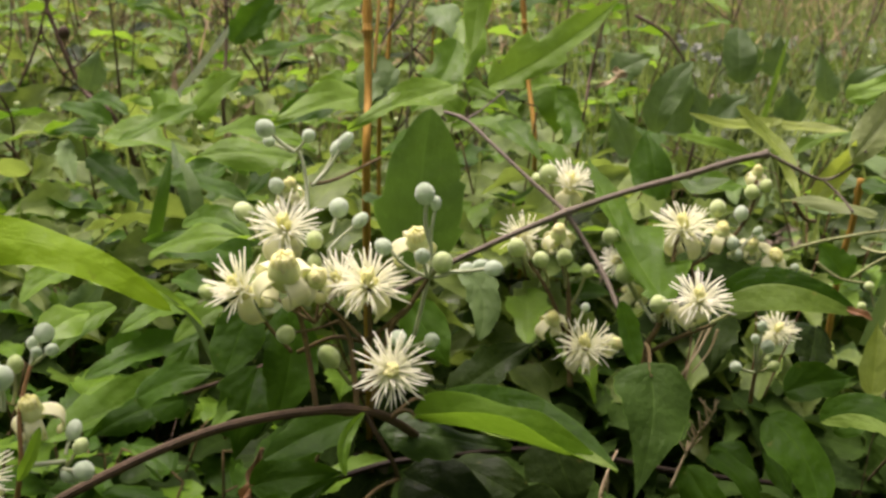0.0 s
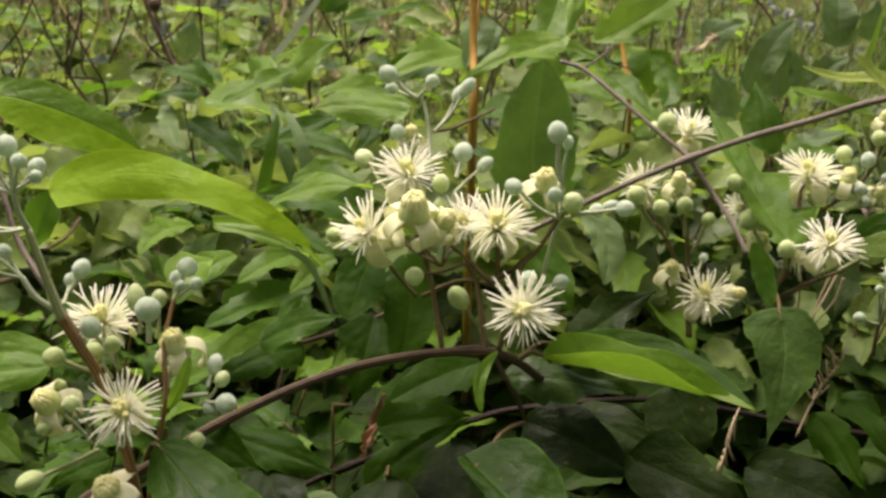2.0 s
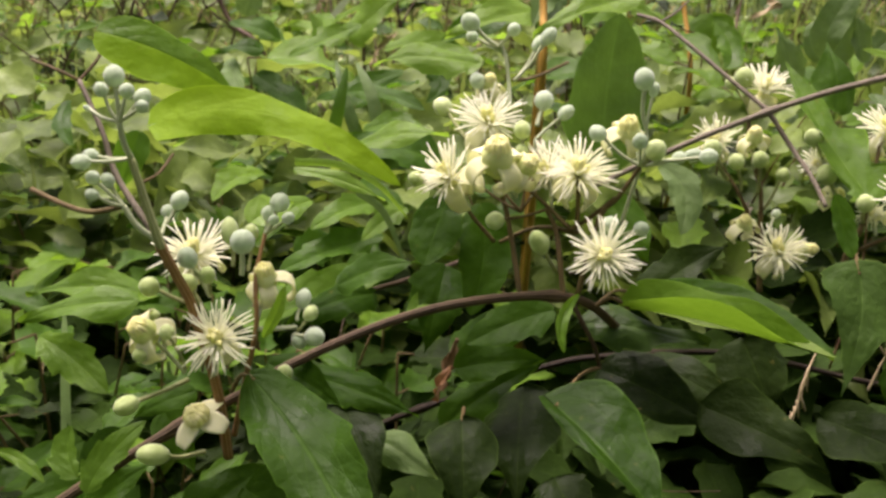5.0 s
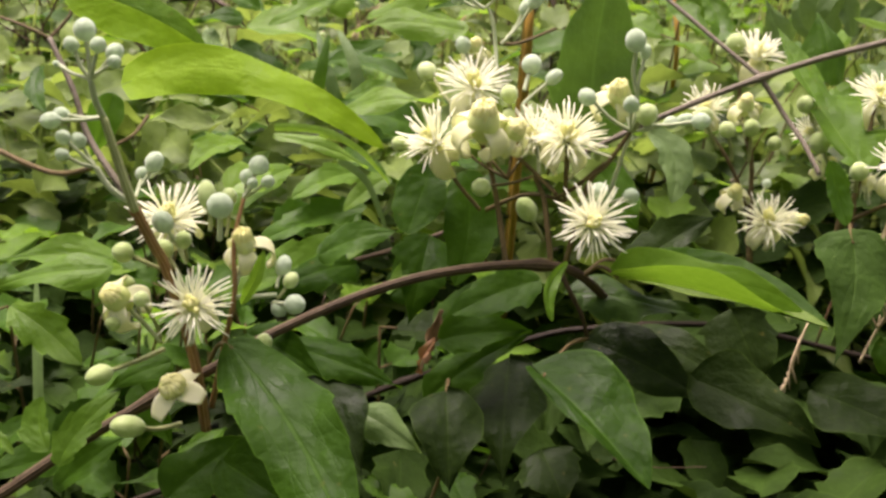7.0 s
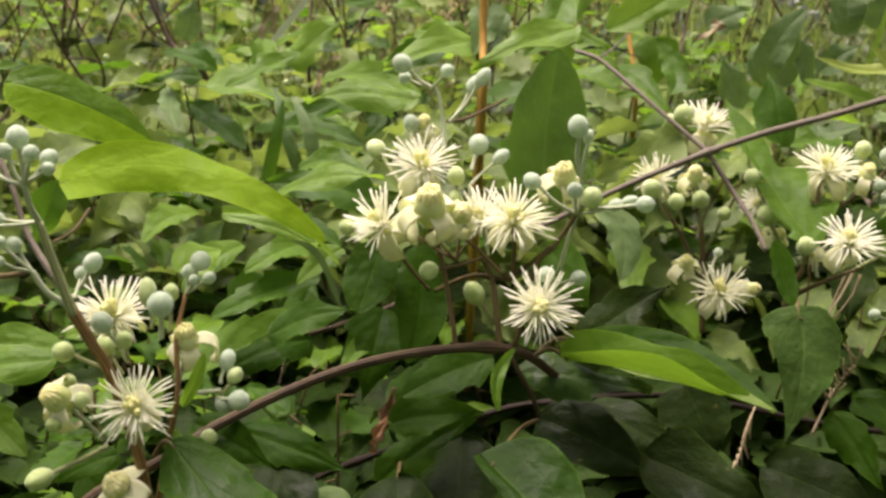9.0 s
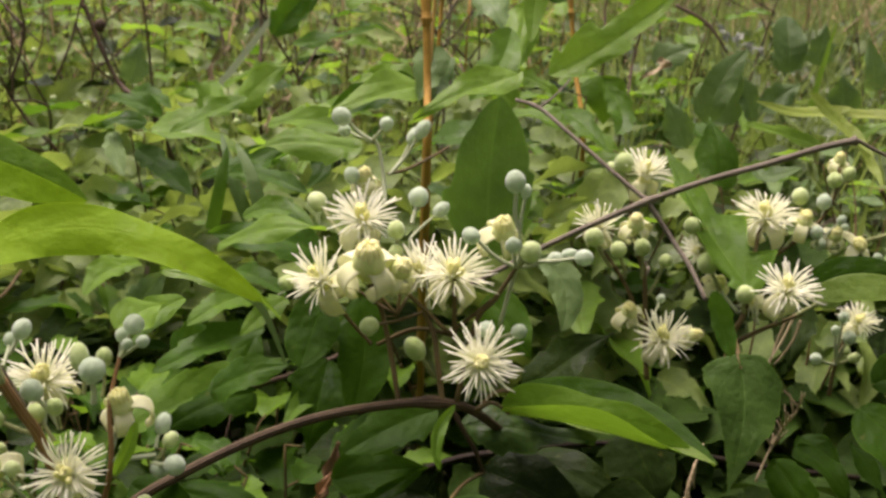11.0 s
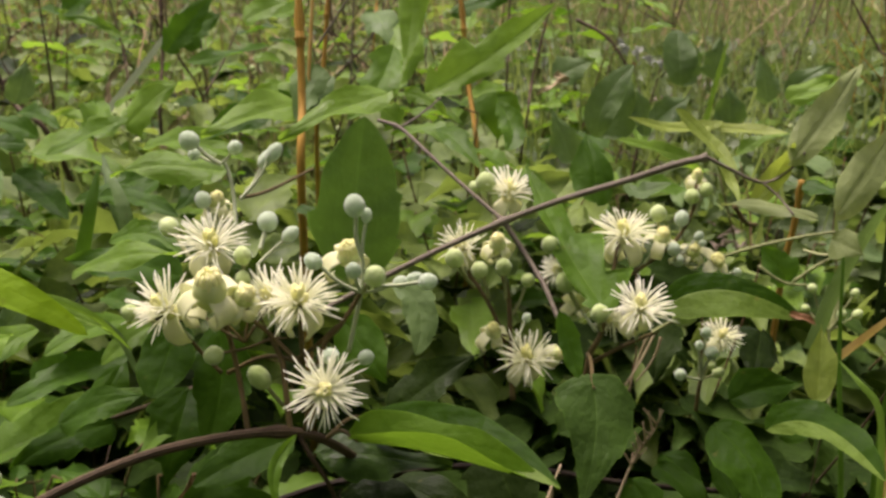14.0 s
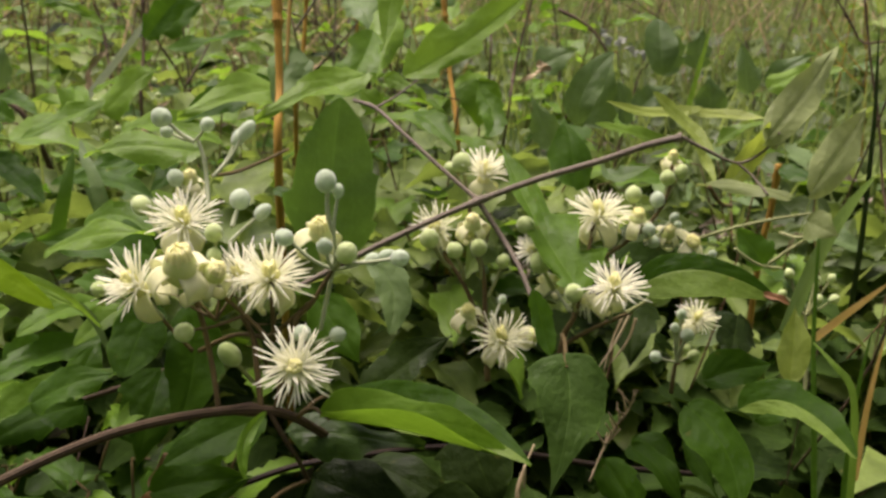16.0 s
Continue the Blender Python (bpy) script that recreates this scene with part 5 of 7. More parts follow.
blade(leaves_b, (0.1658, 0.4121, 0.272), (0.1492, 0.4133, 0.2701), (0.1277, 0.4069, 0.2759), 0.0033, 0.0033, LEAF_YELLOW, (0, -0.55, 0.83), 0.25, 0.25, belly=0.42, wave=0.02, seed=56, label="yellow-green leaflet")
blade(leaves_b, (0.1567, 0.4086, 0.2575), (0.1413, 0.4118, 0.2624), (0.1233, 0.4048, 0.2676), 0.0038, 0.0038, LEAF_LIGHT, (0, -0.55, 0.83), 0.25, 0.25, belly=0.42, wave=0.02, seed=57, teeth=3, tooth=0.1, label="yellow-green leaflet")
blade(leaves_b, (0.1636, 0.4119, 0.2707), (0.1779, 0.41, 0.2697), (0.189, 0.3985, 0.2705), 0.0031, 0.0031, LEAF_YELLOW, (0, -0.55, 0.83), 0.25, 0.25, belly=0.42, wave=0.02, seed=58, label="yellow-green leaflet")
leaf(leaves_b, (0.1144, 0.3952, 0.2456), (0.1139, 0.4168, 0.2686), 0.01819, LEAF_MID, (0.2, -0.85, 0.4), 0.15, 0.06, 0.03, 0, 0.45, 0, 59)
leaf(leaves_b, (0.0317, 0.3103, 0.2027), (0.0584, 0.3154, 0.2185), 0.01605, LEAF_SHADED, (0, -0.5, 0.85), 0.2, 0.06, 0.03, 5, 0.45, 0, 60)
leaf(leaves_b, (0.1207, 0.3319, 0.2257), (0.1140, 0.3116, 0.2068), 0.01643, LEAF_SHADED, (0, -0.7, 0.6), 0.2, 0.06, 0.03, 5, 0.45, 0, 61)
leaf(leaves_b, (0.1129, 0.2929, 0.1930), (0.1218, 0.2767, 0.1866), 0.01010, LEAF_DEEP, (0, -0.7, 0.6), 0.2, 0.06, 0.03, 0, 0.45, 0, 62)
blade(leaves_b, (0.0543, 0.4291, 0.2831), (0.0768, 0.4263, 0.2965), (0.1019, 0.4255, 0.3172), 0.0098, 0.0075, LEAF_LIGHT, (0.1, -0.7, 0.65), 0.35, 0.5, teeth=3, tooth=0.30, belly=0.40, sharp=1.1, wave=0.03, seed=63, label="large pointed lobed leaf")
leaf(leaves_b, (0.0349, 0.3947, 0.2879), (-0.0031, 0.3760, 0.2741), 0.01418, LEAF_LIGHT, (0, -0.5, 0.85), 0.2, 0.06, 0.03, 5, 0.45, 0, 64)
leaf(leaves_b, (0.0031, 0.4604, 0.2717), (-0.0359, 0.4302, 0.2660), 0.02001, LEAF_LIGHT, (0, -0.5, 0.85), 0.2, 0.08, 0.03, 0, 0.45, 0, 65)
leaf(leaves_b, (0.0081, 0.4656, 0.2876), (-0.0001, 0.4450, 0.2679), 0.01530, LEAF_GREY, (0.2, -0.8, 0.5), 0.2, 0.05, 0.03, 4, 0.45, 0, 66)
leaf(leaves_b, (-0.0223, 0.3732, 0.2654), (-0.0600, 0.3728, 0.2640), 0.01598, LEAF_LIGHT, (0, -0.5, 0.85), 0.2, 0.08, 0.03, 5, 0.45, 0, 67)
leaf(leaves_b, (-0.0558, 0.3224, 0.1963), (-0.0827, 0.3063, 0.1906), 0.01540, LEAF_DEEP, (0, -0.5, 0.85), 0.25, 0.08, 0.03, 5, 0.45, 0, 68)
leaf(leaves_b, (-0.0362, 0.3492, 0.2352), (-0.0720, 0.3511, 0.2411), 0.01926, LEAF_MID, (0, -0.5, 0.85), 0.25, 0.08, 0.03, 5, 0.45, 0, 69)
leaf(leaves_b, (0.0533, 0.5258, 0.2981), (0.0429, 0.4881, 0.2693), 0.01583, LEAF_LIGHT, (0.1, -0.85, 0.4), 0.2, 0.08, 0.03, 4, 0.45, 0, 70)

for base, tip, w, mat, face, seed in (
    ((0.0610, 0.2937, 0.1953), (0.0686, 0.2814, 0.1752), 0.02225, LEAF_SHADED, (0.1, -0.85, 0.4), 71),
    ((0.0442, 0.2631, 0.1885), (0.0747, 0.2456, 0.1784), 0.02197, LEAF_SHADED, (0, -0.6, 0.8), 72),
    ((0.0771, 0.2623, 0.1860), (0.1045, 0.2457, 0.1789), 0.02003, LEAF_SHADED, (0, -0.6, 0.8), 73),
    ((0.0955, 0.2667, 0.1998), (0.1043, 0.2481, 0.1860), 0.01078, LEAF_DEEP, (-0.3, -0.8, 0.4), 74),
    ((0.1718, 0.3669, 0.2022), (0.1617, 0.3487, 0.1900), 0.01823, LEAF_SHADED, (0.1, -0.8, 0.5), 75),
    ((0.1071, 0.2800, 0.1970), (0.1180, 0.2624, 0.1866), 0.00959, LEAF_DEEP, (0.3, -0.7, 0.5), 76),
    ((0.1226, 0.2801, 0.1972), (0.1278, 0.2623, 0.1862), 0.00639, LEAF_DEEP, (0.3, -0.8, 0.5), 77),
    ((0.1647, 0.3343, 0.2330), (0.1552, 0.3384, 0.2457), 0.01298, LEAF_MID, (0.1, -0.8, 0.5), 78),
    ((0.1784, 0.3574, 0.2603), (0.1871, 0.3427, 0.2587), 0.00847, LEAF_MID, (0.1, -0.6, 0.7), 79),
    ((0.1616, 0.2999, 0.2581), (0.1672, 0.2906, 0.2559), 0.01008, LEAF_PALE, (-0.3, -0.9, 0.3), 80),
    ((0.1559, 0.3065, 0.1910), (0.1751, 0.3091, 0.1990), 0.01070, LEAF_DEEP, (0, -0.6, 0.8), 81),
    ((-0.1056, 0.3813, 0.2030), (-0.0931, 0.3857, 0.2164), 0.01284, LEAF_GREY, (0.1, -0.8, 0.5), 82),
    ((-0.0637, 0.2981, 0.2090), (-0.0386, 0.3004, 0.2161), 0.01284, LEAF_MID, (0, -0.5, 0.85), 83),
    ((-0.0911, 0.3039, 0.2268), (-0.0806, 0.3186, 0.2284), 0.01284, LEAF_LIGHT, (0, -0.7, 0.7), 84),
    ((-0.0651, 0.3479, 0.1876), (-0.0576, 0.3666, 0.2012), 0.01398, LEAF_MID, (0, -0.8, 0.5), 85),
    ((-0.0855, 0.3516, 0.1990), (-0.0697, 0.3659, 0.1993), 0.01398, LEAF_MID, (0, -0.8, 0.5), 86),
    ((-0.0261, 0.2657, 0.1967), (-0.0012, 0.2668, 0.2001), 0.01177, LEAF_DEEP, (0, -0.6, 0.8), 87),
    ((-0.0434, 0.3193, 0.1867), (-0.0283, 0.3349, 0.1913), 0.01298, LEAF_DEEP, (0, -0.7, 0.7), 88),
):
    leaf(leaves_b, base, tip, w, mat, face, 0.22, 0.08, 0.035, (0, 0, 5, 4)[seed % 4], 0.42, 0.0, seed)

# leaves further back that stand out of the mass
behind = [thing("background_foliage", foot_at, label, "leaves") for foot_at, label in (((-0.1158, 0.5881, 0.2276), "bright clematis leaves behind the flowers"), ((0.0219, 0.5640, 0.2409), "light green clematis leaves round the dry stems"), ((0.2188, 0.6166, 0.2282), "green leaves among rough grass, most greyed as by haze"))]
for k, base, tip, w, mat, face in (
    (0, (-0.0959, 0.5657, 0.2461), (-0.1249, 0.5609, 0.2314), 0.01558, LEAF_LIGHT, (0, -0.5, 0.85)),
    (0, (-0.1036, 0.5933, 0.2437), (-0.1314, 0.5938, 0.2454), 0.01067, LEAF_LIGHT, (0, -0.5, 0.85)),
    (0, (-0.0945, 0.5923, 0.2407), (-0.0652, 0.5993, 0.2621), 0.02197, LEAF_LIGHT, (0, -0.6, 0.8)),
    (0, (-0.1646, 0.7768, 0.2844), (-0.1355, 0.7814, 0.2984), 0.02197, LEAF_MID, (0, -0.7, 0.7)),
    (0, (-0.1666, 0.7762, 0.2825), (-0.1261, 0.7723, 0.2704), 0.01038, LEAF_LIGHT, (0, -0.5, 0.85)),
    (0, (-0.1588, 0.6231, 0.2481), (-0.1524, 0.6304, 0.2705), 0.01575, LEAF_GREY, (0.2, -0.8, 0.4)),
    (0, (-0.0956, 0.8260, 0.2609), (-0.0626, 0.8319, 0.2792), 0.02996, LEAF_MID, (0, -0.7, 0.7)),
    (0, (-0.1325, 0.5361, 0.2423), (-0.1569, 0.5353, 0.2399), 0.01141, LEAF_MID, (0, -0.5, 0.85)),
    (1, (-0.0010, 0.5426, 0.2623), (-0.0247, 0.5435, 0.2652), 0.01655, LEAF_LIGHT, (0, -0.6, 0.8)),
    (1, (0.0342, 0.5976, 0.2569), (0.0564, 0.5981, 0.2586), 0.01444, LEAF_LIGHT, (0, -0.6, 0.8)),
    (1, (0.0508, 0.5165, 0.2694), (0.0706, 0.5125, 0.2573), 0.00976, LEAF_LIGHT, (0, -0.5, 0.85)),
    (1, (0.0386, 0.5834, 0.3006), (0.0479, 0.5491, 0.2824), 0.01769, LEAF_GREY, (0, -0.8, 0.5)),
    (1, (-0.0387, 0.7200, 0.2843), (-0.0072, 0.7237, 0.2957), 0.02225, LEAF_LIGHT, (0, -0.6, 0.8)),
    (1, (0.1064, 0.5970, 0.2553), (0.1069, 0.5889, 0.2301), 0.02668, LEAF_HALF, (0, -0.8, 0.6)),
    (1, (0.1028, 0.7769, 0.2845), (0.1522, 0.7807, 0.2962), 0.01797, LEAF_MID, (0, -0.6, 0.8)),
    (1, (0.0448, 0.4849, 0.2597), (0.0346, 0.4878, 0.2684), 0.01412, LEAF_LIGHT, (0, -0.6, 0.8)),
    (2, (0.2357, 0.6660, 0.2492), (0.2384, 0.6765, 0.2815), 0.02307, LEAF_HAZED, (0, -0.8, 0.6)),
    (2, (0.1667, 0.5897, 0.2326), (0.1830, 0.6009, 0.2671), 0.02824, LEAF_HAZED, (-0.2, -0.8, 0.4)),
    (2, (0.1896, 0.5896, 0.2324), (0.1848, 0.5986, 0.2601), 0.01381, LEAF_HAZED, (0.3, -0.8, 0.4)),
    (2, (0.1875, 0.5650, 0.2439), (0.2092, 0.5694, 0.2575), 0.01558, LEAF_HAZED, (0, -0.7, 0.7)),
    (2, (0.2191, 0.5376, 0.2470), (0.2188, 0.5440, 0.2667), 0.01712, LEAF_HAZED, (0, -0.8, 0.5)),
    (2, (0.2738, 0.6223, 0.2455), (0.2687, 0.6312, 0.2731), 0.01575, LEAF_GREY, (0, -0.8, 0.5)),
    (2, (0.2507, 0.5415, 0.2592), (0.2793, 0.5454, 0.2712), 0.01312, LEAF_LIGHT, (0, -0.6, 0.8)),
    (2, (0.2624, 0.5699, 0.2590), (0.2908, 0.5746, 0.2737), 0.01258, LEAF_HAZED, (0, -0.6, 0.8)),
    (2, (0.1298, 0.5058, 0.2366), (0.1198, 0.5138, 0.2611), 0.01491, LEAF_HAZED, (0, -0.8, 0.5)),
    (2, (0.1632, 0.7083, 0.2481), (0.1903, 0.7118, 0.2588), 0.02225, LEAF_HAZED, (0, -0.7, 0.7)),
    (2, (0.2613, 0.6811, 0.2518), (0.2658, 0.6891, 0.2764), 0.01783, LEAF_HAZED, (0, -0.8, 0.5)),
):
    leaf(behind[k], base, tip, w, mat, face, 0.2, 0.08, 0.04, DICE.choice((0, 3, 4, 5)), 0.42, 0.0, DICE.randrange(999))

blade(behind[0], (-0.0811, 0.516, 0.2573), (-0.0962, 0.5053, 0.2517), (-0.1111, 0.4894, 0.2459), 0.0052, 0.0052, LEAF_BRIGHT, (0, -0.5, 0.85), 0.3, 0.3, teeth=4, tooth=0.14, belly=0.42, seed=230, wave=0.04)
blade(behind[1], (-0.0013, 0.4802, 0.2698), (-0.0193, 0.4706, 0.2667), (-0.039, 0.4595, 0.2582), 0.0078, 0.0073, LEAF_MID, (0, -0.6, 0.8), 0.2, 0.9, teeth=4, tooth=0.14, belly=0.42, seed=231, wave=0.04)
blade(behind[1], (-0.0079, 0.5738, 0.2644), (-0.0163, 0.5639, 0.2636), (-0.0273, 0.5531, 0.2591), 0.0052, 0.0052, LEAF_LIGHT, (0, -0.5, 0.85), 0.3, 0.3, teeth=4, tooth=0.14, belly=0.42, seed=232, wave=0.04)
blade(behind[0], (-0.0349, 0.7514, 0.2872), (-0.0157, 0.7387, 0.2864), (0.0015, 0.7294, 0.2962), 0.0098, 0.0098, LEAF_BRIGHT, (0, -0.5, 0.85), 0.3, 0.3, teeth=4, tooth=0.14, belly=0.42, seed=233, wave=0.04)
blade(behind[0], (-0.07, 0.6843, 0.2621), (-0.0482, 0.6731, 0.2668), (-0.0197, 0.6519, 0.2759), 0.0069, 0.0062, LEAF_MID, (0, -0.5, 0.85), 0.3, 0.3, teeth=4, tooth=0.14, belly=0.42, seed=234, wave=0.04)
blade(behind[0], (-0.0808, 0.6672, 0.2711), (-0.0704, 0.6701, 0.2842), (-0.0532, 0.674, 0.303), 0.0088, 0.0088, LEAF_MID, (0.2, -0.7, 0.6), 0.3, 0.3, teeth=4, tooth=0.14, belly=0.42, seed=235, wave=0.04)
blade(behind[0], (-0.1651, 0.7938, 0.2799), (-0.1473, 0.7807, 0.2772), (-0.1243, 0.7651, 0.268), 0.0063, 0.0063, LEAF_BRIGHT, (0, -0.5, 0.85), 0.3, 0.3, teeth=4, tooth=0.14, belly=0.42, seed=236, wave=0.04)
blade(behind[0], (-0.108, 0.6406, 0.2436), (-0.0899, 0.6307, 0.2516), (-0.0707, 0.6206, 0.2594), 0.0064, 0.0058, LEAF_BRIGHT, (0, -0.5, 0.85), 0.3, 0.3, teeth=4, tooth=0.14, belly=0.42, seed=237, wave=0.04)
blade(behind[1], (0.0149, 0.4718, 0.2821), (0.0087, 0.4596, 0.2744), (0.0016, 0.4473, 0.266), 0.0048, 0.0052, LEAF_GREY, (0.2, -0.8, 0.5), 0.3, 0.3, teeth=4, tooth=0.14, belly=0.42, seed=238, wave=0.04)
blade(behind[1], (0.0431, 0.4928, 0.2914), (0.0341, 0.4685, 0.2775), (0.0213, 0.446, 0.2684), 0.0073, 0.0087, LEAF_HALF, (0.1, -0.65, 0.7), 0.2, 0.4, teeth=3, tooth=0.2, belly=0.42, seed=239, wave=0.05)
blade(behind[1], (0.0504, 0.461, 0.3275), (0.0489, 0.4564, 0.3119), (0.0453, 0.4406, 0.2932), 0.0060, 0.0065, LEAF_LIGHT, (0.1, -0.9, 0.4), 0.2, 0.2, belly=0.4, seed=240, wave=0.03)
blade(behind[1], (0.0363, 0.5107, 0.2788), (0.0389, 0.5097, 0.2763), (0.0472, 0.4974, 0.2734), 0.0042, 0.0042, LEAF_LIGHT, (0, -0.5, 0.85), 0.3, 0.3, teeth=4, tooth=0.14, belly=0.42, seed=241, wave=0.04)
blade(behind[1], (0.1023, 0.5598, 0.2552), (0.1076, 0.5451, 0.243), (0.1014, 0.5333, 0.2367), 0.0070, 0.0070, LEAF_HALF, (0, -0.8, 0.6), 0.3, 0.3, teeth=4, tooth=0.14, belly=0.42, seed=242, wave=0.04)
blade(behind[1], (0.0561, 0.4217, 0.2691), (0.0614, 0.41, 0.2669), (0.0694, 0.3963, 0.2589), 0.0056, 0.0043, LEAF_HALF, (0, -0.5, 0.85), 0.3, 0.3, teeth=4, tooth=0.14, belly=0.42, seed=243, wave=0.04)
blade(behind[2], (0.1434, 0.5126, 0.2488), (0.1478, 0.5169, 0.2646), (0.1643, 0.5303, 0.2798), 0.0082, 0.0077, LEAF_HAZED, (-0.1, -0.8, 0.5), 0.3, 0.1, belly=0.45, sharp=1.1, seed=244, wave=0.03)
blade(behind[2], (0.21, 0.5927, 0.2612), (0.2094, 0.5969, 0.2749), (0.2118, 0.6113, 0.2884), 0.0095, 0.0095, LEAF_HAZED, (0, -0.9, 0.4), 0.1, 0.2, belly=0.5, blunt=0.5, seed=245, wave=0.03)
blade(behind[2], (0.246, 0.4586, 0.2809), (0.2345, 0.4687, 0.2757), (0.2236, 0.4786, 0.2703), 0.0036, 0.0036, LEAF_LIGHT, (0, -0.5, 0.85), 0.3, 0.3, teeth=4, tooth=0.14, belly=0.42, seed=246, wave=0.04)
blade(behind[2], (0.223, 0.5307, 0.234), (0.2318, 0.5315, 0.2396), (0.2449, 0.5216, 0.2458), 0.0041, 0.0041, LEAF_LIGHT, (0, -0.5, 0.85), 0.3, 0.3, teeth=4, tooth=0.14, belly=0.42, seed=247, wave=0.04)
blade(behind[1], (0.0032, 0.3792, 0.2496), (0.0111, 0.3724, 0.2471), (0.0188, 0.3651, 0.2429), 0.0036, 0.0036, LEAF_MID, (0, -0.5, 0.85), 0.3, 0.3, teeth=4, tooth=0.14, belly=0.42, seed=248, wave=0.04)
blade(behind[2], (0.125, 0.3889, 0.2532), (0.1276, 0.3832, 0.2524), (0.1375, 0.3782, 0.2567), 0.0046, 0.0046, LEAF_HAZED, (0, -0.5, 0.85), 0.3, 0.3, teeth=4, tooth=0.14, belly=0.42, seed=249, wave=0.04)
blade(behind[0], (-0.1304, 0.5134, 0.2322), (-0.1174, 0.5001, 0.2272), (-0.1001, 0.4753, 0.2204), 0.0072, 0.0072, LEAF_DEEP, (0, -0.5, 0.85), 0.3, 0.3, teeth=4, tooth=0.14, belly=0.42, seed=250, wave=0.04)
blade(behind[0], (-0.1495, 0.5373, 0.2354), (-0.1452, 0.5247, 0.2298), (-0.1385, 0.5108, 0.2208), 0.0049, 0.0049, LEAF_GREY, (0, -0.5, 0.85), 0.3, 0.3, teeth=4, tooth=0.14, belly=0.42, seed=251, wave=0.04)
blade(behind[0], (-0.0473, 0.4079, 0.2581), (-0.0364, 0.4001, 0.2533), (-0.0414, 0.3882, 0.247), 0.0042, 0.0050, LEAF_DEEP, (0, -0.5, 0.85), 0.3, 0.3, teeth=4, tooth=0.14, belly=0.42, seed=252, wave=0.04)
blade(behind[0], (-0.0748, 0.427, 0.2428), (-0.0598, 0.4155, 0.2444), (-0.0425, 0.4022, 0.241), 0.0052, 0.0052, LEAF_MID, (0, -0.5, 0.85), 0.3, 0.3, teeth=4, tooth=0.14, belly=0.42, seed=253, wave=0.04)
blade(behind[0], (-0.1635, 0.6447, 0.2386), (-0.1495, 0.6328, 0.2389), (-0.136, 0.6193, 0.2332), 0.0058, 0.0052, LEAF_MID, (0, -0.5, 0.85), 0.3, 0.3, teeth=4, tooth=0.14, belly=0.42, seed=254, wave=0.04)
blade(behind[2], (0.2245, 0.4782, 0.2346), (0.2279, 0.4666, 0.2319), (0.236, 0.4553, 0.232), 0.0041, 0.0041, LEAF_HAZED, (0, -0.5, 0.85), 0.3, 0.3, teeth=4, tooth=0.14, belly=0.42, seed=255, wave=0.04)
blade(behind[0], (-0.0619, 0.4636, 0.255), (-0.0423, 0.459, 0.2573), (-0.0205, 0.4512, 0.2506), 0.0072, 0.0087, LEAF_BRIGHT, (0, -0.5, 0.85), 0.3, 0.5, teeth=4, tooth=0.14, belly=0.42, seed=256, wave=0.04)
blade(behind[0], (-0.0599, 0.4999, 0.2379), (-0.0797, 0.4872, 0.232), (-0.0947, 0.4656, 0.2308), 0.0052, 0.0057, LEAF_MID, (0, -0.5, 0.85), 0.3, 0.3, teeth=4, tooth=0.14, belly=0.42, seed=257, wave=0.04)
blade(behind[0], (-0.0647, 0.3926, 0.2351), (-0.0517, 0.3884, 0.2384), (-0.0386, 0.3761, 0.2341), 0.0054, 0.0071, LEAF_HALF, (0, -0.5, 0.85), 0.3, 0.3, teeth=4, tooth=0.14, belly=0.42, seed=258, wave=0.04)
blade(behind[0], (-0.1045, 0.3867, 0.2185), (-0.1127, 0.3763, 0.219), (-0.1183, 0.3639, 0.214), 0.0054, 0.0062, LEAF_BRIGHT, (0, -0.5, 0.85), 0.3, 0.3, teeth=4, tooth=0.14, belly=0.42, seed=259, wave=0.04)
blade(behind[0], (-0.0581, 0.364, 0.2151), (-0.0688, 0.3534, 0.215), (-0.0789, 0.3415, 0.2115), 0.0059, 0.0055, LEAF_BRIGHT, (0, -0.5, 0.85), 0.3, 0.3, teeth=4, tooth=0.14, belly=0.42, seed=260, wave=0.04)
blade(behind[0], (-0.0697, 0.395, 0.2124), (-0.06, 0.3847, 0.2133), (-0.0487, 0.3729, 0.2105), 0.0046, 0.0046, LEAF_MID, (0, -0.5, 0.85), 0.3, 0.3, teeth=4, tooth=0.14, belly=0.42, seed=261, wave=0.04)
blade(behind[0], (-0.1183, 0.5052, 0.2518), (-0.1289, 0.507, 0.2566), (-0.1446, 0.518, 0.2575), 0.0058, 0.0058, LEAF_MID, (0, -0.5, 0.85), 0.3, 0.3, teeth=4, tooth=0.14, belly=0.42, seed=262, wave=0.04)
blade(behind[0], (-0.1731, 0.3761, 0.247), (-0.171, 0.3635, 0.2416), (-0.163, 0.3511, 0.2368), 0.0035, 0.0035, LEAF_MID, (0, -0.5, 0.85), 0.3, 0.3, teeth=4, tooth=0.14, belly=0.42, seed=263, wave=0.04)
blade(behind[0], (-0.1694, 0.364, 0.2724), (-0.1618, 0.3599, 0.2759), (-0.1506, 0.3555, 0.2785), 0.0026, 0.0026, LEAF_HALF, (0, -0.5, 0.85), 0.3, 0.3, teeth=4, tooth=0.14, belly=0.42, seed=264, wave=0.04)

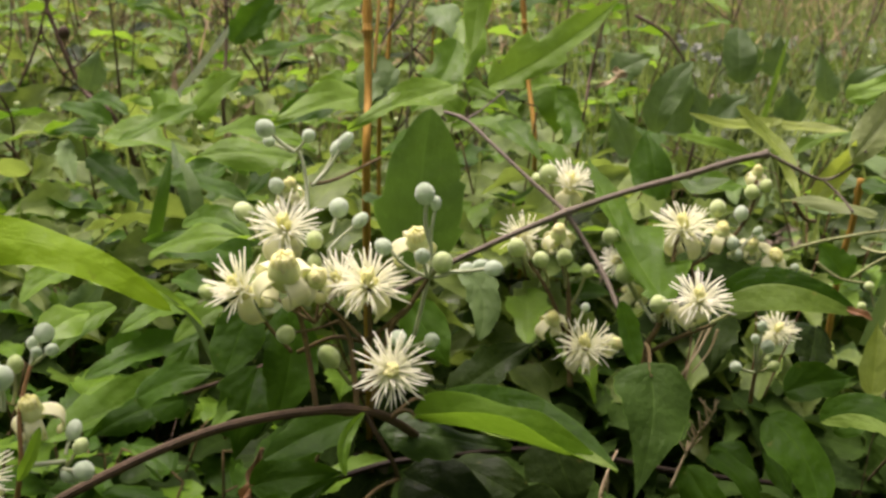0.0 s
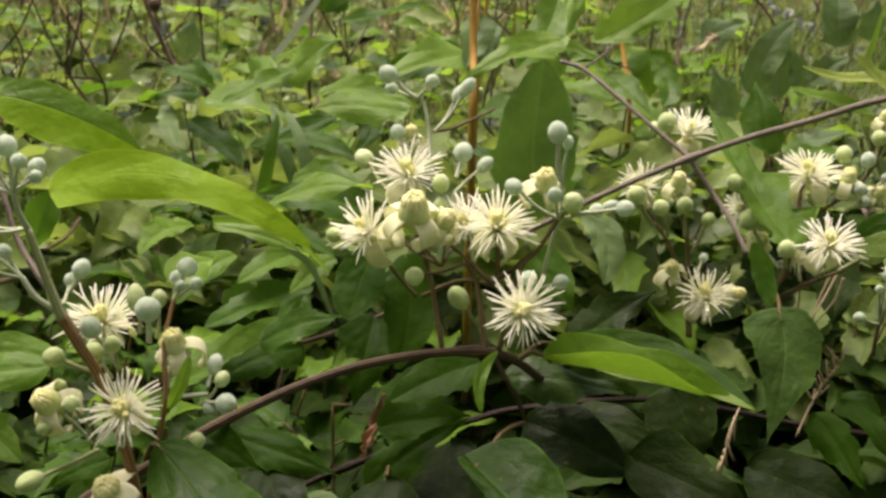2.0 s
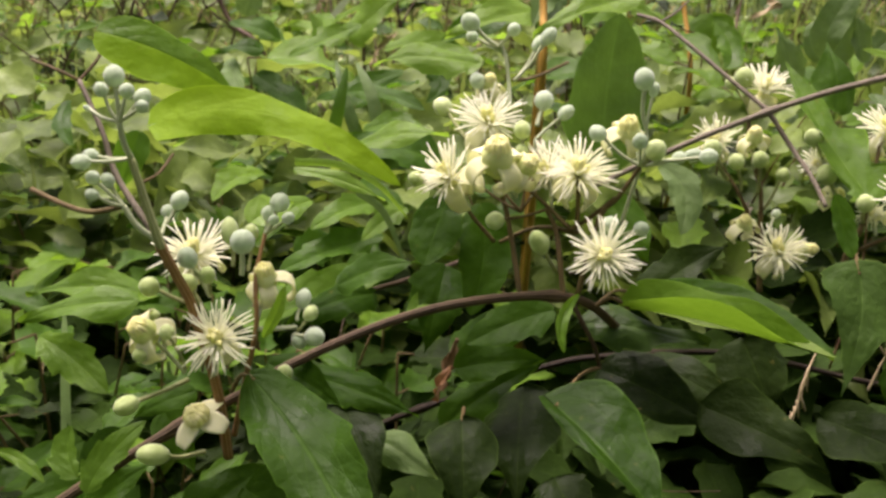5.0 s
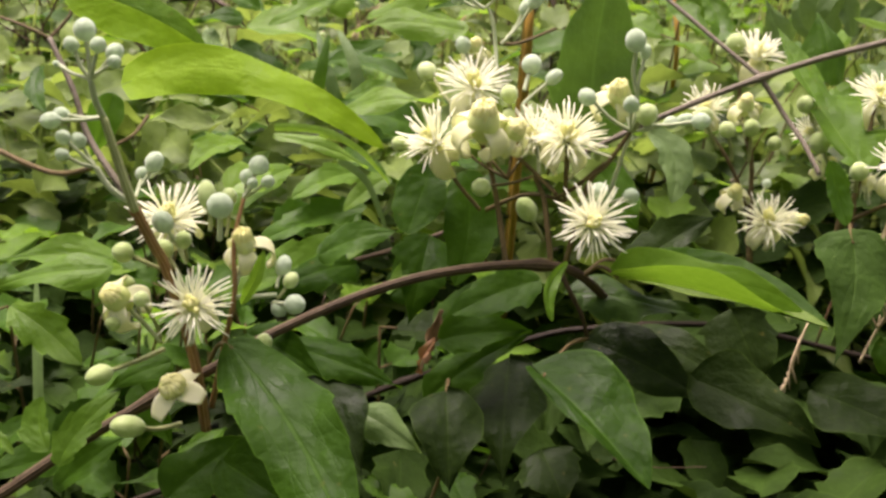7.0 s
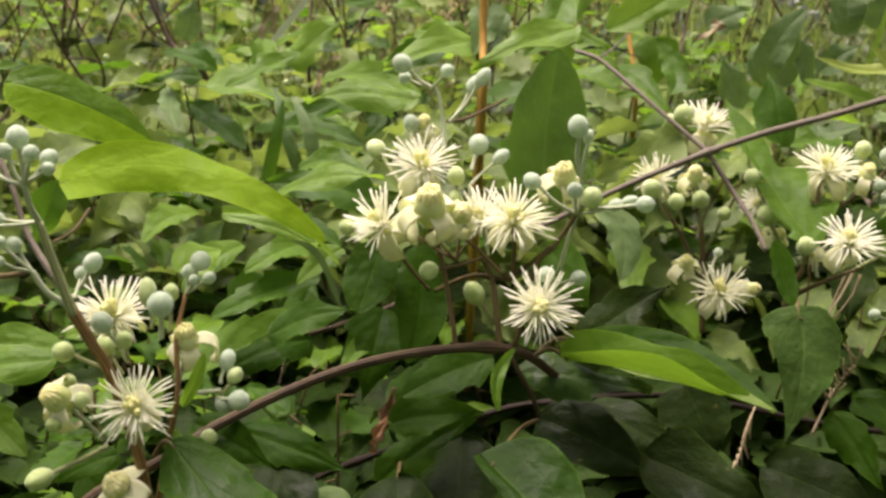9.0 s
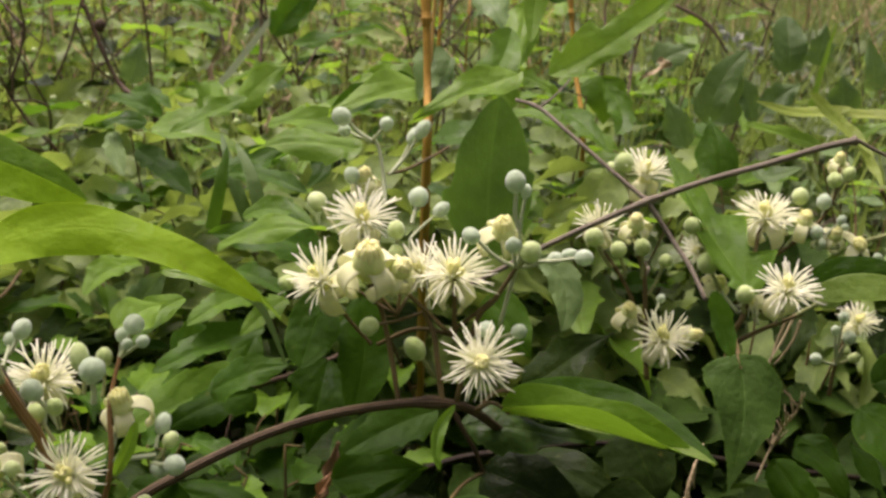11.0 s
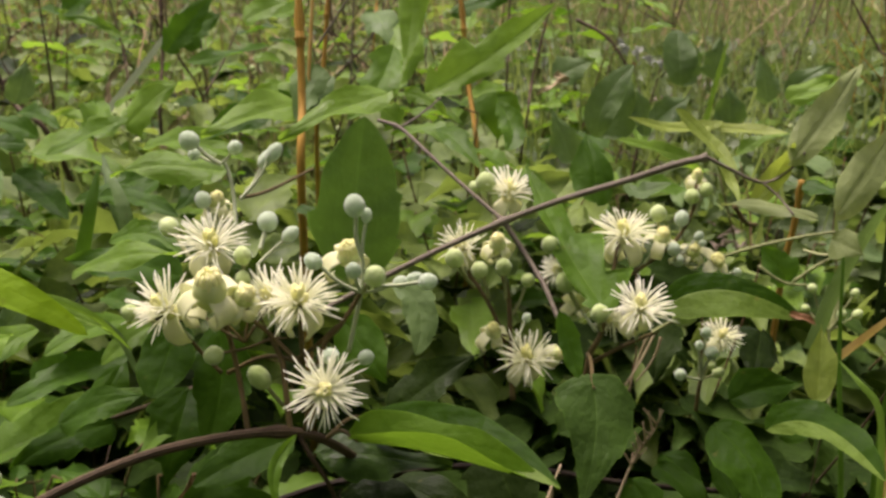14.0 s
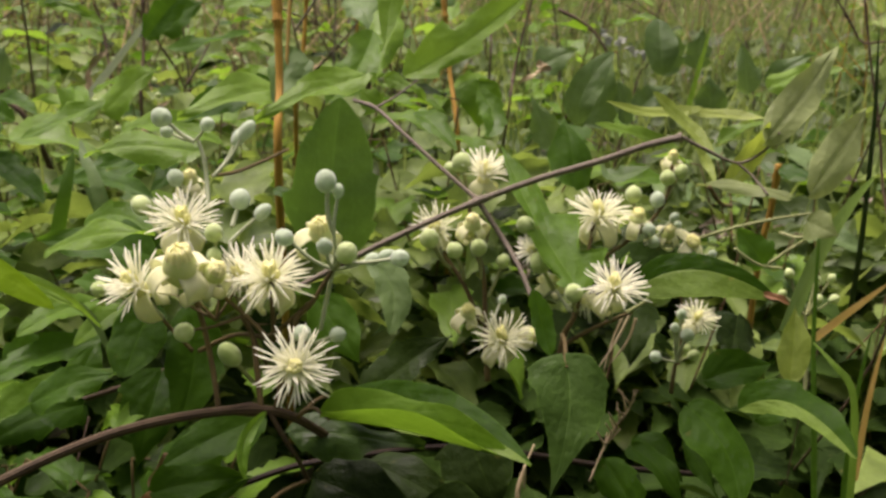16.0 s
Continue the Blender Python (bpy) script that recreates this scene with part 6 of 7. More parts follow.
pale_leaf = thing("dead_leaf", (0.2278, 0.7391, 0.2557), "curled pale grey dead leaf caught on a twig", "dead leaf")
for k in range(6):
    a = Vector((0.2131, 0.7423, 0.2656)).lerp(Vector((0.2358, 0.7386, 0.2542)), k / 5)
    b = a + Vector((DICE.uniform(0.002, 0.010), DICE.uniform(-0.006, 0.006), DICE.uniform(-0.010, 0.006)))
    leaf(pale_leaf, a, b, DICE.uniform(0.005, 0.010), DEAD_PALE, (DICE.uniform(-0.6, 0.6), -0.7, 0.6), 0.6, 0.2, 0.10, 3, 0.5, DICE.uniform(-1, 1), 91 + k)
stem(pale_leaf, [(0.1876, 0.7615, 0.2808), (0.2075, 0.7493, 0.2695), (0.2196, 0.7377, 0.2512)], 0.0014, 0.0008, DRY_DARK, "twig", 7)
brown_leaf = thing("dead_leaf", (0.1782, 0.5871, 0.2683), "small rusty brown leaf tip", "dead leaf")
leaf(brown_leaf, (0.1727, 0.5861, 0.2653), (0.1825, 0.5883, 0.2722), 0.00552, DEAD_RUST, (0, -0.6, 0.8), 0.4, 0.1, 0.05, 0, 0.5, 0.3, 93)
for a, b, c, w in (((-0.1370, 0.7552, 0.2177), (-0.1352, 0.7621, 0.2391), (-0.1235, 0.7662, 0.2515), 0.00399), ((-0.0924, 0.6938, 0.2037), (-0.0886, 0.6978, 0.2159), (-0.0758, 0.7017, 0.2280), 0.00297), ((0.1507, 0.6542, 0.2565), (0.1595, 0.6537, 0.2548), (0.1399, 0.6504, 0.2449), 0.00342)):
    ob = thing("dry_leaf_strip", a, "withered pale curled leaf strip", "dead leaf")
    leaf(ob, a, b, w * 1.6, DRY_BEIGE, (0.4, -0.8, 0.3), 0.7, 0.10, 0.05, 0, 0.5, 1.2, 201)
    leaf(ob, b, c, w * 1.2, DRY_BEIGE, (0.1, -0.8, 0.5), 0.7, 0.15, 0.05, 0, 0.5, -1.0, 202)

# tangle of stems, small buds and blades at the right edge
side = thing("flower_spray", (0.1991, 0.3654, 0.1976), "faded spray of small grey buds in the grass", "flower", "clematis flower sprays")
for at, r in (((0.1923, 0.3717, 0.2170), 0.00207), ((0.2041, 0.3729, 0.2206), 0.00186), ((0.2089, 0.3710, 0.2149), 0.00186), ((0.2031, 0.3709, 0.2146), 0.00165), ((0.2008, 0.3635, 0.2094), 0.00204), ((0.2069, 0.3635, 0.2093), 0.00204), ((0.1949, 0.3681, 0.2061), 0.00186), ((0.1919, 0.3744, 0.2080), 0.00189)):
    bud(side, at, r, "green", (0.1981, 0.3667, 0.2016))
stem(side, [(0.1974, 0.3576, 0.1735), (0.1985, 0.3628, 0.1896), (0.1981, 0.3668, 0.2020)], 0.0009, 0.0006, STALK_OLIVE, "stalk", 6)
twigs = thing("thin_vine", (0.1354, 0.3112, 0.2493), "pale thin tendrils tangled beside the flowers", "vine")
stem(twigs, [(0.1329, 0.3164, 0.2478), (0.1444, 0.3123, 0.2528), (0.1547, 0.3079, 0.2566), (0.1651, 0.3058, 0.2588)], 0.0006, 0.0005, STALK_OLIVE, "tendril", 6)
stem(twigs, [(0.1573, 0.3139, 0.2402), (0.1624, 0.3103, 0.2464), (0.1659, 0.3037, 0.2523)], 0.0006, 0.0005, STALK_OLIVE, "tendril", 6)
stem(twigs, [(0.1649, 0.3247, 0.2472), (0.1668, 0.3165, 0.2481), (0.1663, 0.3063, 0.2516)], 0.0005, 0.0005, STALK_OLIVE, "tendril", 6)
stem(twigs, [(0.1497, 0.3232, 0.2426), (0.1571, 0.3216, 0.2377), (0.1655, 0.3212, 0.2363)], 0.0006, 0.0005, STALK_OLIVE, "tendril", 6)
stem(twigs, [(0.1316, 0.3032, 0.2682), (0.1359, 0.3042, 0.2628), (0.1415, 0.3092, 0.2605)], 0.0007, 0.0006, STALK_BROWN, "tendril", 6)
gold = thing("dry_weed", (0.1696, 0.3483, 0.2324), "broken golden brown dry stem", "weed", "dry weeds")
stem(gold, [(0.1797, 0.3741, 0.1807), (0.1776, 0.3663, 0.2266), (0.1787, 0.3635, 0.2444), (0.1782, 0.3605, 0.2612)], 0.0014, 0.0014, DRY_GOLD, "stalk", 8, 0.1, (0.9,))


def grass_blade(points, width, material, label):
    """One long grass blade through the given points, keeled along its middle."""
    run = spline(points, 8)
    verts, faces, uvs = [], [], []
    n = len(run) - 1
    for i, q in enumerate(run):
        d = (run[min(i + 1, n)] - run[max(i - 1, 0)]).normalized()
        side_way = d.cross(Vector((0.25, -1, 0.2))).normalized()
        keel = side_way.cross(d)
        w = width / 2 * (1 - (i / n) ** 3 * 0.92)
        verts += [q - side_way * w, q + keel * w * 0.35, q + side_way * w]
        uvs += [(0, i / n), (0.5, i / n), (1, i / n)]
    for i in range(n):
        a = i * 3
        faces += [(a, a + 1, a + 4, a + 3), (a + 1, a + 2, a + 5, a + 4)]
    ob = new("grass_blade", mesh_of("grass_blade", verts, faces, uvs))
    ob.data.materials.append(material)
    return tagged(ob, label, "grass", "long grass blades")


for pts, w, mat, label in (
    (((0.1574, 0.2651, 0.1774), (0.1608, 0.2785, 0.2010), (0.1651, 0.2941, 0.2229), (0.1711, 0.3102, 0.2463), (0.1747, 0.3187, 0.2548)), 0.00213, LEAF_MID, "upright green grass blade"),
    (((0.1621, 0.2556, 0.1831), (0.1675, 0.2677, 0.2027), (0.1685, 0.2746, 0.2152), (0.1645, 0.2793, 0.2211), (0.1609, 0.2864, 0.2253)), 0.00282, LEAF_LIGHT, "bent green grass blade"),
    (((0.1660, 0.2665, 0.1817), (0.1719, 0.2779, 0.2081), (0.1811, 0.2900, 0.2278)), 0.00220, LEAF_MID, "upright green grass blade"),
    (((0.1696, 0.3222, 0.2134), (0.1786, 0.3265, 0.2353), (0.1879, 0.3270, 0.2541), (0.1930, 0.3223, 0.2661)), 0.00606, LEAF_GREY, "broad bluish green grass blade"),
    (((0.1686, 0.3015, 0.2195), (0.1802, 0.3040, 0.2270), (0.1943, 0.3068, 0.2358)), 0.00291, STRAW_GOLD, "golden dry grass blade"),
    (((0.1742, 0.2761, 0.1850), (0.1788, 0.2828, 0.2055), (0.1846, 0.2889, 0.2245)), 0.00262, STRAW_GOLD, "golden dry grass blade"),
    (((0.1939, 0.3277, 0.2126), (0.1997, 0.3370, 0.2414), (0.2083, 0.3553, 0.2803), (0.2149, 0.3726, 0.3073)), 0.00260, LEAF_SHADED, "dark upright grass blade"),
    (((-0.0603, 0.4030, 0.2261), (-0.0637, 0.4089, 0.2442), (-0.0714, 0.4213, 0.2561)), 0.00575, LEAF_GREY, "broad bluish green grass blade"),
    (((-0.0818, 0.4161, 0.2226), (-0.0784, 0.4214, 0.2390), (-0.0763, 0.4314, 0.2523)), 0.00548, LEAF_MID, "broad green grass blade"),
    (((-0.0759, 0.2966, 0.2480), (-0.0627, 0.2963, 0.2473), (-0.0511, 0.2947, 0.2421), (-0.0424, 0.2968, 0.2311)), 0.00230, LEAF_LIGHT, "arched light green grass blade"),
    (((-0.0615, 0.3327, 0.2282), (-0.0521, 0.3305, 0.2212), (-0.0444, 0.3247, 0.2036)), 0.00260, LEAF_GREY, "narrow green grass blade"),
    (((-0.0782, 0.4951, 0.2036), (-0.0852, 0.5009, 0.2216), (-0.0929, 0.5210, 0.2398)), 0.00650, LEAF_GREY, "broad bluish green grass blade"),
    (((-0.1249, 0.6734, 0.2283), (-0.1039, 0.6816, 0.2534), (-0.0881, 0.6882, 0.2736), (-0.0704, 0.6959, 0.2973)), 0.00430, SILVER_GRASS, "pale shiny grass blade"),
    (((-0.1431, 0.2709, 0.1691), (-0.1458, 0.2820, 0.1856), (-0.1495, 0.2957, 0.2015)), 0.00295, LEAF_GREY, "upright bluish green grass blade"),
    (((0.2446, 0.6448, 0.2275), (0.2526, 0.6530, 0.2527), (0.2618, 0.6617, 0.2797)), 0.00411, LEAF_LIGHT, "light green grass blade"),
):
    grass_blade(pts, w, mat, label)
for pts in (((0.2880, 0.7146, 0.2677), (0.3164, 0.7218, 0.2897), (0.3490, 0.7290, 0.3119)), ((0.3077, 0.7140, 0.2658), (0.3364, 0.7230, 0.2934), (0.3642, 0.7284, 0.3101))):
    ob = thing("dry_grass_stalk", pts[0], "slanting pale dry grass stalk", "grass")
    stem(ob, list(pts), 0.0006, 0.0004, DRY_BEIGE, "stalk", 6)
grey_twig = thing("dry_twig", (0.0094, 0.4688, 0.2954), "thin grey bare twig leaning among the stems", "twig")
stem(grey_twig, [(0.0094, 0.4688, 0.2954), (0.0163, 0.4711, 0.3053), (0.0242, 0.4737, 0.3166), (0.0316, 0.4759, 0.3264), (0.0374, 0.4787, 0.3377)], 0.0006, 0.0005, VINE_GREY, "twig", 6)
hang = thing("dry_floret", (0.0699, 0.2642, 0.1919), "withered beige floret hanging under a leaf", "flower")
stem(hang, [(0.0765, 0.2732, 0.2024), (0.0707, 0.2651, 0.1949), (0.0695, 0.2632, 0.1889), (0.0644, 0.2600, 0.1791)], 0.0003, 0.0002, DRY_BEIGE, "strand", 6)
for k in range(8):
    q = Vector((0.0732, 0.2691, 0.1982)).lerp(Vector((0.0685, 0.2627, 0.1874)), k / 7)
    stem(hang, [q, q + Vector((DICE.uniform(-0.002, 0.002), -0.001, -0.005))], 0.0005, 0.0002, DRY_BEIGE, "husk", 5, 0.0, (), 3)

scrap = thing("dead_leaf", (-0.0294, 0.2909, 0.1868), "shrivelled brown leaf hanging from the vine", "dead leaf")
stem(scrap, [(-0.0266, 0.2932, 0.1937), (-0.0289, 0.2912, 0.1877), (-0.0314, 0.2890, 0.1811), (-0.0326, 0.2867, 0.1740)], 0.0007, 0.0005, DRY_BROWN, "stalk", 6)
leaf(scrap, (-0.0273, 0.2905, 0.1942), (-0.0323, 0.2858, 0.1798), 0.00373, DRY_BROWN, (0.3, -0.8, 0.3), 0.8, 0.05, 0.08, 0, 0.5, 0.8, 95)
leaf(scrap, (-0.0284, 0.2855, 0.1876), (-0.0339, 0.2847, 0.1765), 0.00272, DEAD_RUST, (-0.3, -0.8, 0.3), 0.8, 0.05, 0.08, 0, 0.5, -0.8, 96)

# dry florets caught among the stalks
dry = thing("dry_floret", (0.1084, 0.3025, 0.2224), "withered beige floret hanging among the stalks", "flower")
for a, b, c in (((0.1112, 0.3046, 0.2288), (0.1058, 0.2995, 0.2219), (0.0993, 0.2944, 0.2152)), ((0.1085, 0.3040, 0.2273), (0.1048, 0.3014, 0.2192), (0.1025, 0.2991, 0.2120)), ((0.1129, 0.3040, 0.2272), (0.1101, 0.3019, 0.2207), (0.1046, 0.2999, 0.2144))):
    stem(dry, [a, b, c], 0.0005, 0.0002, DRY_BEIGE, "strand", 6, 0.1)
dry2 = thing("dry_grass_spike", (0.0950, 0.2785, 0.1924), "withered beige grass spike", "grass")
stem(dry2, [(0.0941, 0.2770, 0.1878), (0.1002, 0.2810, 0.1999), (0.1080, 0.2842, 0.2098)], 0.0004, 0.0002, DRY_BEIGE, "stem", 6)
for k in range(14):
    a = Vector((0.0985, 0.2797, 0.1961)).lerp(Vector((0.1075, 0.2840, 0.2093)), k / 13)
    stem(dry2, [a, a + Vector((DICE.uniform(-0.004, 0.003), DICE.uniform(-0.003, 0.003), DICE.uniform(0.003, 0.007)))], 0.0004, 0.0002, DRY_BEIGE, "spikelet", 5, 0.0, (), 3)

# ---------------------------------------------------------------- tall dry stems behind
def dry_stem(points, r0, r1, material, label, knots=()):
    ob = thing("dry_weed", points[0], label, "weed", "dry weeds")
    stem(ob, points, r0, r1, material, "stalk", 8, 0.06, knots, 8)
    run = spline(points, 8)
    for k in knots:
        i = int(k * (len(run) - 1))
        way = (run[i + 1] - run[i]).normalized()
        r = r0 + (r1 - r0) * k
        stem(ob, [run[i] - way * r * 1.6, run[i], run[i] + way * r * 1.6], r * 1.12, r * 1.12, material, "node", 8, 0.0, (0.5,), 3)
    return ob


def foot(p):
    return (p[0], p[1] + 0.14, ground_height(p[0], p[1] + 0.14) - 0.005)


for pts, r, mat, label in (
    (((0.0029, 0.4191, 0.2319), (0.0036, 0.4353, 0.2817), (0.0026, 0.4523, 0.3342), (0.0022, 0.4638, 0.3694)), 0.0018, DRY_GOLD, "upright golden brown dry stem"),
    (((0.0026, 0.4471, 0.236), (0.0051, 0.4575, 0.273), (0.0078, 0.4679, 0.3099), (0.0094, 0.4751, 0.3354), (0.0121, 0.4928, 0.3795)), 0.0009, STRAW_GOLD, "upright golden brown dry stem"),
    (((0.0078, 0.5164, 0.2425), (0.0116, 0.5259, 0.2769), (0.0139, 0.5334, 0.3033), (0.0162, 0.5408, 0.3297), (0.0196, 0.561, 0.3828)), 0.0012, DRY_GOLD, "upright golden brown dry stem"),
    (((0.0934, 0.5786, 0.1986), (0.0906, 0.6002, 0.2651), (0.0864, 0.6200, 0.3259), (0.0839, 0.6319, 0.3626)), 0.0015, DRY_GOLD, "upright golden brown dry stem"),
    (((0.0494, 0.8735, 0.2323), (0.0535, 0.8906, 0.2851), (0.0560, 0.9107, 0.3470)), 0.0010, DRY_GOLD, "upright golden brown dry stem"),
    (((-0.1081, 0.8010, 0.1841), (-0.1074, 0.8234, 0.2528), (-0.1084, 0.8432, 0.3138), (-0.1089, 0.8564, 0.3546)), 0.0015, DRY_DARK, "upright dark dry stem"),
    (((0.1392, 0.6931, 0.2015), (0.1479, 0.7083, 0.2482), (0.1624, 0.7247, 0.2987)), 0.0010, DRY_DARK, "upright dark dry stem"),
    (((0.1409, 0.7816, 0.2117), (0.1465, 0.8025, 0.2758), (0.1522, 0.8235, 0.3405)), 0.0010, DRY_DARK, "upright dark dry stem"),
    (((-0.1362, 0.8569, 0.1813), (-0.1466, 0.8793, 0.2503), (-0.1681, 0.9046, 0.3280)), 0.0010, DRY_DARK, "leaning dark dry stem"),
    (((0.2999, 0.5126, 0.2576), (0.2864, 0.5222, 0.2871), (0.2745, 0.5292, 0.3085), (0.2667, 0.5352, 0.3271)), 0.0007, DRY_DARK, "leaning dark dry stem"),
    (((0.2317, 0.3736, 0.1792), (0.2371, 0.3968, 0.2505), (0.2335, 0.4105, 0.2927), (0.2308, 0.4214, 0.3264)), 0.0007, DRY_DARK, "upright dark dry stem"),
):
    dry_stem([foot(pts[0])] + list(pts), r * 1.1, r * 0.8, mat, label, () if mat is STRAW_GOLD else (0.62,))

dark = thing("branched_weed", foot((-0.1644, 0.7577, 0.1819)), "dark branched dry weed stem with brown seed heads", "weed", "dry weeds")
D_FORK = (-0.2280, 0.7900, 0.2811)
stem(dark, [foot((-0.1644, 0.7577, 0.1819)), (-0.1722, 0.7602, 0.1896), (-0.2031, 0.7714, 0.2240), (-0.2242, 0.7863, 0.2697), D_FORK, (-0.2317, 0.8011, 0.3155), (-0.2324, 0.8111, 0.3461)], 0.0024, 0.0015, DRY_DARK, "stalk", 8, 0.05, (0.55,))
stem(dark, [D_FORK, (-0.2163, 0.7949, 0.2964), (-0.2104, 0.8012, 0.3155)], 0.0009, 0.0006, DRY_DARK, "side_stalk", 6)
stem(dark, [(-0.2475, 0.7715, 0.2243), (-0.2359, 0.7801, 0.2507), D_FORK], 0.0012, 0.0010, DRY_DARK, "side_stalk", 6)
stem(dark, [(-0.2089, 0.7739, 0.2316), (-0.2111, 0.7734, 0.2476), (-0.2134, 0.7744, 0.2593)], 0.0006, 0.0005, DRY_DARK, "side_stalk", 6)
HEAD = bud_mesh("seed_head", 1.1, 0.2, 5)
HEAD.materials.append(DRY_DARK)
part("seed_head", HEAD, None, dark, "brown seed head", frame_to((-0.2134, 0.7755, 0.2627), (0, 0, 1)) @ Matrix.Scale(0.00402, 4))

WEEDS = random.Random(5)
for i in range(46):
    y = 0.75 + 1.9 * WEEDS.random()
    x = WEEDS.uniform(-0.5, 0.5) * (y + 0.1)
    g = Vector((x, y, ground_height(x, y) - 0.004))
    tall = WEEDS.uniform(0.20, 0.42)
    lean = Vector((WEEDS.uniform(-0.28, 0.28), WEEDS.uniform(-0.15, 0.15), 1)) * tall
    kind = WEEDS.choice((DRY_DARK, DRY_DARK, DRY_GOLD, VINE_GREY))
    ob = thing("dry_weed", g, "thin dark dry weed stem with side twigs" if kind is DRY_DARK else "thin brown dry weed stem with side twigs", "weed", "dry weeds")
    mid = g + lean * 0.5 + Vector((WEEDS.uniform(-0.02, 0.02), 0, 0))
    top = g + lean
    stem(ob, [g, mid, top], 0.0012, 0.0006, kind, "stalk", 6, 0.0, (0.5,))
    for k in range(WEEDS.randint(1, 4)):
        a = mid.lerp(top, WEEDS.random() * 0.8)
        b = a + Vector((WEEDS.uniform(-0.05, 0.05), WEEDS.uniform(-0.02, 0.02), WEEDS.uniform(0.02, 0.07)))
        stem(ob, [a, (a + b) / 2 - Vector((0, 0, 0.004)), b], 0.0006, 0.0004, kind, "twig", 5, 0.0, (), 3)

# ---------------------------------------------------------------- leafy shoots behind: stem and leaves of their own
SHOOT_LEAVES = []
for k in range(8):
    v, f, u = leaf_grid(1.0, 0.42 + 0.06 * (k % 3), 8, 24, 0.30, 0.20 + 0.07 * (k % 3), 0.05, (4, 6, 5, 3)[k % 4], 0.16, 0.38 + 0.03 * (k % 2), 0.06, 0.15 * (k % 3 - 1), k)
    SHOOT_LEAVES.append((v, f, u))
SHOOT_MESH = {}
for mat, key in ((LEAF_MID, "mid"), (LEAF_LIGHT, "light"), (LEAF_SHADED, "dark"), (LEAF_GREY, "grey"), (LEAF_YELLOW, "yellow"), (LEAF_BRIGHT, "bright")):
    SHOOT_MESH[key] = []
    for v, f, u in SHOOT_LEAVES:
        me = mesh_of("leaf", v, f, u)
        me.materials.append(mat)
        SHOOT_MESH[key].append(me)


def shoot(x, y, height, count, size, keys, rng, label, young=()):
    """A leafy shoot; the topmost leaves take the young tones."""
    base = Vector((x, y, ground_height(x, y)))
    ob = thing("leafy_shoot", base, label, "shoot", "clematis shoots")
    lean = Vector((rng.uniform(-0.4, 0.4), rng.uniform(-0.3, 0.3), 1.0)).normalized()
    top = base + lean * height
    mid = base + lean * height * 0.5 + Vector((rng.uniform(-0.01, 0.01), rng.uniform(-0.01, 0.01), 0))
    stem(ob, [base, mid, top], 0.0010, 0.0005, STALK_BROWN, "stem", 6)
    for k in range(count):
        f = 0.35 + 0.65 * k / max(1, count - 1)
        at = base.lerp(mid, f * 2) if f < 0.5 else mid.lerp(top, f * 2 - 1)
        turn = rng.uniform(0, 2 * np.pi)
        out = Vector((np.cos(turn), np.sin(turn), rng.uniform(-0.10, 0.45))).normalized()
        at2 = at + out * size * 0.25
        up = Vector((rng.uniform(-0.45, 0.45), rng.uniform(-0.40, 0.30), 1))
        up = (up - out * up.dot(out)).normalized()
        xx = out.cross(up)
        m = Matrix.Translation(at2) @ Matrix((xx, out, up)).transposed().to_4x4() @ Matrix.Scale(size * rng.uniform(0.7, 1.2), 4)
        part("leaf", rng.choice(SHOOT_MESH[rng.choice(young if young and f > 0.68 else keys)]), None, ob, "", m)
        stem(ob, [at, at2], 0.0005, 0.0004, STALK_BROWN, "leaf_stalk", 5, 0.0, (), 2)
    return ob


RNG = random.Random(21)
for i in range(210):
    y = 0.37 + 1.9 * RNG.random() ** 1.5
    x = RNG.uniform(-0.50, 0.50) * (y + 0.15) + 0.03
    right = x > 0.06 + 0.10 * y
    h = RNG.uniform(0.15, 0.25) + 0.03 * min(1, y - 0.3)
    if y < 0.5:
        h = RNG.uniform(0.12, 0.175)
    if right:
        h *= 0.8
    if y < 0.49 and x > -0.09:
        continue
    if y < 0.5:
        keys = ("mid", "dark", "dark", "mid")
    elif right:
        keys = ("mid", "mid", "bright", "light", "grey")
    else:
        keys = ("mid", "light", "light", "mid", "bright", "dark", "bright")
    shoot(x, y, h, RNG.randint(6, 10), RNG.uniform(0.026, 0.050), keys, RNG, "bright green clematis shoot with toothed leaves" if not right else "green leafy shoot among grass", ("bright", "mid", "bright", "mid") if y < 0.5 and h > 0.15 else ())

for i in range(22):
    x, y = RNG.uniform(-0.24, -0.06), RNG.uniform(0.37, 0.52)
    shoot(x, y, RNG.uniform(0.12, 0.19), RNG.randint(5, 8), RNG.uniform(0.026, 0.042), ("mid", "mid", "dark", "mid"), RNG, "green clematis shoot behind the flower sprays", ("bright", "mid"))

for i in range(26):
    x, y = RNG.uniform(-0.20, -0.06), RNG.uniform(0.29, 0.38)
    shoot(x, y, RNG.uniform(0.10, 0.15) + 0.25 * (y - 0.29), RNG.randint(5, 7), RNG.uniform(0.022, 0.034), ("mid", "mid", "dark", "bright"), RNG, "green toothed clematis shoot low behind the vine")

for i in range(75):
    y = 0.72 + 1.1 * RNG.random()
    x = RNG.uniform(-0.48, 0.24) * (y + 0.1)
    shoot(x, y, RNG.uniform(0.19, 0.28) + 0.03 * (y - 0.7), RNG.randint(6, 9), RNG.uniform(0.028, 0.046), ("bright", "light", "mid", "bright"), RNG, "tall bright green leafy shoot in the meadow")

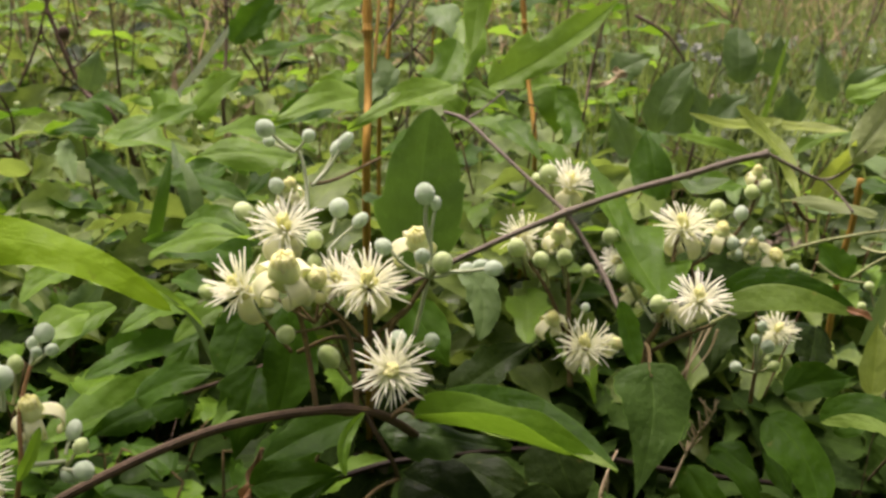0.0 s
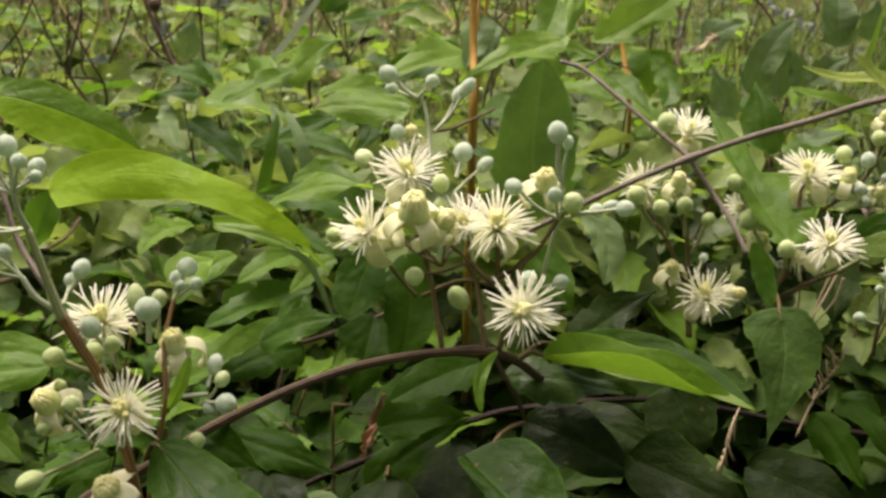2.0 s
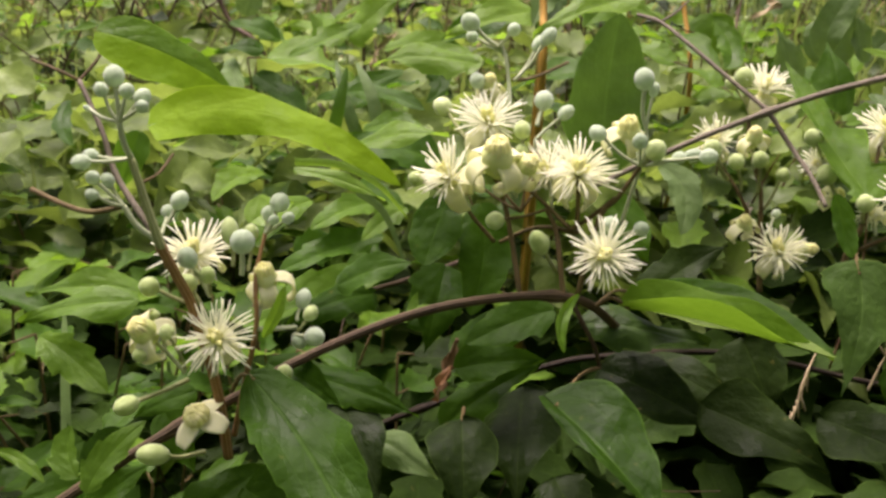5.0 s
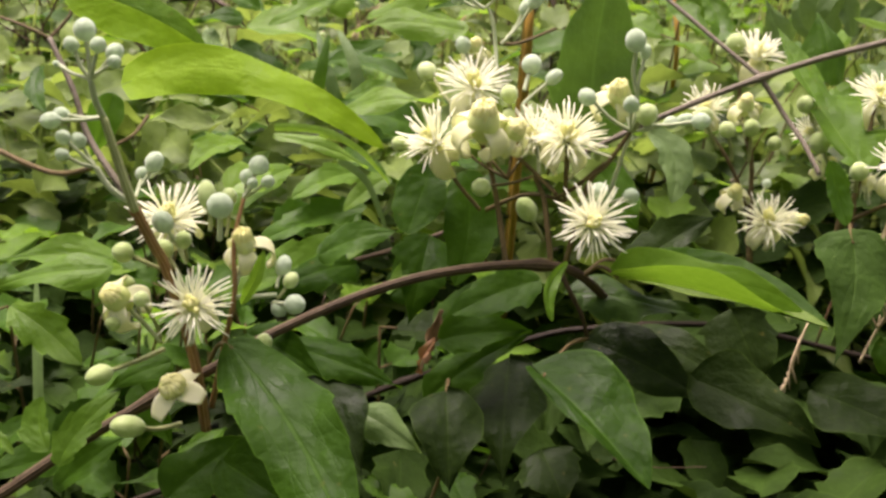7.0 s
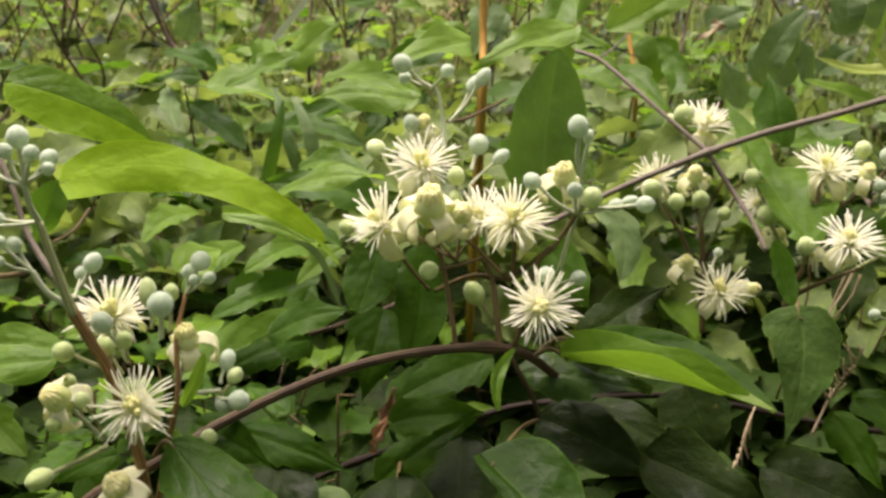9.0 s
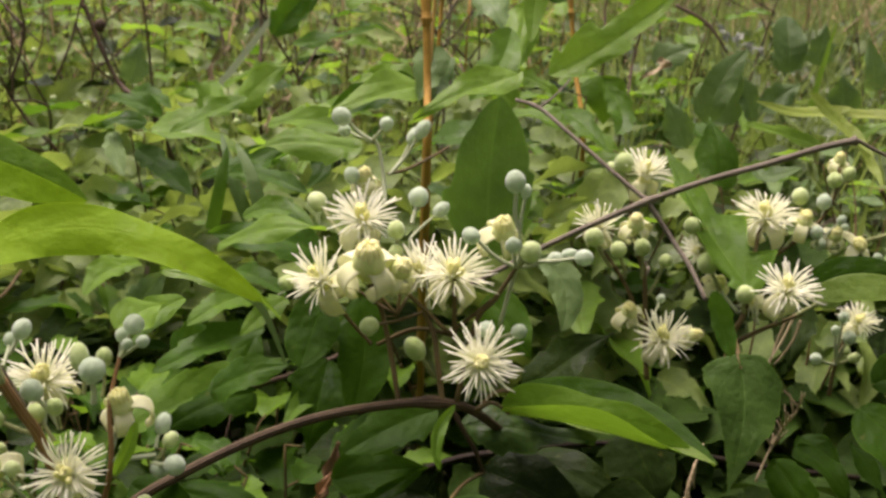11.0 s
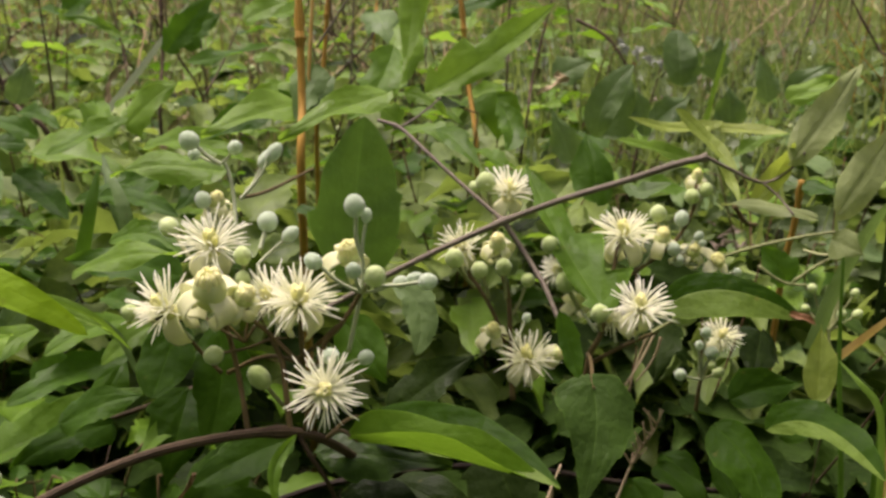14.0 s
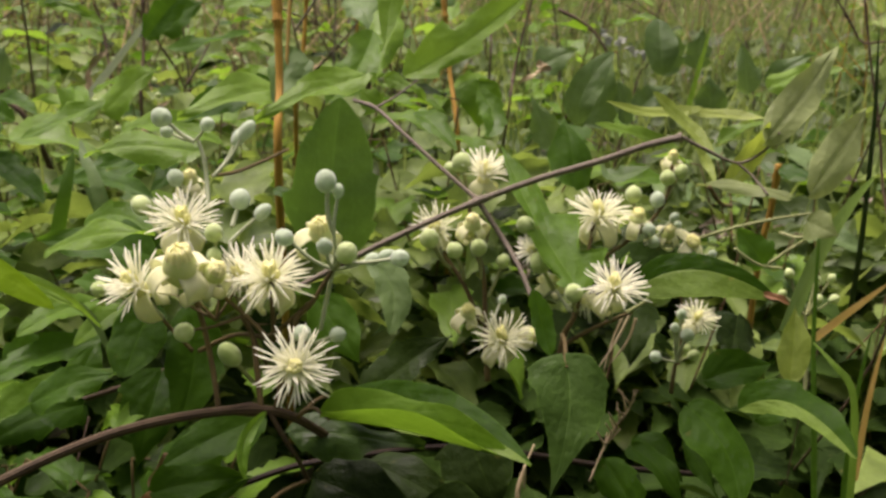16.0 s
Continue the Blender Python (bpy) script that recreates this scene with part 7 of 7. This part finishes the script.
# ---------------------------------------------------------------- joined undergrowth
def scatter(name, label, category, material, templates, poses):
    """Many small copies of the template blades in one mesh."""
    vs, fs, us, base = [], [], [], 0
    for k, m in poses:
        v, f, u = templates[k]
        a = np.asarray(v) @ np.asarray(m.to_3x3()).T + np.asarray(m.translation)
        vs.append(a)
        us.append(np.asarray(u))
        fs.extend(tuple(i + base for i in q) for q in f)
        base += len(v)
    me = mesh_of(name, np.concatenate(vs).tolist(), fs, np.concatenate(us))
    me.materials.append(material)
    ob = new(name, me)
    return tagged(ob, label, category, "", "stuff")


def any_pose(at, size, rng, flat=0.5):
    turn = rng.uniform(0, 2 * np.pi)
    out = Vector((np.cos(turn), np.sin(turn), rng.uniform(-0.5, 0.6))).normalized()
    up = Vector((rng.uniform(-flat, flat), rng.uniform(-flat - 0.2, flat - 0.2), 1))
    up = (up - out * up.dot(out)).normalized()
    return Matrix.Translation(at) @ Matrix((out.cross(up), out, up)).transposed().to_4x4() @ Matrix.Scale(size, 4)


SMALL = [leaf_grid(1.0, 0.40 + 0.05 * k, 4, 12, 0.30, 0.30, 0.05, (4, 5, 3)[k % 3], 0.16, 0.38, 0.05, 0.1 * (k - 2), k) for k in range(5)]
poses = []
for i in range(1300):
    # low layer under the sprays, its shade painted into the leaf colour
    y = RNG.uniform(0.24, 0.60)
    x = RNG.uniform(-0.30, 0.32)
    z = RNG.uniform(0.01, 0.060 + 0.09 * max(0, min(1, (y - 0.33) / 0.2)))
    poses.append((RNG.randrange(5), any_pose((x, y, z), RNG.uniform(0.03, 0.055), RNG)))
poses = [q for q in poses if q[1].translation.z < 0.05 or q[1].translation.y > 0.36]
scatter("low_foliage", "dense low leaves over the soil, green darkened as by shade", "leaves", LEAF_MASS, SMALL, poses)
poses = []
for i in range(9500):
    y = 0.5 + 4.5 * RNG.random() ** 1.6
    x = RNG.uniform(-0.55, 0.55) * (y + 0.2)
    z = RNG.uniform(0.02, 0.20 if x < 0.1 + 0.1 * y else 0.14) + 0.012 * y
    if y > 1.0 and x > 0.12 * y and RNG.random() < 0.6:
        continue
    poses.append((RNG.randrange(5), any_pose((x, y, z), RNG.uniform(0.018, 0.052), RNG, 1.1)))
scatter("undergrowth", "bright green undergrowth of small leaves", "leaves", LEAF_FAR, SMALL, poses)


def blade_template(seed):
    """A grass blade of unit height, arching along +y."""
    rng = random.Random(seed)
    bend = rng.uniform(0.15, 0.8)
    v, f, u = [], [], []
    n = 6
    for j in range(n + 1):
        t = j / n
        w = 0.016 * (1 - t ** 2.2) + 0.0008
        y, z = bend * t * t * 0.6, t * (1 - 0.25 * bend * t)
        v += [(-w, y, z), (0, y - 0.004, z), (w, y, z)]
        u += [(0, t), (0.5, t), (1, t)]
    for j in range(n):
        a = j * 3
        f += [(a, a + 1, a + 4, a + 3), (a + 1, a + 2, a + 5, a + 4)]
    return v, f, u


BLADES = [blade_template(k) for k in range(6)]


def blades(count, near, far, low, high, side, power=1.5, wide=1.0):
    out = []
    for i in range(count):
        y = near + (far - near) * RNG.random() ** power
        x = side(y)
        h = RNG.uniform(low, high)
        m = Matrix.Translation((x, y, ground_height(x, y) - 0.005)) @ Matrix.Rotation(RNG.uniform(0, 6.3), 4, "Z") @ Matrix.Rotation(RNG.uniform(-0.4, 0.4), 4, "X") @ Matrix.Diagonal((h * wide, h, h, 1))
        out.append((RNG.randrange(6), m))
    return out


def tangle(count, near, far, left, right_side):
    """Thin bowed stems leaning all ways."""
    out = []
    for i in range(count):
        y = near + (far - near) * RNG.random()
        x = RNG.uniform(left, right_side) * (y + 0.2)
        h = RNG.uniform(0.08, 0.24)
        m = Matrix.Translation((x, y, RNG.uniform(0.02, 0.10) + 0.05 * (y - 0.6))) @ Matrix.Rotation(RNG.uniform(0, 6.3), 4, "Z") @ Matrix.Rotation(RNG.uniform(-0.9, 0.9), 4, "X") @ Matrix.Diagonal((h * 0.9, h * 0.9, h, 1))
        out.append((RNG.randrange(5), m))
    return out


def twig_template(seed):
    """A thin zigzag twig of unit height with two side twigs."""
    rng = random.Random(seed)
    pts = [(0, 0, 0)]
    for k in range(1, 6):
        pts.append((rng.uniform(-0.07, 0.07), rng.uniform(-0.07, 0.07), k / 5))
    v, f, u = tube_data(pts, 0.0075, 0.0035, 5, 3)
    for k in (2, 3, 4):
        a = Vector(pts[k])
        b = a + Vector((rng.uniform(-0.3, 0.3), rng.uniform(-0.3, 0.3), rng.uniform(0.12, 0.3)))
        v2, f2, u2 = tube_data([a, (a + b) / 2 + Vector((0, 0, -0.02)), b], 0.005, 0.002, 4, 3)
        f = f + [tuple(i + len(v) for i in q) for q in f2]
        v, u = v + v2, u + u2
    return v, f, u


TWIGS = [twig_template(k) for k in range(6)]
RNG_KEEP = RNG
RNG = random.Random(404)
TWIG_POSES = tangle(120, 0.62, 1.7, -0.55, 0.1) + tangle(35, 0.75, 1.7, 0.0, 0.55)
TWIG_POSES = [(RNG.randrange(6), m) for k, m in TWIG_POSES]
scatter("twig_tangle", "thin brown branching twigs tangled in the undergrowth", "twigs", DRY_DARK, TWIGS, TWIG_POSES)
scatter("thin_grass", "thin light green grass among the leaves", "grass", GRASS, BLADES, blades(1100, 0.7, 2.0, 0.14, 0.27, lambda y: RNG.uniform(-0.58, 0.1) * (y + 0.15), 1.2, 0.5))
RNG = RNG_KEEP
poses = []
for i in range(4600):
    # leafy layer between the sprays and the meadow
    y = RNG.uniform(0.58, 1.5)
    x = RNG.uniform(0.05, 0.58) * (y + 0.2)
    poses.append((RNG.randrange(5), any_pose((x, y, RNG.uniform(0.02, 0.15) + 0.06 * (y - 0.6)), RNG.uniform(0.016, 0.046), RNG, 1.1)))
scatter("mixed_undergrowth", "dull green undergrowth below the grass", "leaves", LEAF_WEED, SMALL, poses)
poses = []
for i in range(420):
    # leaves that fill the gaps under the front spray, coloured shade-dark
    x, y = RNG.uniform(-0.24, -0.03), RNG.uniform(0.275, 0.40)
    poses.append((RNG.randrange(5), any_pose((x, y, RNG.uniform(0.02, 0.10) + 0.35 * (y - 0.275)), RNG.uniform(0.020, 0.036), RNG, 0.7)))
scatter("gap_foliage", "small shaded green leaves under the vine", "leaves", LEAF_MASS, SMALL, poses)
SHRIVEL = [leaf_grid(1.0, 0.30, 4, 9, 0.9, 0.5, 0.16, 3, 0.3, 0.45, 0.05, 1.2 * (k - 1), k) for k in range(4)]
poses = []
for i in range(900):
    y = 0.6 + 1.6 * RNG.random()
    x = RNG.uniform(-0.35, 0.56) * (y + 0.2)
    poses.append((RNG.randrange(4), any_pose((x, y, RNG.uniform(0.02, 0.17) + 0.02 * (y - 0.6)), RNG.uniform(0.006, 0.020), RNG, 1.2)))
scatter("dry_scraps", "small grey-brown scraps of dry leaf in the undergrowth", "dead leaf", DRY_SCRAP, SHRIVEL, poses)
scatter("broad_grass", "broad light green grass blades", "grass", GRASS, BLADES, blades(900, 0.6, 2.2, 0.10, 0.24, lambda y: RNG.uniform(0.02, 0.6) * (y + 0.15), 1.2, 1.1) + blades(350, 0.6, 2.2, 0.12, 0.24, lambda y: RNG.uniform(-0.55, 0.1) * (y + 0.15), 1.2, 1.0))
scatter("grass", "rough thin meadow grass", "grass", GRASS, BLADES, blades(4000, 1.2, 7.0, 0.10, 0.30, lambda y: RNG.uniform(-0.6, 0.6) * (y + 0.2), 1.3, 0.6) + blades(4200, 0.8, 3.0, 0.12, 0.30, lambda y: RNG.uniform(0.14, 0.62) * (y + 0.15), 1.2, 0.45))
scatter("distant_grass", "distant pale meadow grass", "grass", GRASS, BLADES, blades(9000, 4.0, 16.0, 0.2, 0.5, lambda y: RNG.uniform(-0.7, 0.7) * y, 1.3, 1.0))
scatter("straw", "dry straw-coloured grass stalks", "grass", STRAW, BLADES, blades(1500, 1.1, 6.0, 0.15, 0.36, lambda y: RNG.uniform(-0.6, 0.6) * (y + 0.2), 1.4, 0.3))
COARSE = [leaf_grid(1.0, 0.6, 2, 4, 0.25, 0.25, 0.05, 0, 0.2, 0.38, 0.05, 0.1 * (k - 2), k) for k in range(5)]


def in_view(x, y):
    return y > 0 and abs(x) < 0.47 * (y + 0.2)


# ring of leaves kept out of view, added to occlude the low sky
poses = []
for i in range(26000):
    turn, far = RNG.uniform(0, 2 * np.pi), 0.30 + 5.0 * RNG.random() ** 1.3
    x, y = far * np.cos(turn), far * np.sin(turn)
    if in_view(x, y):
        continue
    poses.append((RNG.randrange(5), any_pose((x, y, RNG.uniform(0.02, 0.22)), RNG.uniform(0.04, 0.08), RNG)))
scatter("surrounding_undergrowth", "unseen green undergrowth all round, added to block low sky light", "leaves", LEAF_FAR, COARSE, poses)
# tall leaves outside the view, added to cut sky light from behind the camera
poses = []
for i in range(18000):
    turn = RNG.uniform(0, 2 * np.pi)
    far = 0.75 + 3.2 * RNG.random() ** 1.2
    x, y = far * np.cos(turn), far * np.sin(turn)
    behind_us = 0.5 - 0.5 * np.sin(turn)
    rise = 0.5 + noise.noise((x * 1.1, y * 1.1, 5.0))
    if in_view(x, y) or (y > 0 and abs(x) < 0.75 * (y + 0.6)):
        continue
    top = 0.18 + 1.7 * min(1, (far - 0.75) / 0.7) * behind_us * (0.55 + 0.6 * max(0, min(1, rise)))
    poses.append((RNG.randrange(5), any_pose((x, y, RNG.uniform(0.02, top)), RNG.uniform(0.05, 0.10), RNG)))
scatter("tall_undergrowth", "unseen tall leaf mass behind the camera, added to block sky light", "leaves", LEAF_FAR, COARSE, poses)


poses = []
for i in range(1500):
    # low leaves below the view, added to block low light from the front
    x, y = RNG.uniform(-0.34, 0.34), RNG.uniform(-0.30, 0.17)
    poses.append((RNG.randrange(5), any_pose((x, y, RNG.uniform(0.02, 0.15)), RNG.uniform(0.035, 0.055), RNG)))
scatter("near_undergrowth", "unseen dense leaves below the view, added to block front light", "leaves", LEAF_WEED, COARSE, poses)


def all_round(y):
    return RNG.uniform(-1, 1) * 9


# grass beside and behind the view only, added to shut out low sky
scatter("surrounding_grass", "unseen rough meadow grass all round, added to block low sky light", "grass", GRASS, BLADES, [q for q in blades(16000, -8.0, 9.0, 0.2, 0.4, all_round, 1.0, 1.6) if abs(q[1].translation.x) > 0.6 * (abs(q[1].translation.y) + 0.5) or q[1].translation.y < -0.8])


def stalk_template(seed):
    """A thin upright stalk of unit height, slightly bowed."""
    rng = random.Random(seed)
    bow = rng.uniform(-0.12, 0.12)
    pts = [(0, 0, 0), (bow, bow * 0.4, 0.5), (bow * 0.4, 0, 1.0)]
    return tube_data(pts, 0.006, 0.003, 5, 4)


STALKS = [stalk_template(k) for k in range(5)]


def stalks(count, near, far, low, high):
    out = []
    for i in range(count):
        y = near + (far - near) * RNG.random() ** 1.2
        x = RNG.uniform(-0.55, 0.55) * (y + 0.2)
        h = RNG.uniform(low, high)
        m = Matrix.Translation((x, y, ground_height(x, y) - 0.005)) @ Matrix.Rotation(RNG.uniform(0, 6.3), 4, "Z") @ Matrix.Rotation(RNG.uniform(-1.1, 1.1) * RNG.random(), 4, "X") @ Matrix.Diagonal((0.24, 0.24, h, 1))
        out.append((RNG.randrange(5), m))
    return out


scatter("dark_stalks", "many thin dark weed stalks", "weed", DRY_DARK, STALKS, stalks(70, 0.9, 4.0, 0.16, 0.40))
scatter("straw_stalks", "many thin straw-coloured stalks", "weed", DRY_BEIGE, STALKS, stalks(430, 1.2, 5.0, 0.18, 0.40))
round_bud = BUDS["grey"][0]
bud_shape = ([tuple(v.co) for v in round_bud.vertices], [tuple(q.vertices) for q in round_bud.polygons], [(0.5, 0.5)] * len(round_bud.vertices))
poses = []
for i in range(80):
    y = RNG.uniform(0.75, 1.5)
    x = RNG.choice((RNG.uniform(-0.45, -0.12), RNG.uniform(-0.45, 0.5))) * y
    poses.append((0, Matrix.Translation((x, y, RNG.uniform(0.15, 0.22))) @ Matrix.Scale(RNG.uniform(0.0018, 0.0030), 4)))
scatter("far_buds", "small pale clematis buds scattered far behind", "bud", BUD_GREEN, [bud_shape], poses)
LITTER = random.Random(77)
poses = []
for i in range(26):
    x, y = LITTER.uniform(-0.10, 0.32), LITTER.uniform(0.24, 0.48)
    lean = Matrix.Rotation(LITTER.uniform(0, 6.3), 4, "Z") @ Matrix.Rotation(LITTER.uniform(-1.3, 1.3), 4, "X")
    h = LITTER.uniform(0.04, 0.13)
    poses.append((LITTER.randrange(5), Matrix.Translation((x, y, LITTER.uniform(0.02, 0.09))) @ lean @ Matrix.Diagonal((0.07, 0.07, h, 1))))
scatter("broken_stalks", "thin broken brown stalks tangled under the vines", "weed", DRY_DARK, STALKS, poses)
poses = []
for i in range(14):
    x, y = LITTER.uniform(0.13, 0.34), LITTER.uniform(0.31, 0.66)
    lean = Matrix.Rotation(LITTER.uniform(0, 6.3), 4, "Z") @ Matrix.Rotation(LITTER.uniform(-1.2, 1.2), 4, "X")
    h = LITTER.uniform(0.05, 0.12)
    poses.append((LITTER.randrange(5), Matrix.Translation((x, y, LITTER.uniform(0.04, 0.13) + 0.1 * (y - 0.31))) @ lean @ Matrix.Diagonal((0.10, 0.10, h, 1))))
scatter("dry_litter", "broken beige straws caught among the leaves", "straw", DRY_BROWN, STALKS, poses)
